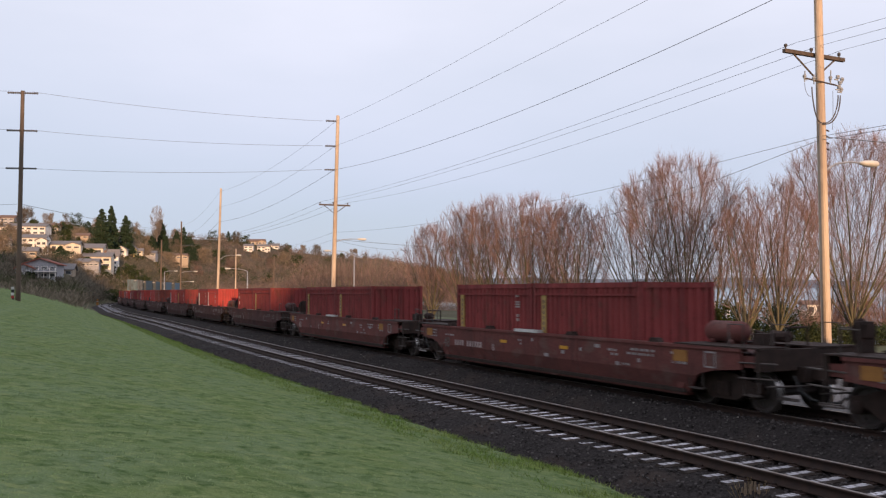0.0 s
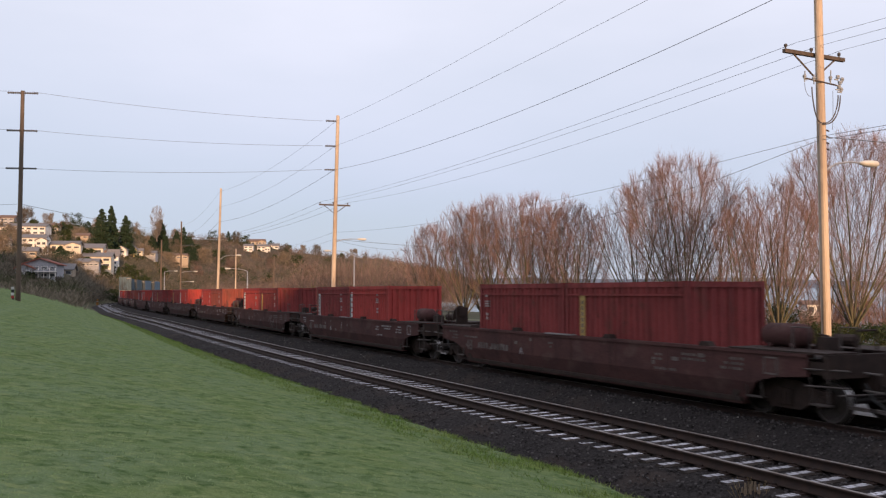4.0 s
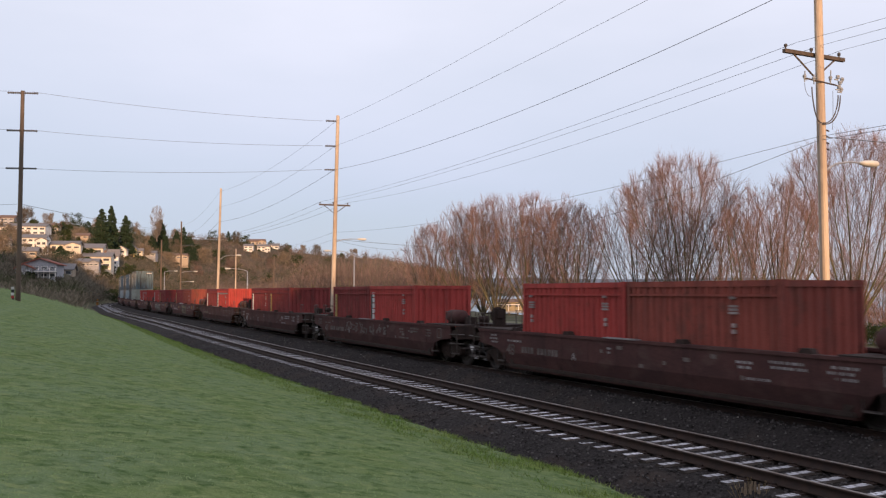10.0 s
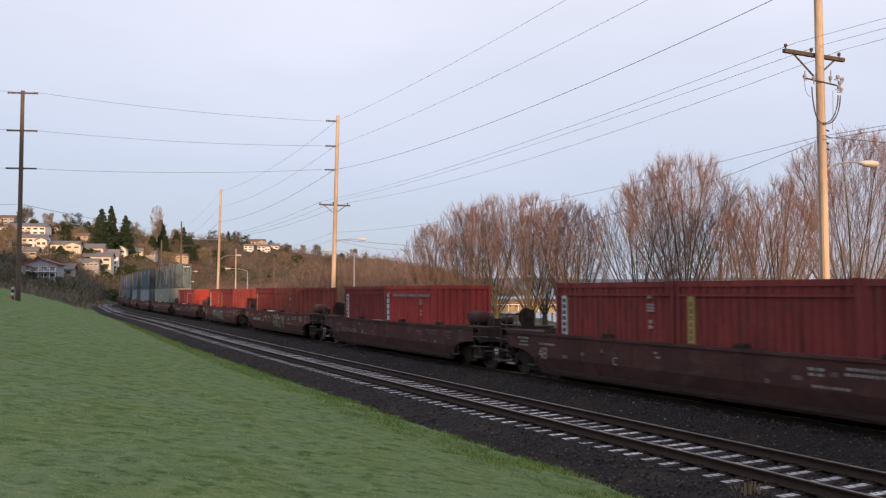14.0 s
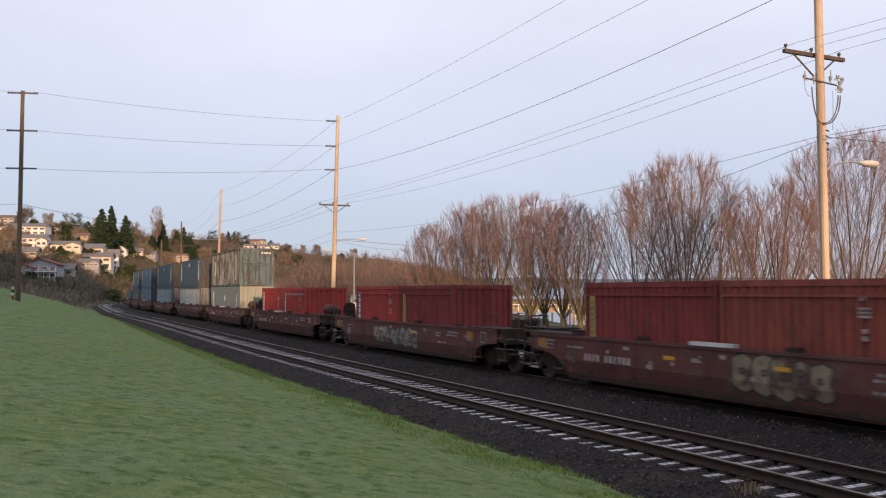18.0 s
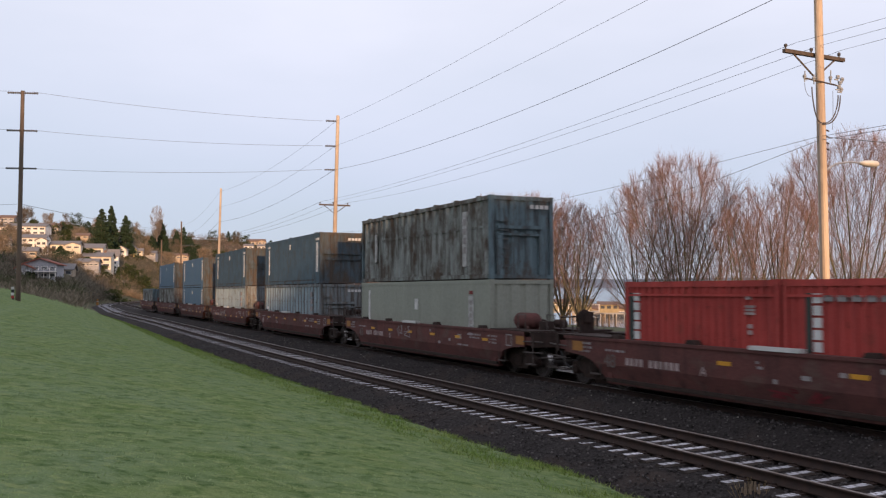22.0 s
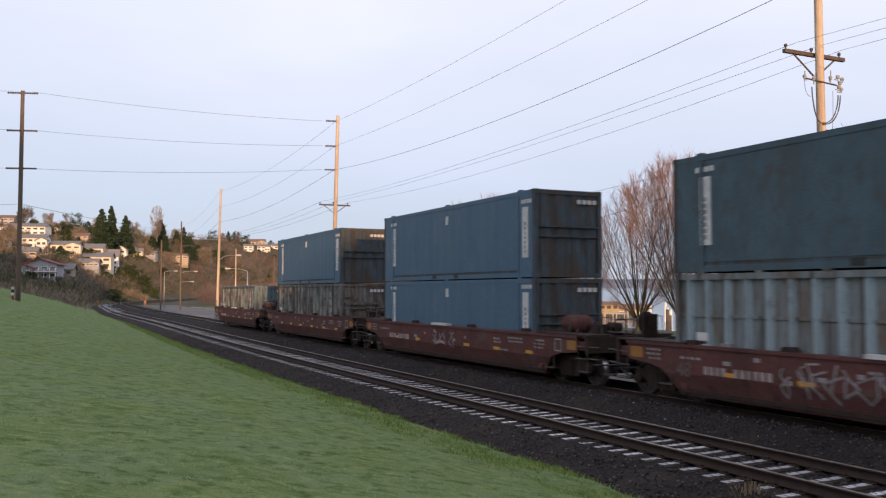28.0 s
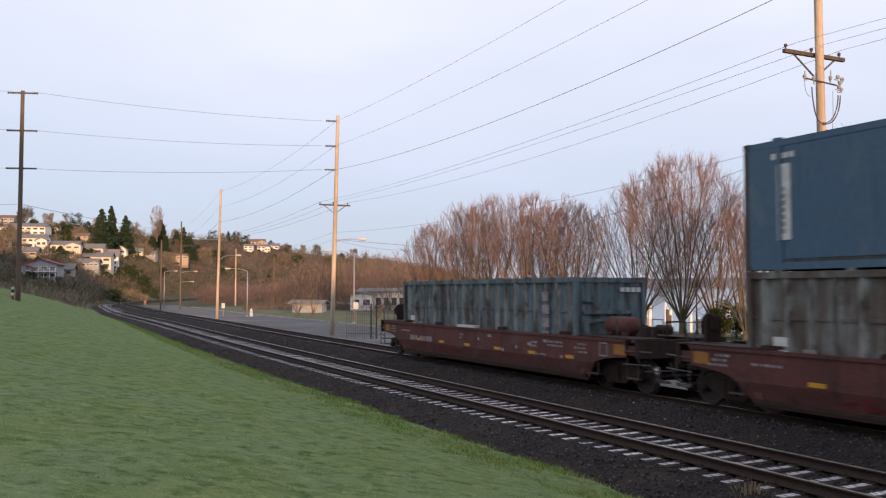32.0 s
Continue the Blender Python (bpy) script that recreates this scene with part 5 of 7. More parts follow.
for z, zl, za, rr in ((14.72, 16.3, 14.45, 0.007), (12.95, 13.65, 12.8, 0.007), (11.25, 11.0, 10.95, 0.010)):
    b = at_pole("b", z, -0.15, 0.022)
    a = (10.0, 23.4, za)
    wire(a, b, 0.4 if za > 11 else 0.7, rr, "high-voltage wire of the power line")
    wire(a, (beyond[0], beyond[1], za), 0.4, rr, "high-voltage wire of the power line")
    wire(b, at_pole("c", z - 0.65, -0.1, 0.02), 0.7, rr * 1.2, "high-voltage wire of the power line")
    wire(at_pole("c", z - 0.65, -0.1, 0.02), at_pole("d", z - 0.4), 0.9, rr * 1.3, "high-voltage wire of the power line")
    wire((LEFT[0] + 0.6, LEFT[1] + 0.1, zl), (b[0] - 0.85, b[1] - 0.15, z), 0.25, 0.010, "high-voltage wire across the railway")
    wire((LEFT[0] - 0.6, LEFT[1] - 0.1, zl), (LEFT[0] - 40, LEFT[1] - 3, zl + 1.4), 0.4, 0.010, "high-voltage wire across the lawn")
for o, sag in ((-0.9, 0.42), (-0.1, 0.32), (0.8, 0.58)):
    a = at_pole("a", 9.15, o)
    b = at_pole("b", 8.95, o * 1.15, 0.02)
    c = at_pole("c", 8.9, o * 1.1, 0.02)
    wire(a, b, sag, 0.006)
    wire(a, (beyond[0], beyond[1], 9.2), 0.4, 0.005)
    wire(b, c, 0.5, 0.009)
    wire(c, at_pole("d", 10.8, o), 0.5, 0.012)
for z, zb, r, sag in ((6.7, 6.8, 0.006, 0.55), (6.6, 6.3, 0.007, 1.7)):
    a, b = at_pole("a", z, -0.15), at_pole("b", zb, 0.1)
    wire(a, b, sag, r, "sagging black service cable overhead")
    wire(a, (beyond[0], beyond[1], z + 0.2), 0.3, r, "thin black service cable overhead")
    wire(b, at_pole("c", zb), 0.6, r, "thin black service cable overhead")
wire((LEFT[0], LEFT[1], 8.55), (-46.0, 155.0, 13.1), 0.25, 0.016, "sagging black service cable overhead")
wire((LEFT[0], LEFT[1], 8.55), (LEFT[0] - 40, LEFT[1] - 3, 9.0), 0.6, 0.010, "thin black service cable overhead")
wire(at_pole("b", 6.3), (30.0, 95.0, 6.2), 0.4, 0.013, "black service cable over the park")
wire((10.1, 23.4, 6.7), (40.0, 30.0, 6.5), 0.3, 0.010, "thin black service cable overhead")


def street_lamp(x, y, height, toward, label, arm=2.2, rise=0.45):
    z0 = gz(x, y)
    lamp = thing("street_lamp", label, "street lamp", "street lamps by the road", pose(x, y, z0))
    part("post", Build().tube([(0, 0, -0.3), (0, 0, height)], [0.085, 0.05], 10), M_STEEL, lamp, smooth=True)
    part("base", Build().lathe([(0.16, -0.1), (0.16, 0.12), (0.09, 0.2)], sides=10), M_STEEL, lamp)
    street_arm(lamp, Vector((0, 0, height - 0.05)), Vector(toward).normalized(), arm, rise)
    return lamp


street_lamp(-8.45, 84.0, 6.5, (-0.9, -0.3, 0), "grey steel street lamp with a long arm")
street_lamp(-23.9, 108.0, 5.6, (-0.9, -0.3, 0), "grey steel lamp by the road", 2.0, 0.3)
street_lamp(-49.5, 157.0, 6.6, (0.9, 0.4, 0), "distant grey steel street lamp", 1.6, 0.2)
street_lamp(-46.3, 156.0, 4.8, (0.9, 0.3, 0), "distant low street lamp", 1.6, 0.1)


def sign_post(x, y, h, w, hh, label):
    z0 = gz(x, y)
    s = thing("road_sign", label, "sign", m=pose(x, y, z0))
    part("post", Build().tube([(0, 0, -0.2), (0, 0, h)], 0.03, 6), M_STEEL, s)
    part("panel", Build().box(-w / 2, w / 2, -0.045, -0.03, h - hh, h), M_WHITE, s, "blank white panel")


sign_post(-8.2, 83.4, 2.05, 0.5, 0.62, "white rectangular sign on a post by the road")
sign_post(-27.8, 112.0, 1.6, 0.42, 0.62, "small white sign by the road")


def small_marker(x, y, h, r, material, name, label):
    z0 = gz(x, y)
    s = thing(name, label, "marker", m=pose(x, y, z0))
    part("body", Build().lathe([(r * 1.2, 0), (r * 1.2, 0.06), (r, 0.1), (r * 0.8, h * 0.8), (r * 0.5, h), (0.02, h + 0.02)], sides=10), material, s)
    part("collar", Build().lathe([(r * 1.15, h * 0.55), (r * 1.15, h * 0.65)], sides=10), M_STEEL, s)


small_marker(-23.6, 109.0, 0.95, 0.2, M_WHITE, "hydrant", "pale fire hydrant beside the road")
small_marker(-90.0, 222.0, 1.6, 0.35, M_WHITE, "trackside_box", "white trackside marker at the curve")
small_marker(-82.0, 210.0, 1.5, 0.3, M_ORANGE, "trackside_box", "orange and white trackside marker")
small_marker(-92.0, 228.0, 1.5, 0.35, M_WHITE, "trackside_box", "white trackside marker at the curve")
small_marker(-69.0, 205.0, 1.2, 0.3, M_ORANGE, "trackside_box", "orange and white trackside marker")


# striped marker beside the dark pole
def striped_marker():
    s = LEFT[1]
    x = -0.4860 * s
    m = thing("track_marker", "red, white and black striped marker post", "marker", m=pose(x, s, gz(x, s)))
    part("post", Build().box(-0.06, 0.06, -0.06, 0.06, -0.2, 0.75), M_DULL, m)
    for i, mt in enumerate((M_WHITE, M_BLACK, M_WHITE, M_RED)):
        part("band", Build().box(-0.10, 0.10, -0.09, -0.065, 0.72 - i * 0.2, 0.9 - i * 0.2), mt, m)


striped_marker()


# thin dark railing and two posts between the road and the line
def picket_fence():
    f = thing("picket_fence", "thin dark steel picket fence beside the road", "fence", m=pose(-5.2, 57.0, gz(-5.2, 57.0)))
    bar = Build().tube([(0, 0, -0.1), (0, 0, 1.75)], 0.012, 5).mesh("picket", M_INSUL)
    for i in range(14):
        part("picket", bar, None, f, at=pose(-1.0 + i * 0.145, 0, 0))
    for z in (0.35, 1.6):
        part("rail", Build().tube([(-1.0, 0.02, z), (0.9, 0.02, z)], 0.014, 5), M_INSUL, f)
    for x in (0.58, 0.92):
        part("post", Build().tube([(x, 0, -0.2), (x, 0, 2.2)], 0.06, 8).lathe([(0.075, 2.2), (0.03, 2.28)], (x, 0, 0), sides=8), M_INSUL, f, "stout dark post")


picket_fence()


# slim dark lamp post on the shore
def shore_post():
    x, y = 0.2865 * 62, 62.0
    s = thing("lamp_post", "slim dark lamp post on the shore", "street lamp", m=pose(x, y, gz(x, y)))
    part("post", Build().tube([(0, 0, -0.2), (0, 0, 3.3)], [0.07, 0.05], 8), M_INSUL, s, smooth=True)
    part("base", Build().lathe([(0.13, 0), (0.13, 0.3), (0.08, 0.4)], sides=10), M_INSUL, s)
    part("lantern", Build().lathe([(0.05, 3.3), (0.14, 3.4), (0.16, 3.7), (0.05, 3.85)], sides=8), M_INSUL, s)


shore_post()


# ---- trees ----
def tubes_mesh(segs, sides, name, material):
    """segs: rows of (x0 y0 z0 x1 y1 z1 r0 r1), each an open tapered tube."""
    s = np.asarray(segs, float)
    p, q, r0, r1 = s[:, 0:3], s[:, 3:6], s[:, 6], s[:, 7]
    t = q - p
    t /= np.linalg.norm(t, axis=1)[:, None] + 1e-9
    ref = np.where(np.abs(t[:, 2:3]) > 0.9, np.array([[1.0, 0, 0]]), np.array([[0, 0, 1.0]]))
    u = np.cross(t, ref)
    u /= np.linalg.norm(u, axis=1)[:, None] + 1e-9
    w = np.cross(t, u)
    a = np.linspace(0, 2 * math.pi, sides, endpoint=False)
    d = np.cos(a)[None, :, None] * u[:, None] + np.sin(a)[None, :, None] * w[:, None]
    v = np.concatenate([p[:, None] + d * r0[:, None, None], q[:, None] + d * r1[:, None, None]], 1)
    j = np.arange(sides)
    f = np.stack([j, (j + 1) % sides, (j + 1) % sides + sides, j + sides], -1)
    f = f[None] + (np.arange(len(s)) * 2 * sides)[:, None, None]
    return raw_mesh(name, v.reshape(-1, 3), f.reshape(-1, 4), material, sides > 3)


def bare_tree_parts(seed, height, width, stems, trunk_r, boughs=9, shoots=7, per=6, fork=0.08, twig=0.0045, low=0.12):
    """Skeleton of a bare dome-crowned tree: straight stems fan out from a low fork, boughs and shoots leave them at sharp angles."""
    r = np.random.default_rng(seed)
    lump = r.uniform(0, 6.28, 2)

    def inside(p):
        u = p[2] / height
        if u > 1:
            return False
        full = (max(u - 0.3 * low, 0) / (0.58 - 0.3 * low)) ** 0.5 if u < 0.58 else max(0, 1 - ((u - 0.58) / 0.42) ** 2.4) ** 0.5
        a = math.atan2(p[1], p[0])
        return math.hypot(p[0], p[1]) < width * full * (1 + 0.09 * math.sin(3 * a + lump[0]) + 0.06 * math.sin(5 * a + 5 * u + lump[1])) + 0.02 * width

    def unit(v):
        return v / (math.sqrt(v[0] * v[0] + v[1] * v[1] + v[2] * v[2]) + 1e-9)

    def aside(d, angle):
        q = r.normal(0, 1, 3)
        q = unit(q - d * float(q @ d))
        return unit(d * math.cos(angle) + q * math.sin(angle) + np.array([0, 0, 0.10]))

    def run(p, d, longest, lift):
        """Points of a nearly straight shoot from p until it leaves the crown."""
        pts, step, gone = [p], height * 0.05, 0.0
        while gone < longest:
            d = unit(d + r.normal(0, 0.028, 3) + np.array([0, 0, lift]))
            q = pts[-1] + d * step
            if q[2] > 0.2 * height and not inside(q):
                break
            pts.append(q)
            gone += step
        return pts, d

    rows = ([], [], [])

    def lay(pts, r0, r1, kind):
        n = len(pts) - 1
        for i in range(n):
            rows[kind].append((*pts[i], *pts[i + 1], r0 + (r1 - r0) * i / n, r0 + (r1 - r0) * (i + 1) / n))

    top = np.array([0, 0, fork * height])
    lay([np.array([0, 0, -0.3]), top * 0.5, top], trunk_r * 1.25, trunk_r, 0)
    spread = math.atan2(width, 0.40 * height)
    for i in range(stems):
        a, lean = 6.283 * (i * 0.618 + r.uniform(-0.06, 0.06)), spread * math.sqrt((i + 0.3) / stems)
        d = np.array([math.cos(a) * math.sin(lean), math.sin(a) * math.sin(lean), math.cos(lean)])
        stem, _ = run(top * r.uniform(0.7, 1.0), d, height * 1.1, 0.018)
        if len(stem) < 4:
            continue
        lay(stem, trunk_r * r.uniform(0.24, 0.36), 0.011, 0)
        for f in np.linspace(0.06, 0.97, boughs) ** 0.75:
            k = (f + r.uniform(-0.04, 0.04)) * (len(stem) - 1)
            j = min(int(k), len(stem) - 2)
            p, d = stem[j] + (stem[j + 1] - stem[j]) * (k - j), unit(stem[j + 1] - stem[j])
            bough, _ = run(p, aside(d, r.uniform(0.35, 0.75)), height * (0.60 - 0.30 * f), 0.025)
            if len(bough) < 2:
                continue
            lay(bough, 0.026 - 0.014 * f, 0.007, 1)
            for g in np.linspace(0.15, 1.0, shoots):
                k = g * (len(bough) - 1) * 0.999
                j = int(k)
                p, d = bough[j] + (bough[j + 1] - bough[j]) * (k - j), unit(bough[j + 1] - bough[j])
                shoot, d = run(p, aside(d, r.uniform(0.25, 0.6)), height * r.uniform(0.10, 0.22), 0.04)
                if len(shoot) < 2:
                    shoot = [p, p + d * height * 0.04]
                lay(shoot, 0.0085, 0.005, 2)
                a0, a1 = shoot[0], shoot[-1]
                for h in r.random(int(per * min(1.7, 0.35 + 1.9 * max(0.0, p[2] / height - 0.15)))):
                    q = a0 + (a1 - a0) * (0.2 + 0.8 * h)
                    t = unit(d + r.normal(0, 0.27, 3) + np.array([0, 0, 0.06]))
                    rows[2].append((*q, *(q + t * height * r.uniform(0.025, 0.07)), twig, twig * 0.6))
    return rows


TREE_LABEL = "bare multi-stemmed winter tree with reddish twigs"


def bare_tree(x, y, height, width, seed, stems=7, trunk_r=0.22, label=TREE_LABEL, group="bare shore trees", fine=(10, 7, 5)):
    z0 = gz(x, y)
    tree = thing("tree", label, "tree", group, pose(x, y, z0))
    rows = bare_tree_parts(seed, height, width, stems, trunk_r, *fine)
    part("trunk", tubes_mesh(rows[0], 7, "trunk", M_BARK if height > 6 else M_DARKPOLE), None, tree, "mossy olive-brown stems" if height > 6 else "")
    tagged(part("branchwork", tubes_mesh(rows[1], 3, "branchwork", M_BRANCH), None, tree, "grey-brown upright branches"), kind="stuff")
    tagged(part("crown", tubes_mesh(rows[2], 3, "crown", M_TWIG if height > 6 else M_DARKPOLE), None, tree, "haze of fine reddish twigs" if height > 6 else ""), kind="stuff")
    return tree


def place(px_tan, depth):
    return px_tan * depth, depth


# direction (x over y), distance, height, half width, seed
for tan_x, dist, h, w, seed, stems in ((0.2700, 60, 12.2, 4.1, 1, 10), (0.221, 64, 10.6, 3.6, 2, 8), (0.308, 62, 10.0, 2.8, 3, 7), (0.378, 50, 9.2, 2.85, 4, 8), (0.463, 52, 12.3, 3.9, 5, 8),
                                       (0.342, 50, 7.8, 2.1, 12, 6), (0.136, 72, 10.6, 3.1, 6, 8), (0.098, 72, 11.0, 3.4, 7, 9), (0.060, 76, 11.1, 3.4, 8, 9), (0.024, 78, 10.6, 3.1, 9, 8),
                                       (-0.012, 82, 9.2, 2.7, 10, 7), (0.155, 67, 9.3, 2.5, 13, 6), (0.045, 82, 10.4, 3.0, 14, 7), (0.115, 80, 10.6, 3.0, 16, 7), (0.525, 54, 10.8, 3.4, 15, 7), (0.425, 58, 8.6, 2.8, 17, 7), (0.492, 60, 9.2, 3.0, 18, 7)):
    bare_tree(tan_x * dist, dist, h, w, seed, stems + 6, fine=(12, 8, 6) if seed in (1, 5) else (8, 6, 4) if seed == 3 else (10, 7, 5) if seed < 12 else (8, 6, 4))


# bare trees standing in the shore thicket
for tan_x, dist, h, w, seed in ((-0.085, 150, 10.2, 4.2, 31), (-0.060, 142, 9.6, 3.8, 32), (-0.035, 132, 9.0, 3.6, 33), (-0.110, 160, 10.0, 4.0, 34), (-0.152, 172, 9.4, 4.0, 35)):
    bare_tree(tan_x * dist, dist, h, w, seed, 6, 0.2, "bare brown winter tree in the shore thicket", "thicket trees", (6, 5, 4))


# small pruned trees by the road
for tan_x, dist, h, w, seed in ((-0.163, 108, 3.6, 1.3, 21), (-0.147, 106, 3.4, 1.3, 22), (-0.073, 92, 4.0, 1.7, 23), (-0.046, 98, 4.6, 1.6, 24)):
    bare_tree(tan_x * dist, dist, h, w, seed, 5, 0.16, "small pollarded dark bare tree", "pollarded road trees", (4, 3, 3))


def clump_cloud(name, centres, sizes, seed, material, label, category, per=26, leaf=0.16, twiggy=False, up=1.2, thin=0.05):
    """Many small leaf or twig blades in uneven clumps, as one piece of vegetation."""
    rng = np.random.default_rng(seed)
    c = np.repeat(np.asarray(centres, float), per, 0)
    s = np.repeat(np.asarray(sizes, float), per, 0)
    n = len(c)
    d = rng.normal(0, 1, (n, 3))
    d /= np.linalg.norm(d, axis=1)[:, None]
    pos = c + d * s * (rng.random(n) ** 0.45)[:, None]
    w = leaf * rng.uniform(0.6, 1.4, n) * (s.mean(1) if twiggy else 1)
    ax = rng.normal(0, 1, (n, 3))
    if twiggy:
        ax = np.stack([d[:, 0] * 0.6 + ax[:, 0] * 0.25, d[:, 1] * 0.6 + ax[:, 1] * 0.25, np.full(n, up)], -1)
    ax /= np.linalg.norm(ax, axis=1)[:, None]
    sd = np.cross(ax, rng.normal(0, 1, (n, 3)))
    sd /= np.linalg.norm(sd, axis=1)[:, None] + 1e-9
    ln, wd = (w * 1.0, w * thin) if twiggy else (w, w * 0.45)
    a, b = pos - ax * ln[:, None], pos + ax * ln[:, None]
    m = pos + sd * wd[:, None]
    m2 = pos - sd * wd[:, None]
    v = np.stack([a, m, b, m2], 1).reshape(-1, 3)
    f = np.arange(n * 4).reshape(-1, 4)
    return raw_mesh(name, v, f, material)


# ---- the hill with its houses ----
RIDGE_T = (-0.80, -0.50, -0.42, -0.35, -0.30, -0.25, -0.20, -0.15, -0.11, -0.06, 0.0, 0.1, 0.3)
RIDGE_E = (0.082, 0.078, 0.072, 0.067, 0.063, 0.060, 0.052, 0.044, 0.040, 0.036, 0.022, 0.002, -0.002)
RIDGE_D = (330, 400, 430, 480, 540, 600, 640, 680, 680, 640, 600, 600, 700)
FOOT_D = (110, 150, 172, 300, 382, 440, 430, 380, 340, 320, 340, 420, 520)


def hill_z(t, dist):
    e, d1, d0 = (np.interp(t, RIDGE_T, a) for a in (RIDGE_E, RIDGE_D, FOOT_D))
    f = np.clip((dist - d0) / (d1 - d0), 0, 1)
    return -0.6 + (EYE_Z + e * d1 + 0.6) * f + np.where(dist > d1, -(dist - d1) * 0.01, 0)


def hill_xyz(t, f):
    d0, d1 = np.interp(t, RIDGE_T, FOOT_D) - 6, np.interp(t, RIDGE_T, RIDGE_D)
    dist = d0 + (d1 * 1.5 - d0) * f
    x, y = t * dist, dist
    return x, y, hill_z(t, dist) - 0.3 + rough(x, y, 0.02, 2.0) * smooth01((dist - d0) / 60)


hillside = structure("hillside", grid_mesh("hillside", np.linspace(-0.8, 0.1, 90), np.linspace(0, 1, 40), hill_xyz, M_HILL), "brushy hillside above the bay", "hill")


def far_land_xyz(t, f):
    dist = 1900 + 900 * f
    return t * dist, dist, 11 + (22 + 5 * np.sin(t * 7) + 3 * np.sin(t * 23)) * smooth01(f * 4)


structure("far_shore", grid_mesh("far_shore", np.linspace(-0.1, 1.2, 60), np.linspace(0, 1, 6), far_land_xyz, M_FARLAND), "hazy blue far shore across the bay", "backdrop")


M_DARKBRUSH = mat("dark_brush", (0.215, 0.170, 0.132), (0.160, 0.136, 0.102), scale=0.1, rough=0.95, bump=0, fine=4, island=0.4, spec=0.1)


def hill_distance(t, e):
    """How far off the slope lies in direction t where it rises to elevation tangent e."""
    d0, d1 = float(np.interp(t, RIDGE_T, FOOT_D)), float(np.interp(t, RIDGE_T, RIDGE_D))
    d = np.linspace(d0 + 2, d1, 300)
    ok = (hill_z(np.full(300, t), d) - EYE_Z) / d >= e
    return float(d[np.argmax(ok)]) if ok.any() else d1


# direction, foot and top (tangents of elevation), width (tangent), wall, roof, label, options
HOUSES = ((-0.461, 0.0500, 0.0645, 0.025, "white", "grey", "white two-storey house on the hillside", dict(cols=4, turn=12)),
          (-0.470, 0.0640, 0.0770, 0.042, "white", "grey", "long white grey-roofed house on the hilltop", dict(cols=6, turn=10)),
          (-0.494, 0.0765, 0.0865, 0.018, "grey", "brown", "grey house with dormers on the hilltop", dict(cols=3, turn=12)),
          (-0.446, 0.0680, 0.0775, 0.020, "tan", "brown", "dark-roofed tan house near the hilltop", dict(cols=3, turn=10)),
          (-0.436, 0.0690, 0.0755, 0.010, "white", "brown", "small white house near the hilltop", dict(cols=2, storeys=1, turn=10)),
          (-0.430, 0.0470, 0.0570, 0.036, "cream", "grey", "low cream house with a wide roof", dict(storeys=1, cols=5, turn=12)),
          (-0.398, 0.0420, 0.0540, 0.028, "cream", "grey", "cream house with a broad grey roof", dict(storeys=1, cols=3, turn=12)),
          (-0.390, 0.0270, 0.0440, 0.030, "cream", "grey", "large cream house with a sunlit front", dict(cols=3, turn=14, chimney=True)),
          (-0.373, 0.0250, 0.0475, 0.011, "white", "grey", "white tower-like corner house", dict(storeys=3, cols=1, turn=14)),
          (-0.402, 0.0280, 0.0370, 0.024, "grey", "grey", "grey house below the others", dict(storeys=1, cols=4, turn=12)),
          (-0.364, 0.0430, 0.0515, 0.012, "white", "grey", "small white gabled cottage among the trees", dict(storeys=1, cols=1, turn=10, gable=True)),
          (-0.353, 0.0430, 0.0535, 0.011, "yellow", "grey", "small yellow gabled cottage", dict(storeys=1, cols=1, turn=10, gable=True)),
          (-0.344, 0.0430, 0.0490, 0.008, "cream", "grey", "cream lean-to beside the yellow cottage", dict(storeys=1, cols=1, turn=10)),
          (-0.333, 0.0400, 0.0460, 0.017, "grey", "grey", "long low grey-roofed house", dict(storeys=1, cols=3, turn=8)),
          (-0.452, 0.0150, 0.0365, 0.036, "grey", "red", "red-gabled house with a white balcony", dict(cols=4, turn=12, balcony=True, gable=True)),
          (-0.427, 0.0180, 0.0310, 0.018, "tan", "grey", "flat-roofed tan annexe of a house", dict(storeys=1, cols=2, turn=12)),
          (-0.468, 0.0400, 0.0500, 0.018, "tan", "grey", "grey-roofed tan house on the slope", dict(storeys=1, cols=2, turn=12)),
          (-0.497, 0.0500, 0.0620, 0.012, "cream", "brown", "cream gabled house on the slope", dict(cols=2, turn=12, gable=True)),
          (-0.408, 0.0600, 0.0660, 0.014, "tan", "brown", "low brown-roofed house in the brush", dict(storeys=1, cols=2, turn=10)),
          (-0.305, 0.0370, 0.0430, 0.030, "tan", "brown", "low tan building among brush", dict(storeys=1, cols=4, turn=6)),
          (-0.220, 0.0460, 0.0540, 0.010, "white", "grey", "white house on the far ridge", dict(cols=2, turn=5)),
          (-0.203, 0.0455, 0.0535, 0.013, "white", "grey", "bright white house on the far ridge", dict(cols=3, turn=5)),
          (-0.191, 0.0485, 0.0545, 0.010, "white", "grey", "small white house on the far ridge", dict(cols=2, storeys=1, turn=5)),
          (-0.212, 0.0530, 0.0595, 0.020, "tan", "brown", "long low house on the far ridge", dict(storeys=1, cols=4, turn=5)))
OPEN = [(h[0], h[3] / 2 + 0.0015, hill_distance(h[0], h[1]), h[1] + 0.42 * (h[2] - h[1])) for h in HOUSES]


def open_view(t, dist, top_e):
    return any(abs(t - a) < w and dist < d + 4 and top_e > e for a, w, d, e in OPEN)


# brown brush and bare woods over the hill
_r = np.random.default_rng(5)
cs, sz = [], []
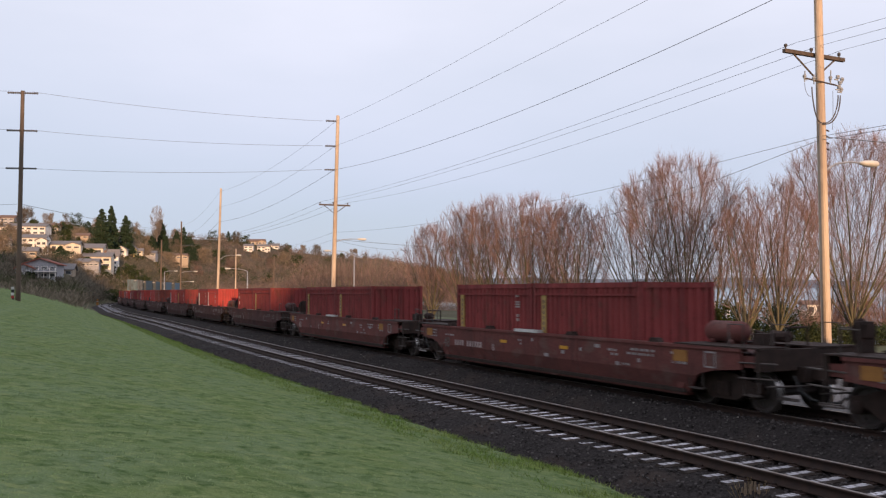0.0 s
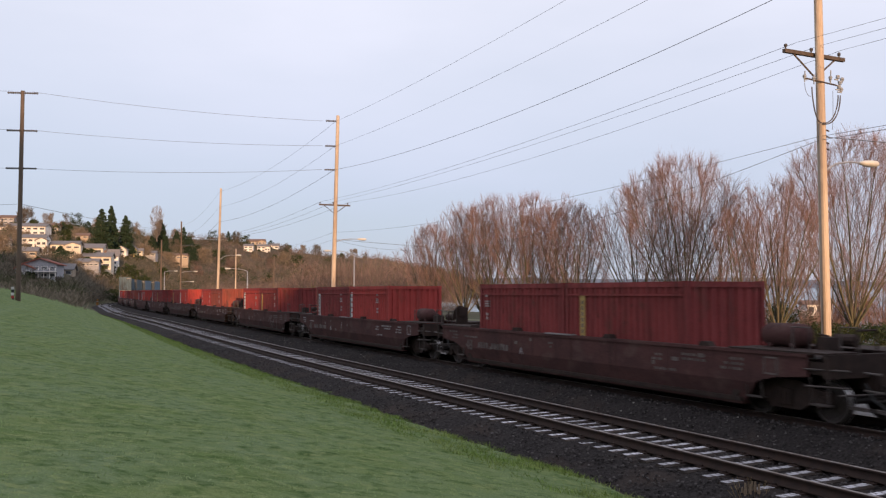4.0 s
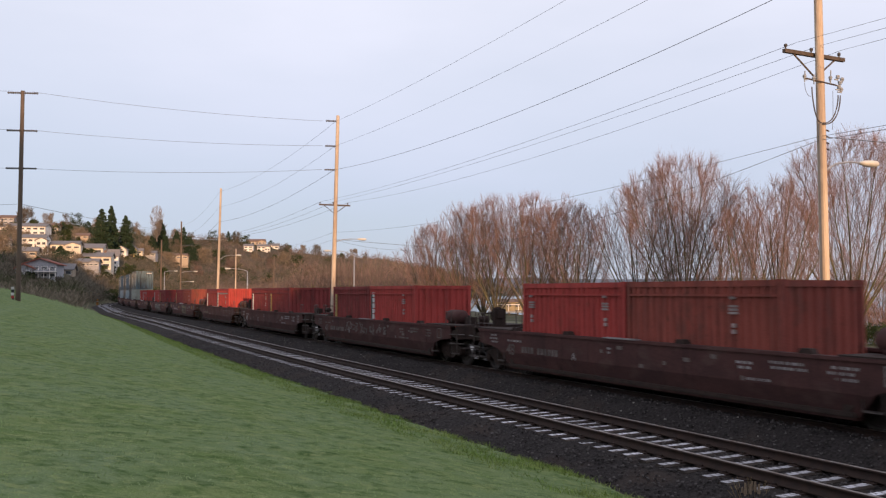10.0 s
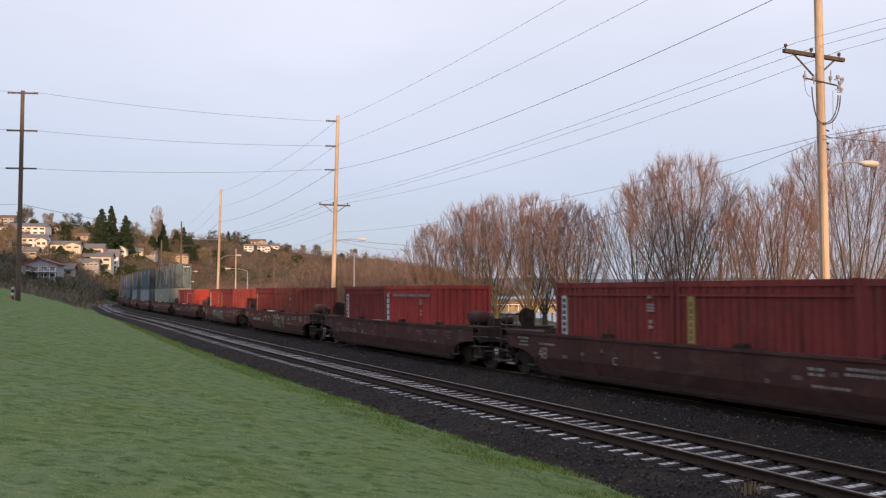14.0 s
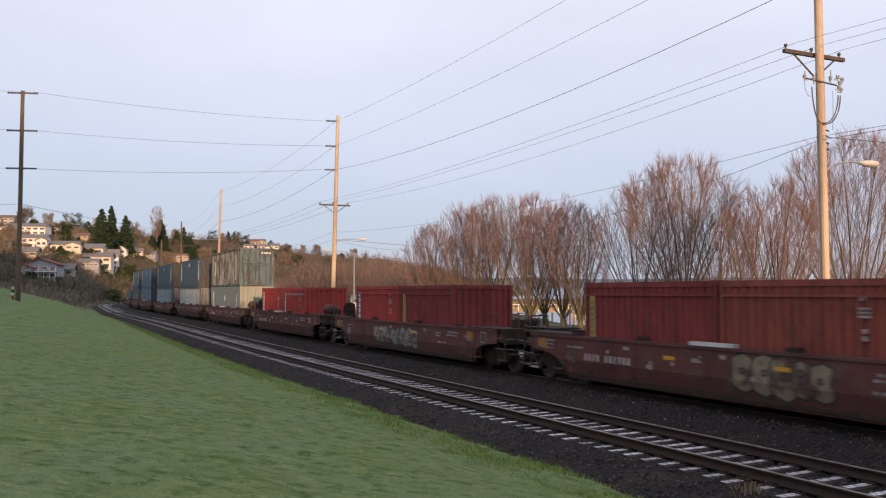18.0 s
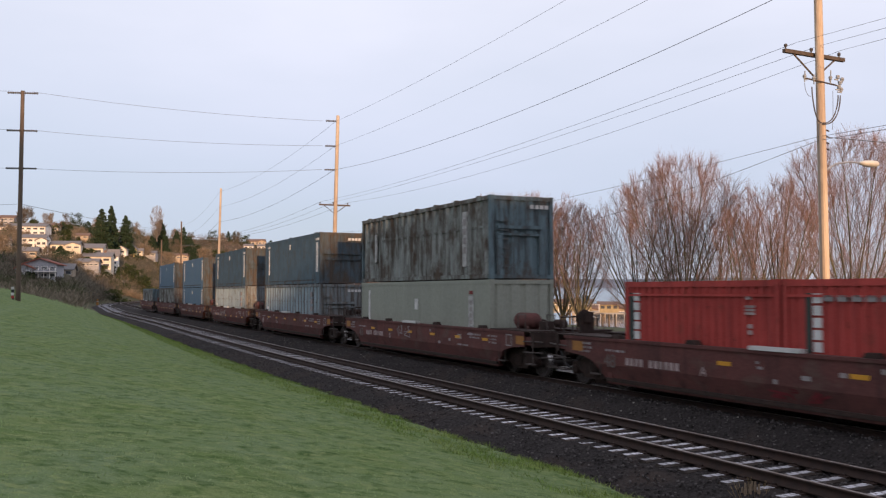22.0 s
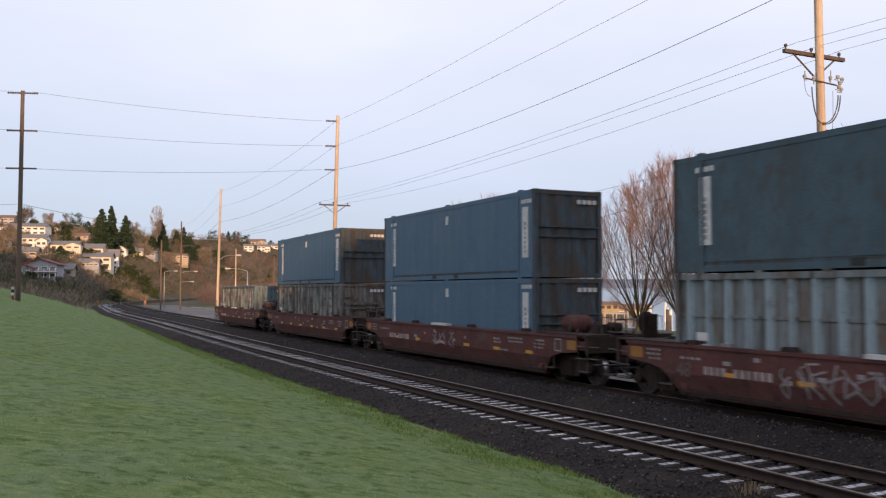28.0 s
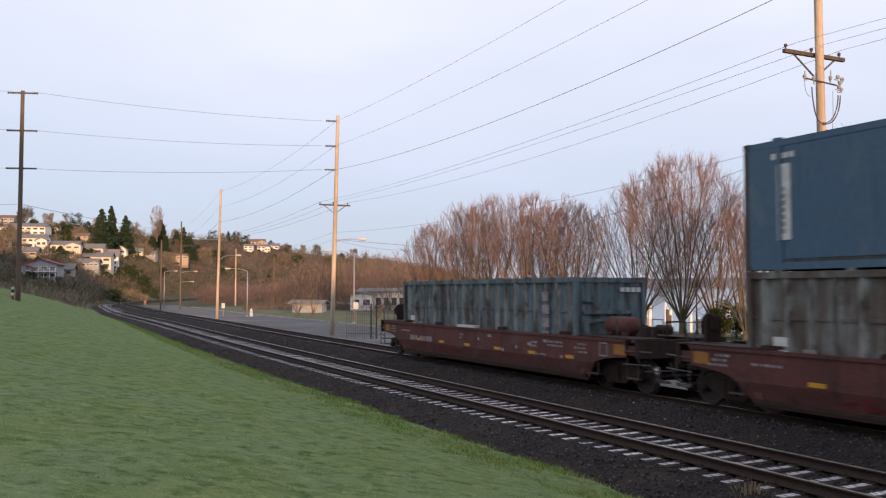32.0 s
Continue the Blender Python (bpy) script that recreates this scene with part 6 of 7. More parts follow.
for _ in range(15000):
    t = _r.uniform(-0.62, 0.0)
    d0, d1 = np.interp(t, RIDGE_T, FOOT_D), np.interp(t, RIDGE_T, RIDGE_D)
    dist = d0 + (d1 - d0) * _r.random() ** 1.2
    h = _r.uniform(0.9, 2.6) * (1.0 if t < -0.2 else 1.3)
    z = float(hill_z(np.array(t), np.array(dist)))
    if open_view(t, dist, (z + h * 2.0 - EYE_Z) / dist):
        h *= 0.3
        if open_view(t, dist, (z + h * 2.0 - EYE_Z) / dist):
            continue
    cs.append((t * dist, dist, z + h * 0.5))
    sz.append((h * 1.1, h * 1.1, h))
_pick = np.clip(_r.random(len(cs)) * 0.6 + 0.4 * (0.5 + 1.6 * rough([c[0] for c in cs], [c[1] for c in cs], 0.03, 0.5)), 0, 0.999)
for nm, lo, hi, mt, lb in (("hill_brush", 0.0, 0.55, M_BRUSH, "rust-brown leafless brush covering the hill"), ("hill_russet", 0.0, 0.55, M_THICKET, "russet leafless brush on the far slope"), ("hill_thicket", 0.55, 0.80, M_DARKBRUSH, "dark leafless thicket on the hill"),
                           ("hill_shrubs", 0.80, 1.0, M_IVY, "dark green shrubs dotted over the hill")):
    ids = [i for i in range(len(cs)) if lo <= _pick[i] < hi and (mt not in (M_BRUSH, M_THICKET) or (cs[i][0] / cs[i][1] < -0.29) == (mt is M_BRUSH))]
    tagged(new(nm, clump_cloud(nm, [cs[i] for i in ids], [sz[i] for i in ids], 6, mt, "", "", 20, 0.26, True, 0.5, 0.09) if mt is not M_IVY else clump_cloud(nm, [cs[i] for i in ids], [sz[i] for i in ids], 6, mt, "", "", 30, 0.28)), lb, "brush", kind="stuff")
cs, sz = [], []
for _ in range(3600):
    t = _r.uniform(-0.275, 0.02)
    dist = _r.uniform(205 if t < -0.2 else 190, 290)
    h = _r.uniform(2.6, 5.0) * (0.55 + 0.45 * smooth01((t + 0.20) / 0.07))
    for zf in (0.35, 0.75):
        cs.append((t * dist, dist, -0.6 + h * 2 * zf))
        sz.append((h * 0.55, h * 0.55, h * 0.62))
tagged(new("shore_thicket", clump_cloud("shore_thicket", cs, sz, 8, M_THICKET, "", "", 24, 0.24, True, 0.75, 0.055)), "dense reddish-brown bare thicket by the shore road", "thicket", kind="stuff")
# dark brush between lawn and curve
cs, sz = [], []
for _ in range(900):
    t = _r.uniform(-0.56, -0.385)
    dist = _r.uniform(118, 230)
    h = _r.uniform(0.6, 1.7)
    x, y = t * dist, dist
    o, _s = side_of(np.array([x]), np.array([y]))
    if o[0] < 9:
        continue
    cs.append((x, y, gz(x, y) * 0.5 + h * 0.7))
    sz.append((h, h, h))
tagged(new("bank_brush", clump_cloud("bank_brush", cs, sz, 9, M_DARKBRUSH, "", "", 40, 0.3, True, 0.7, 0.08)), "dark brambles beside the railway curve", "brush", kind="stuff")


def conifer(x, y, z, height, width, seed, label="tall dark green conifer on the hillside"):
    tree = thing("conifer", label, "tree", "conifers on the hill", pose(x, y, z))
    part("trunk", Build().tube([(0, 0, -1), (0, 0, height * 0.95)], [0.03 * height, 0.02], 7), M_BRANCH, tree)
    r = random.Random(seed)
    cs, sz = [], []
    for i in range(330):
        f = r.random() ** 1.25
        a = r.uniform(0, 6.28)
        reach = width * 1.25 * ((1 - f) ** 0.72 * (0.82 + 0.18 * math.sin(2 * a + seed) + 0.16 * math.sin(19 * f + a)) + 0.03)
        rad = reach * math.sqrt(r.uniform(0.05, 1.0))
        cs.append((rad * math.cos(a), rad * math.sin(a), height * (0.04 + 0.95 * f) - 0.12 * rad))
        q = width * (0.26 * (1 - f) + 0.07)
        sz.append((q, q, q * 0.6))
    part("crown", clump_cloud("crown", cs, sz, seed, M_CONIFER, "", "", 22, 0.022 * height), None, tree)
    return tree


def on_hill(t, dist, py_e):
    """A place in that direction and distance at elevation tangent py_e over the eye."""
    return t * dist, dist, EYE_Z + py_e * dist


# direction, foot and top (tangents of elevation), half width (tangent)
for i, (t, e0, e1, w) in enumerate(((-0.3875, 0.043, 0.0940, 0.0092), (-0.3765, 0.044, 0.0975, 0.0066), (-0.3600, 0.044, 0.0865, 0.0072), (-0.3200, 0.046, 0.0825, 0.0065), (-0.4030, 0.062, 0.0800, 0.0075),
                                    (-0.4310, 0.068, 0.0800, 0.0024), (-0.4335, 0.034, 0.0525, 0.0075), (-0.2940, 0.052, 0.0740, 0.0040), (-0.2870, 0.036, 0.0630, 0.0075), (-0.3020, 0.052, 0.0700, 0.0040),
                                    (-0.2435, 0.057, 0.0690, 0.0026), (-0.2370, 0.058, 0.0680, 0.0030), (-0.1800, 0.043, 0.0500, 0.0050), (-0.1950, 0.050, 0.0585, 0.0050), (-0.3300, 0.050, 0.0640, 0.0045))):
    d = hill_distance(t, e0)
    conifer(t * d, d, EYE_Z + e0 * d, (e1 - e0) * d, w * d * 1.5, 40 + i)


def hill_bush(t, dist, e, w, h, seed, material, label):
    x, y = t * dist, dist
    z = float(hill_z(np.array(t), np.array(dist))) - 0.4
    b = thing("bush", label, "bush", "bushes among the houses", pose(x, y, z))
    r = random.Random(seed)
    cs, sz = [], []
    for i in range(40):
        f, a = r.random(), r.uniform(0, 6.28)
        rad = w * math.sqrt(r.random()) * (1 - 0.5 * f)
        cs.append((rad * math.cos(a), rad * math.sin(a) * 0.6, h * f))
        sz.append((w * 0.25, w * 0.25, h * 0.16))
    part("stem", Build().tube([(0, 0, -3), (0, 0, h * 0.7)], [0.2, 0.05], 5), M_BRANCH, b)
    if material is M_IVY:
        part("foliage", clump_cloud("foliage", cs, sz, seed, material, "", "", 34, 0.3), None, b)
    else:
        part("branchwork", clump_cloud("branchwork", cs, sz, seed, material, "", "", 44, 0.8, True, 0.8, 0.045), None, b)


for i, (t, d, e, w, h, g) in enumerate(((-0.357, 330, 0.024, 4.5, 5.5, 1), (-0.346, 335, 0.024, 5.0, 6.0, 1), (-0.337, 340, 0.026, 4.0, 5.0, 1), (-0.405, 300, 0.020, 5.0, 3.5, 1), (-0.39, 285, 0.014, 5.0, 3.0, 1),
                                        (-0.428, 315, 0.036, 3.0, 6.0, 1), (-0.478, 300, 0.045, 4.0, 5.0, 0), (-0.445, 360, 0.058, 5.0, 5.0, 1), (-0.412, 390, 0.06, 5.0, 4.0, 0), (-0.425, 400, 0.066, 4.0, 3.5, 1),
                                        (-0.49, 330, 0.06, 5.0, 4.5, 0), (-0.38, 420, 0.05, 6.0, 5.0, 0), (-0.34, 420, 0.05, 6.0, 5.0, 0), (-0.31, 440, 0.045, 5.0, 6.0, 0), (-0.37, 250, 0.006, 5.0, 4.0, 1),
                                        (-0.35, 290, 0.008, 6.0, 4.0, 0), (-0.33, 320, 0.012, 6.0, 5.0, 1), (-0.43, 230, 0.006, 4.0, 3.0, 0), (-0.48, 215, 0.012, 4.0, 4.5, 0), (-0.50, 260, 0.03, 4.0, 5.0, 0),
                                        (-0.27, 500, 0.045, 6, 8, 0), (-0.255, 520, 0.045, 6, 7, 1), (-0.235, 520, 0.045, 5, 6, 0), (-0.18, 560, 0.04, 6, 7, 0), (-0.165, 560, 0.036, 6, 6, 1), (-0.125, 560, 0.035, 7, 7, 1))):
    hill_bush(t, d, e, w, h, 300 + i, M_IVY if g else M_DARKBRUSH, "dark green rounded bush among the houses" if g else "bare grey-brown rounded tree among the houses")
_h = random.Random(91)
for i in range(46):
    t, f = _h.uniform(-0.50, -0.15), _h.uniform(0.12, 0.85)
    e = float(np.interp(t, RIDGE_T, RIDGE_E)) * f
    d = hill_distance(t, e)
    hh = _h.uniform(3.0, 6.5)
    if not any(abs(t - o[0]) < o[1] + 0.008 and o[2] > d and e + hh / d > o[3] for o in OPEN):
        hill_bush(t, d, e - 0.001, hh * 0.7, hh, 400 + i, (M_DARKBRUSH, M_BRUSH, M_THICKET, M_IVY)[i % 4], ("bare dark winter tree on the hillside", "bare brown winter tree on the hillside", "bare russet winter tree on the hillside", "dark evergreen tree on the hillside")[i % 4])
for i in range(26):
    t = -0.50 + 0.42 * (i + _h.random()) / 26
    d = float(np.interp(t, RIDGE_T, RIDGE_D)) * _h.uniform(0.93, 0.99)
    hh = _h.uniform(4.0, 9.0)
    if not any(abs(t - o[0]) < o[1] and o[2] > d for o in OPEN):
        hill_bush(t, d, 0, hh * 0.6, hh, 600 + i, (M_DARKBRUSH, M_BRUSH, M_IVY)[i % 3], ("bare dark tree on the ridge", "bare brown tree on the ridge", "dark evergreen tree on the ridge")[i % 3])
# bare poplar on the skyline
_rows = bare_tree_parts(77, 17.0, 2.9, 14, 0.3, 6, 4, 3, 0.05, 0.03, 0.0)
poplar = thing("tree", "tall narrow bare poplar on the skyline", "tree", m=pose(*on_hill(-0.3245, 430, 0.058)))
part("trunk", tubes_mesh(_rows[0], 5, "trunk", M_BRANCH), None, poplar)
part("branchwork", tubes_mesh(_rows[1], 4, "branchwork", M_BRANCH), None, poplar)
_tw = np.array(_rows[2])
_tw[:, 6:8] = 0.03
part("crown", tubes_mesh(_tw, 3, "crown", plain("pale_poplar_twig", (0.27, 0.22, 0.19), 0.95, bump=0)), None, poplar)

M_WALLS = {"white": plain("white_siding", (0.84, 0.80, 0.75), 0.7, scale=0.4), "cream": plain("cream_siding", (0.74, 0.65, 0.52), 0.7, scale=0.4), "tan": plain("tan_siding", (0.45, 0.36, 0.27), 0.8),
           "grey": plain("grey_siding", (0.36, 0.36, 0.38), 0.8), "yellow": plain("yellow_siding", (0.62, 0.50, 0.24), 0.7), "red": plain("red_siding", (0.30, 0.11, 0.08), 0.8)}
M_ROOFS = {"grey": plain("grey_shingles", (0.20, 0.19, 0.19), 0.9, bump=0.3), "brown": plain("brown_shingles", (0.20, 0.13, 0.10), 0.9, bump=0.3), "red": plain("red_shingles", (0.28, 0.10, 0.07), 0.9, bump=0.3)}
glass = bpy.data.materials.new("window_glass")
glass.use_nodes = True
glass.node_tree.nodes["Principled BSDF"].inputs["Base Color"].default_value = (0.075, 0.08, 0.09, 1)
glass.node_tree.nodes["Principled BSDF"].inputs["Roughness"].default_value = 0.08


def house(x, y, z, w, d, h, wall, roof, label, storeys=2, turn=0.0, rise=1.6, cols=4, balcony=False, chimney=False, gable=False):
    ho = thing("house", label, "house", "houses on the hill", pose(x, y, z, 0, 0, turn))
    o = 0.5
    rb, wb = Build(), Build().box(-w / 2, w / 2, -d / 2, d / 2, -7, h)
    if gable:
        wb.prism([(-w / 2, h), (w / 2, h), (0, h + rise)], -d / 2, d / 2)
    else:
        wb.prism([(-d / 2, h), (d / 2, h), (0, h + rise)], -w / 2, w / 2, "x")
    part("wall", wb, M_WALLS[wall], ho)
    span = w if gable else d
    for s in (-1, 1):
        line = [(s * (span / 2 + o), h - o * rise / (span / 2) + 0.06), (0, h + rise + 0.06), (0, h + rise + 0.28), (s * (span / 2 + o), h - o * rise / (span / 2) + 0.28)]
        if gable:
            rb.prism(line, -d / 2 - o, d / 2 + o)
        else:
            rb.prism(line, -w / 2 - o, w / 2 + o, "x")
    rf = part("roof", rb, M_ROOFS[roof], ho)
    if w > 6 and cols > 1:
        # a lower wing that stands forward at one side
        e = -1 if int(abs(x)) % 2 else 1
        x0, x1 = sorted((e * w * 0.16, e * w * 0.62))
        hw, y0 = h * (0.72 if storeys > 1 else 0.86), -d / 2 - 2.4
        part("wing", Build().box(x0, x1, y0, -d / 2 + 0.1, -7, hw).prism([(x0, hw), (x1, hw), ((x0 + x1) / 2, hw + rise * 0.6)], y0, -d / 2 + 0.1), M_WALLS[wall], ho)
        wr, mid = Build(), (x0 + x1) / 2
        for s in (-1, 1):
            out = mid + s * ((x1 - x0) / 2 + 0.4)
            wr.prism([(out, hw - 0.15), (mid, hw + rise * 0.6 + 0.08), (mid, hw + rise * 0.6 + 0.28), (out, hw + 0.05)], y0 - 0.4, -d / 2 + 0.3)
        part("wing_roof", wr, M_ROOFS[roof], ho)
        ww, zz = (x1 - x0) * 0.3, hw * 0.35
        for c in (-1, 1):
            wx = mid + c * (x1 - x0) * 0.24
            win = part("window", Build().box(wx - ww / 2 - 0.1, wx + ww / 2 + 0.1, y0 - 0.05, y0 + 0.02, zz - 0.1, zz + hw * 0.35 + 0.1), M_WALLS["white"], ho)
            part("pane", Build().box(wx - ww / 2, wx + ww / 2, y0 - 0.08, y0 - 0.03, zz, zz + hw * 0.35), glass, win)
    if chimney:
        part("chimney", Build().box(w * 0.2, w * 0.2 + 0.7, -0.4, 0.4, h, h + rise + 1.0), M_ROOFS["brown"], rf)
    for st in range(storeys):
        for c in range(cols):
            wx = -w / 2 + w * (c + 0.5) / cols
            zz = h * (st + 0.28) / storeys
            hh = h / storeys * 0.42
            ww = w / cols * 0.62
            win = part("window", Build().box(wx - ww / 2 - 0.1, wx + ww / 2 + 0.1, -d / 2 - 0.06, -d / 2 + 0.02, zz - 0.1, zz + hh + 0.1), M_WALLS["white"], ho)
            part("pane", Build().box(wx - ww / 2, wx + ww / 2, -d / 2 - 0.09, -d / 2 - 0.03, zz, zz + hh), glass, win)
    if balcony:
        bl = part("balcony", Build().box(-w / 2, w / 2, -d / 2 - 1.8, -d / 2, h * 0.46, h * 0.46 + 0.2), M_WALLS["white"], ho)
        part("railing", Build().box(-w / 2, w / 2, -d / 2 - 1.8, -d / 2 - 1.72, h * 0.46 + 0.85, h * 0.46 + 0.95), M_WALLS["white"], bl)
        for c in range(7):
            xx = -w / 2 + (w - 0.15) * c / 6
            part("post", Build().box(xx, xx + 0.14, -d / 2 - 1.8, -d / 2 - 1.66, -2.5, h * 0.46 + 0.95), M_WALLS["white"], bl)
    return ho


for _t, _e0, _e1, _wt, _wall, _roof, _label, _kw in HOUSES:
    _d = hill_distance(_t, _e0)
    _tall = (_e1 - _e0) * _d
    _rise = _tall * (0.42 if _kw.get("storeys", 2) == 1 else 0.28)
    for _i, _s in enumerate((-0.42, 0.05, 0.48)):
        hill_bush(_t + _s * _wt, _d - 8, _e0 - 0.0035, 0.2 * _wt * _d, _tall * (0.42, 0.3, 0.5)[_i], int(-_t * 9000) + _i, (M_IVY, M_DARKBRUSH, M_BRUSH)[(_i + int(_e0 * 1000)) % 3], ("dark evergreen bush in front of a house", "dark bare bush in front of a house", "brown bare bush in front of a house")[(_i + int(_e0 * 1000)) % 3])
    house(_t * _d, _d, EYE_Z + _e0 * _d, _wt * _d, min(9.0, _wt * _d), _tall - _rise, _wall, _roof, _label, rise=_rise, **_kw)

# buildings on the shore
house(-9.8, 152, -0.5, 8.0, 7, 3.0, "white", "grey", "white waterfront building behind the trees", storeys=1, cols=6, rise=0.5, turn=-6)
house(-19.6, 130, -0.5, 4.4, 3, 1.35, "grey", "grey", "low pale grey park shed", storeys=1, cols=0, rise=0.3, turn=-6)


# ochre dock shed on piles, with a pale railing
def dock_shed(t, d, wide, z0, z1, wall, label, railing=True):
    s = thing("dock_shed", label, "building", "sheds on the waterfront", pose(t * d, d, 0, 0, 0, -8))
    part("wall", Build().box(-wide / 2, wide / 2, -1.5, 1.5, z0, z1 - 0.12), wall, s)
    part("roof", Build().prism([(-1.8, z1 - 0.14), (1.8, z1 - 0.14), (0, z1 + 0.3)], -wide / 2 - 0.3, wide / 2 + 0.3, "x"), M_ROOFS["brown"], s)
    n = max(3, int(wide / 1.1))
    for i in range(n):
        x = -wide / 2 + wide * (i + 0.5) / n
        part("window", Build().box(x - 0.26, x + 0.26, -1.54, -1.49, z0 + 0.45 * (z1 - z0), z0 + 0.78 * (z1 - z0)), glass, s)
        part("pile", Build().tube([(x, -1.2, -4.0), (x, -1.2, z0 + 0.05)], 0.13, 7), M_BRANCH, s)
    part("deck", Build().box(-wide / 2 - 1.0, wide / 2 + 1.0, -2.6, 1.6, z0 - 0.2, z0 - 0.004), M_KERB, s)
    if railing:
        rl = part("railing", Build().box(-wide / 2 - 1.0, wide / 2 + 1.0, -2.58, -2.52, z0 + 0.82, z0 + 0.9), M_WALLS["white"], s)
        for i in range(n + 1):
            x = -wide / 2 - 0.9 + (wide + 1.8) * i / n
            part("post", Build().box(x - 0.04, x + 0.04, -2.58, -2.52, z0 - 0.01, z0 + 0.83), M_WALLS["white"], rl)


M_OCHRE = plain("ochre_boards", (0.36, 0.29, 0.17), 0.8)
dock_shed(0.114, 118, 12.5, 0.05, 1.35, M_OCHRE, "long low ochre dock shed behind the trees")
dock_shed(0.187, 124, 2.6, -0.3, 0.95, M_OCHRE, "small ochre boat shed with a brown roof", False)
dock_shed(0.421, 92, 2.5, -0.3, 1.4, M_WALLS["white"], "small white waterfront hut beyond the hedge", False)
park_sign = thing("park_sign", "white park sign with a blue shape on a dark post", "sign", m=pose(0.1612 * 74, 74, gz(0.1612 * 74, 74)))
part("post", Build().tube([(-0.3, 0, -0.2), (-0.3, 0, 2.7)], 0.05, 8), M_INSUL, park_sign)
part("panel", Build().box(-0.36, 0.36, -0.10, -0.055, 1.95, 2.75), M_WHITE, park_sign)
part("emblem", Build().box(0.0, 0.28, -0.115, -0.10, 2.3, 2.68), M_BLUE, park_sign, "plain blue shape")
part("text_bars", Build().box(-0.28, 0.2, -0.112, -0.10, 2.08, 2.14).box(-0.28, 0.1, -0.112, -0.10, 2.2, 2.25), M_BLACK, park_sign, "two dark bars")
house(31.0, 160, -2.4, 12.0, 4, 2.0, "tan", "brown", "long low brown dock shed over the water", storeys=1, cols=6, rise=0.6, turn=-10)


# piles standing in the bay
def pile(x, y, h, material=M_BARK):
    p = thing("mooring_pile", "weathered wooden mooring pile in the water", "pile", "mooring piles", pose(x, y, -3.4))
    part("shaft", Build().tube([(0, 0, 0), (0.03, 0, h)], [0.2, 0.17], 8), material, p)
    part("cap", Build().lathe([(0.19, h), (0.12, h + 0.14), (0.02, h + 0.2)], sides=8), M_WHITE, p, "pale conical cap")


_q = random.Random(3)
for i in range(46):
    t = _q.uniform(0.16, 0.47)
    d = _q.uniform(84, 150)
    pile(t * d, d, _q.uniform(2.2, 4.6), M_BRANCH if i % 3 else M_WALLS["white"])


# hedge and evergreen shrubs behind the track
def shrub(x, y, h, w, material, seed, label, name="shrub"):
    s = thing(name, label, "shrub", "shrubs at the shore", pose(x, y, gz(x, y)))
    r = random.Random(seed)
    cs, sz = [], []
    for i in range(22):
        f = r.random()
        a = r.uniform(0, 6.28)
        rad = w * r.uniform(0.1, 0.85) * (1 - 0.55 * f)
        cs.append((rad * math.cos(a), rad * math.sin(a), h * (0.1 + 0.8 * f)))
        q = w * 0.38
        sz.append((q, q, q * 1.1))
    part("stem", Build().tube([(0, 0, -0.2), (0, 0, h * 0.8)], [0.08, 0.02], 5), M_BRANCH, s)
    part("foliage", clump_cloud("foliage", cs, sz, seed, material, "", "", 110, 0.06), None, s)


for i, (t, d, h, w, m) in enumerate(((0.305, 56, 2.2, 1.0, M_HEDGE), (0.318, 56, 2.6, 1.0, M_HEDGE), (0.331, 57, 2.3, 1.0, M_HEDGE), (0.345, 56, 2.0, 0.9, M_HEDGE), (0.362, 54, 2.3, 1.2, M_IVY), (0.378, 54, 2.6, 1.2, M_IVY),
                                     (0.394, 54, 2.2, 1.2, M_IVY), (0.41, 53, 1.6, 1.1, M_IVY))):
    shrub(t * d, d, h, w, m, 60 + i, "olive-green evergreen shrub near the shore" if m is M_HEDGE else "dark green evergreen shrub near the shore")
cs, sz = [], []
for i in range(150):
    t = 0.40 + 0.16 * i / 150
    d = 50 + _q.uniform(-0.5, 0.5)
    cs.append((t * d, d, -0.45 + _q.uniform(0.2, 1.0)))
    sz.append((0.4, 0.5, 0.45))
us, uz = [], []
for i in range(120):
    t, d, q = _q.uniform(0.405, 0.56), _q.uniform(52, 57), _q.uniform(0.4, 0.9)
    us.append((t * d, d, -0.45 + _q.uniform(0.5, 2.0)))
    uz.append((q, q, q * 1.2))
tagged(new("bare_undergrowth", clump_cloud("bare_undergrowth", us, uz, 73, M_TWIG, "", "", 60, 0.5, True, 0.9, 0.02)), "bare reddish undergrowth below the shore trees", "brush", kind="stuff")
tagged(new("hedge", clump_cloud("hedge", cs, sz, 71, M_IVY, "", "", 90, 0.06)), "low dark clipped hedge along the shore", "hedge", kind="stuff")

cs, sz = [], []
for i in range(260):
    t = -0.225 + 0.215 * i / 260
    d = 148 + _q.uniform(-2, 2)
    cs.append((t * d, d, -0.45 + _q.uniform(0.1, 0.75)))
    sz.append((0.6, 0.7, 0.6))
tagged(new("brown_hedge", clump_cloud("brown_hedge", cs, sz, 72, M_THICKET, "", "", 40, 0.3, True, 0.8, 0.1)), "low rust-brown hedge beyond the road", "hedge", kind="stuff")

# unseen bank added behind the viewpoint to block the low sun
SUN_FLAT, SUN_SIDE = np.array([0.286, -0.958]), np.array([0.958, 0.286])
# crest heights chosen for where the shadow falls on lawn, poles and train
BLOCKER_P = (-300, -36, -22, -15, -10, -1.5, 0.3, 2.3, 5.0, 6.0, 7.0, 8.4, 10.0, 15.0, 15.2)
BLOCKER_H = (48, 46, 40, 34, 28.5, 25, 20.8, 17.6, 16.1, 16.9, 18.1, 18.8, 18.0, 18.6, 0)


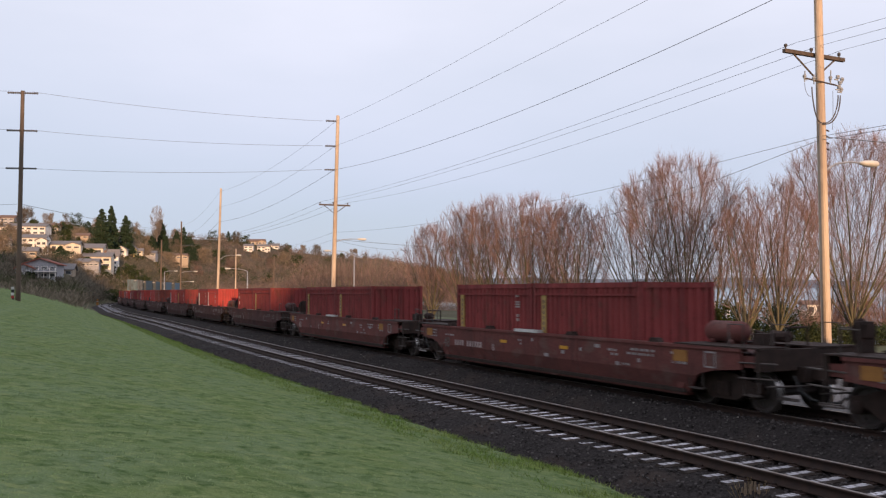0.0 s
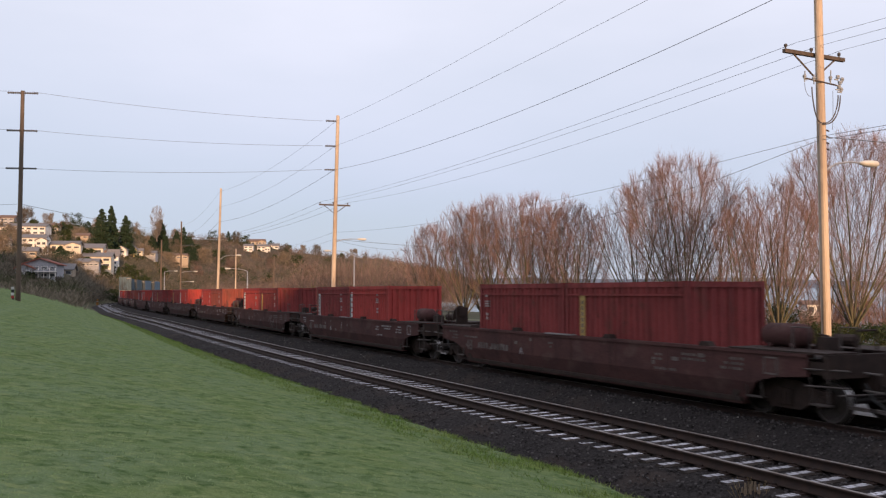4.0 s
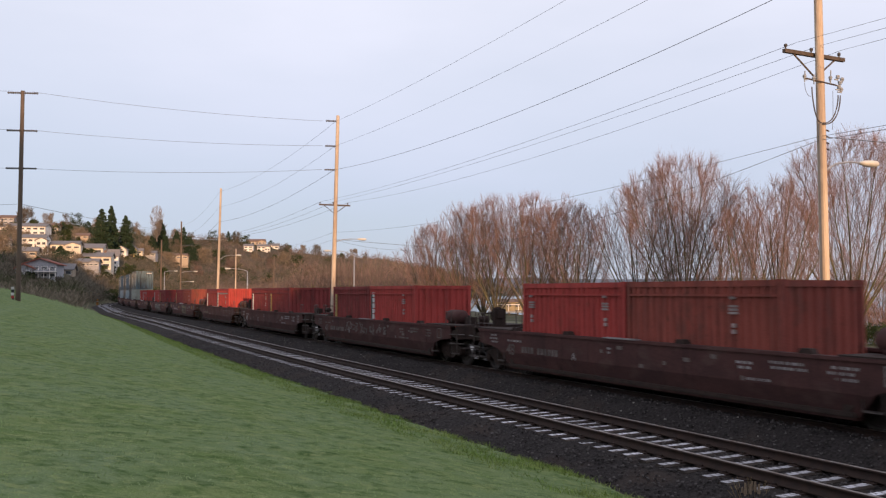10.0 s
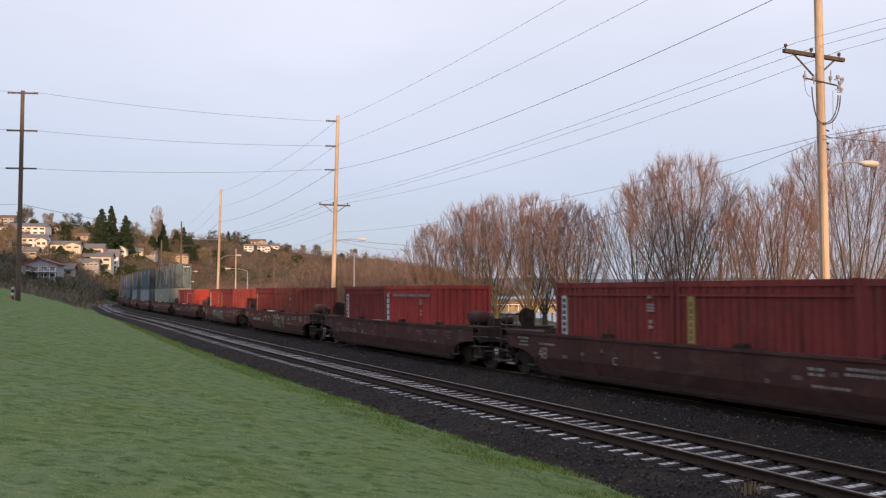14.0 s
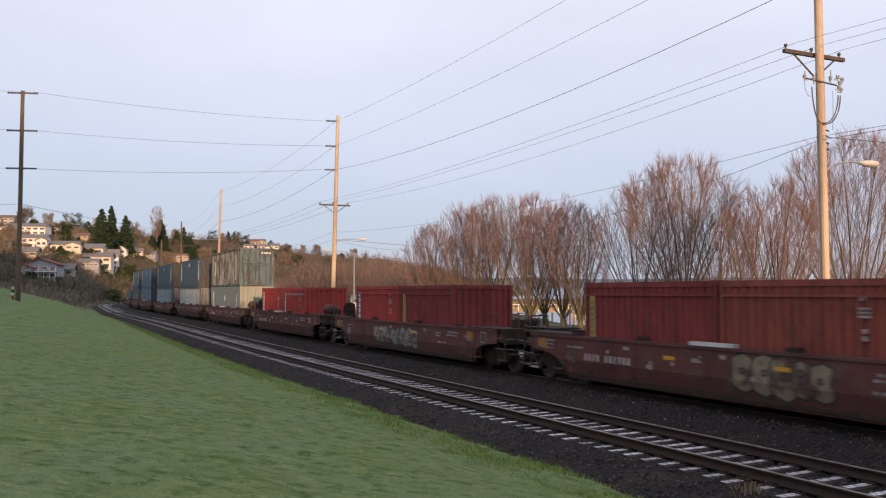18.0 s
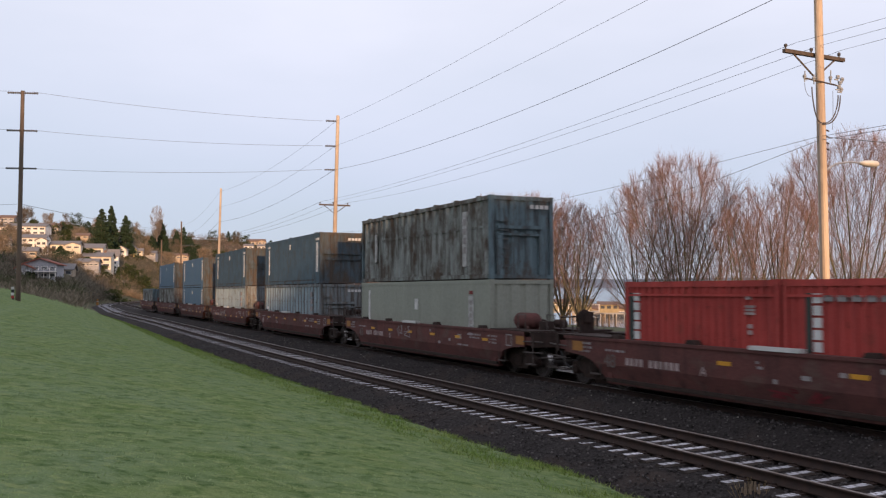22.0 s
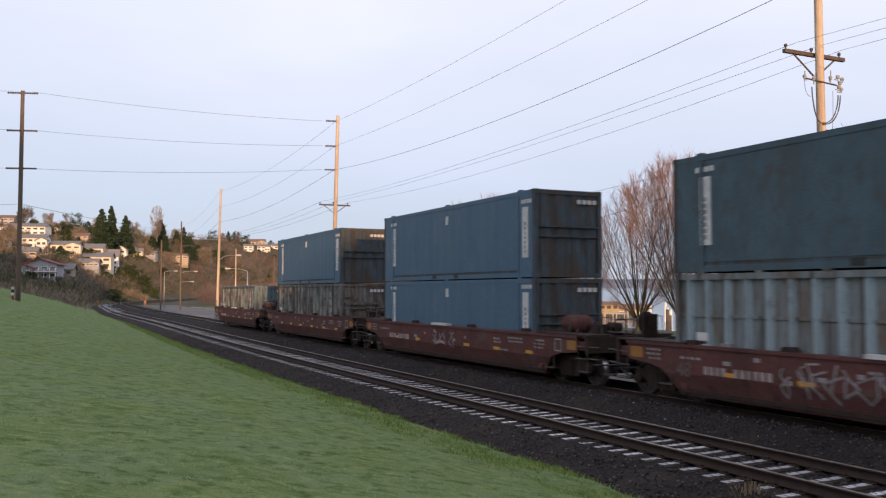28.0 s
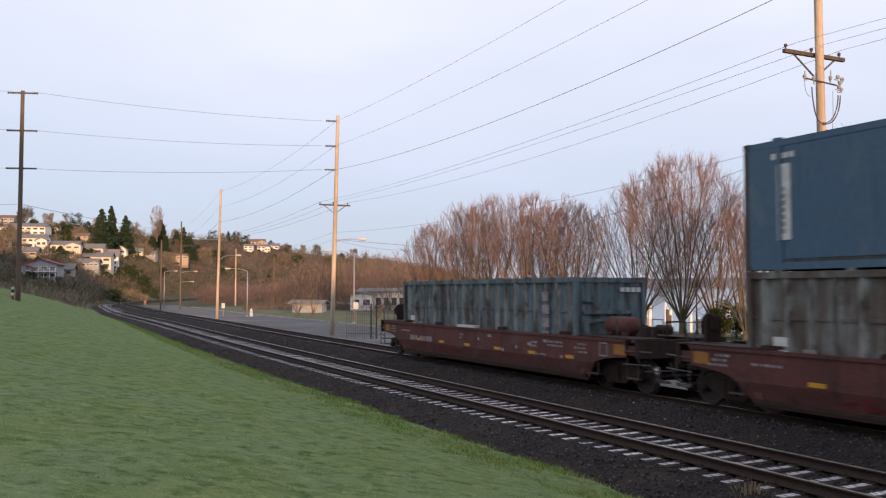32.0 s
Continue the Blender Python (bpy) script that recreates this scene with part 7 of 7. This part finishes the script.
def sun_blocker_xyz(p, f):
    q = 92 + 90 * f
    x, y = p * SUN_SIDE[0] + q * SUN_FLAT[0], p * SUN_SIDE[1] + q * SUN_FLAT[1]
    return x, y, np.interp(p, BLOCKER_P, BLOCKER_H) * smooth01(f * 5) + rough(x, y, 0.2, 0.25) * smooth01(f * 5)


structure("bluff", grid_mesh("bluff", graded((-300, -20, 8), (-20, 15.2, 0.4)), np.linspace(0, 1, 21), sun_blocker_xyz, M_HILL), "unseen bank added behind the lawn to block the low sun", "hill")


# ---- grass blades near the viewpoint and along the ballast ----
def blades(name, count, seed, pick, size, material, label, lean=0.45, wide=0.11, clump=0.0):
    """Single grass blades on the lawn; clump: how far they gather in tufts."""
    rng = np.random.default_rng(seed)
    s, q = pick(rng, count)
    if clump:
        x, y, _ = on_line(s, LAWN_EDGE + q)
        keep = rough(x, y, 2.6, 0.5) + rough(x, y, 0.9, 0.5) + rng.normal(0, 0.12, count) > clump - 0.25
        s, q, count = s[keep], q[keep], int(keep.sum())
    x, y, z = lawn_xyz(s, q)
    a = rng.uniform(0, 6.28, count)
    h = size * rng.uniform(0.5, 1.5, count)
    w = h * wide
    lx, ly = rng.normal(0, lean, count) * h, rng.normal(0, lean, count) * h
    c, n = np.cos(a) * w, np.sin(a) * w
    v = np.stack([np.stack([x - c, y - n, z - 0.01], -1), np.stack([x + c, y + n, z - 0.01], -1), np.stack([x + lx, y + ly, z + h], -1)], 1)
    return tagged(new(name, raw_mesh(name, v.reshape(-1, 3), np.arange(count * 3).reshape(-1, 3), material)), label, "grass", kind="stuff")


blades("lawn_blades", 170000, 31, lambda r, n: (-34 + 40 * r.random(n) ** 1.3, 0.2 + 10.0 * r.random(n)), 0.014, M_FROST_BLADE, "short frost-dusted lawn grass", 1.2, 0.32, 0.1)
blades("edge_grass", 95000, 32, lambda r, n: (-34 + 110 * r.random(n) ** 1.5, 1.9 * r.random(n) ** 1.7), 0.065, M_BLADE, "longer bright green grass along the ballast", 0.7, 0.09, 0.2)


# a weathered stump by the rails
def stump():
    x, y = 4.50, 13.15
    s = thing("stump", "splintered grey-brown wooden stump among dry weeds", "stump", m=pose(x, y, -0.62))
    b = Build()
    r = random.Random(5)
    for i in range(16):
        a = i * 0.39
        rad = r.uniform(0.03, 0.13)
        b.tube([(rad * math.cos(a), rad * math.sin(a), -0.1), (rad * 1.1 * math.cos(a), rad * 1.1 * math.sin(a), r.uniform(0.18, 0.4))], [0.05, 0.015], 5)
    part("wood", b, plain("grey_split_wood", (0.22, 0.16, 0.11), 0.9, bump=0.4), s)
    w = Build()
    for i in range(40):
        a, l = r.uniform(0, 6.28), r.uniform(0.15, 0.42)
        w.tube([(0.12 * math.cos(a), 0.12 * math.sin(a), 0), (0.3 * math.cos(a), 0.3 * math.sin(a), l)], [0.006, 0.002], 3)
    tagged(part("dry_weed", w, plain("dry_weed", (0.26, 0.18, 0.09), 0.9), s), kind="stuff")


stump()


# ---- what moves ----
def motions():
    """The train rolls along the line at a steady speed, its wheels turning."""
    slack = {17: 0.2, 16: 0.3, 15: 0.05, 14: -0.15, 13: -0.3, 12: -0.38, 11: -0.55, 10: -0.65, 9: -0.7, 8: -0.5, 7: -0.75, 6: -0.7, 5: 0.05, 4: 0.1, 3: -0.22, 2: -0.35, 1: -0.9, 0: -0.9}
    times = [i * 0.8 for i in range(41)]
    for k, car in CARS.items():
        rows = []
        for t in times:
            s = (32.25 if k < 6 else 33.15) + SPEED * (28.0 - t) - 18.55 * k + slack.get(k, 0)
            (x0, y0, _), (x1, y1, _) = on_line(s - 8.0), on_line(s + 8.0)
            rows.append((t, pose((x0 + x1) / 2, (y0 + y1) / 2, 0, 0, 0, math.degrees(math.atan2(y1 - y0, x1 - x0)))))
        walk(car, rows)
        for box, dx, z in ROSTER[k]:
            walk(box, [(t, m @ pose(dx, 0, z)) for t, m in rows])
    turn = SPEED / WHEEL_R
    for ws, a in WHEELSETS:
        walk(ws, [(i / 15, pose(a, 0, WHEEL_R) @ Matrix.Rotation(-turn * i / 15, 4, "Y")) for i in range(481)])


motions()
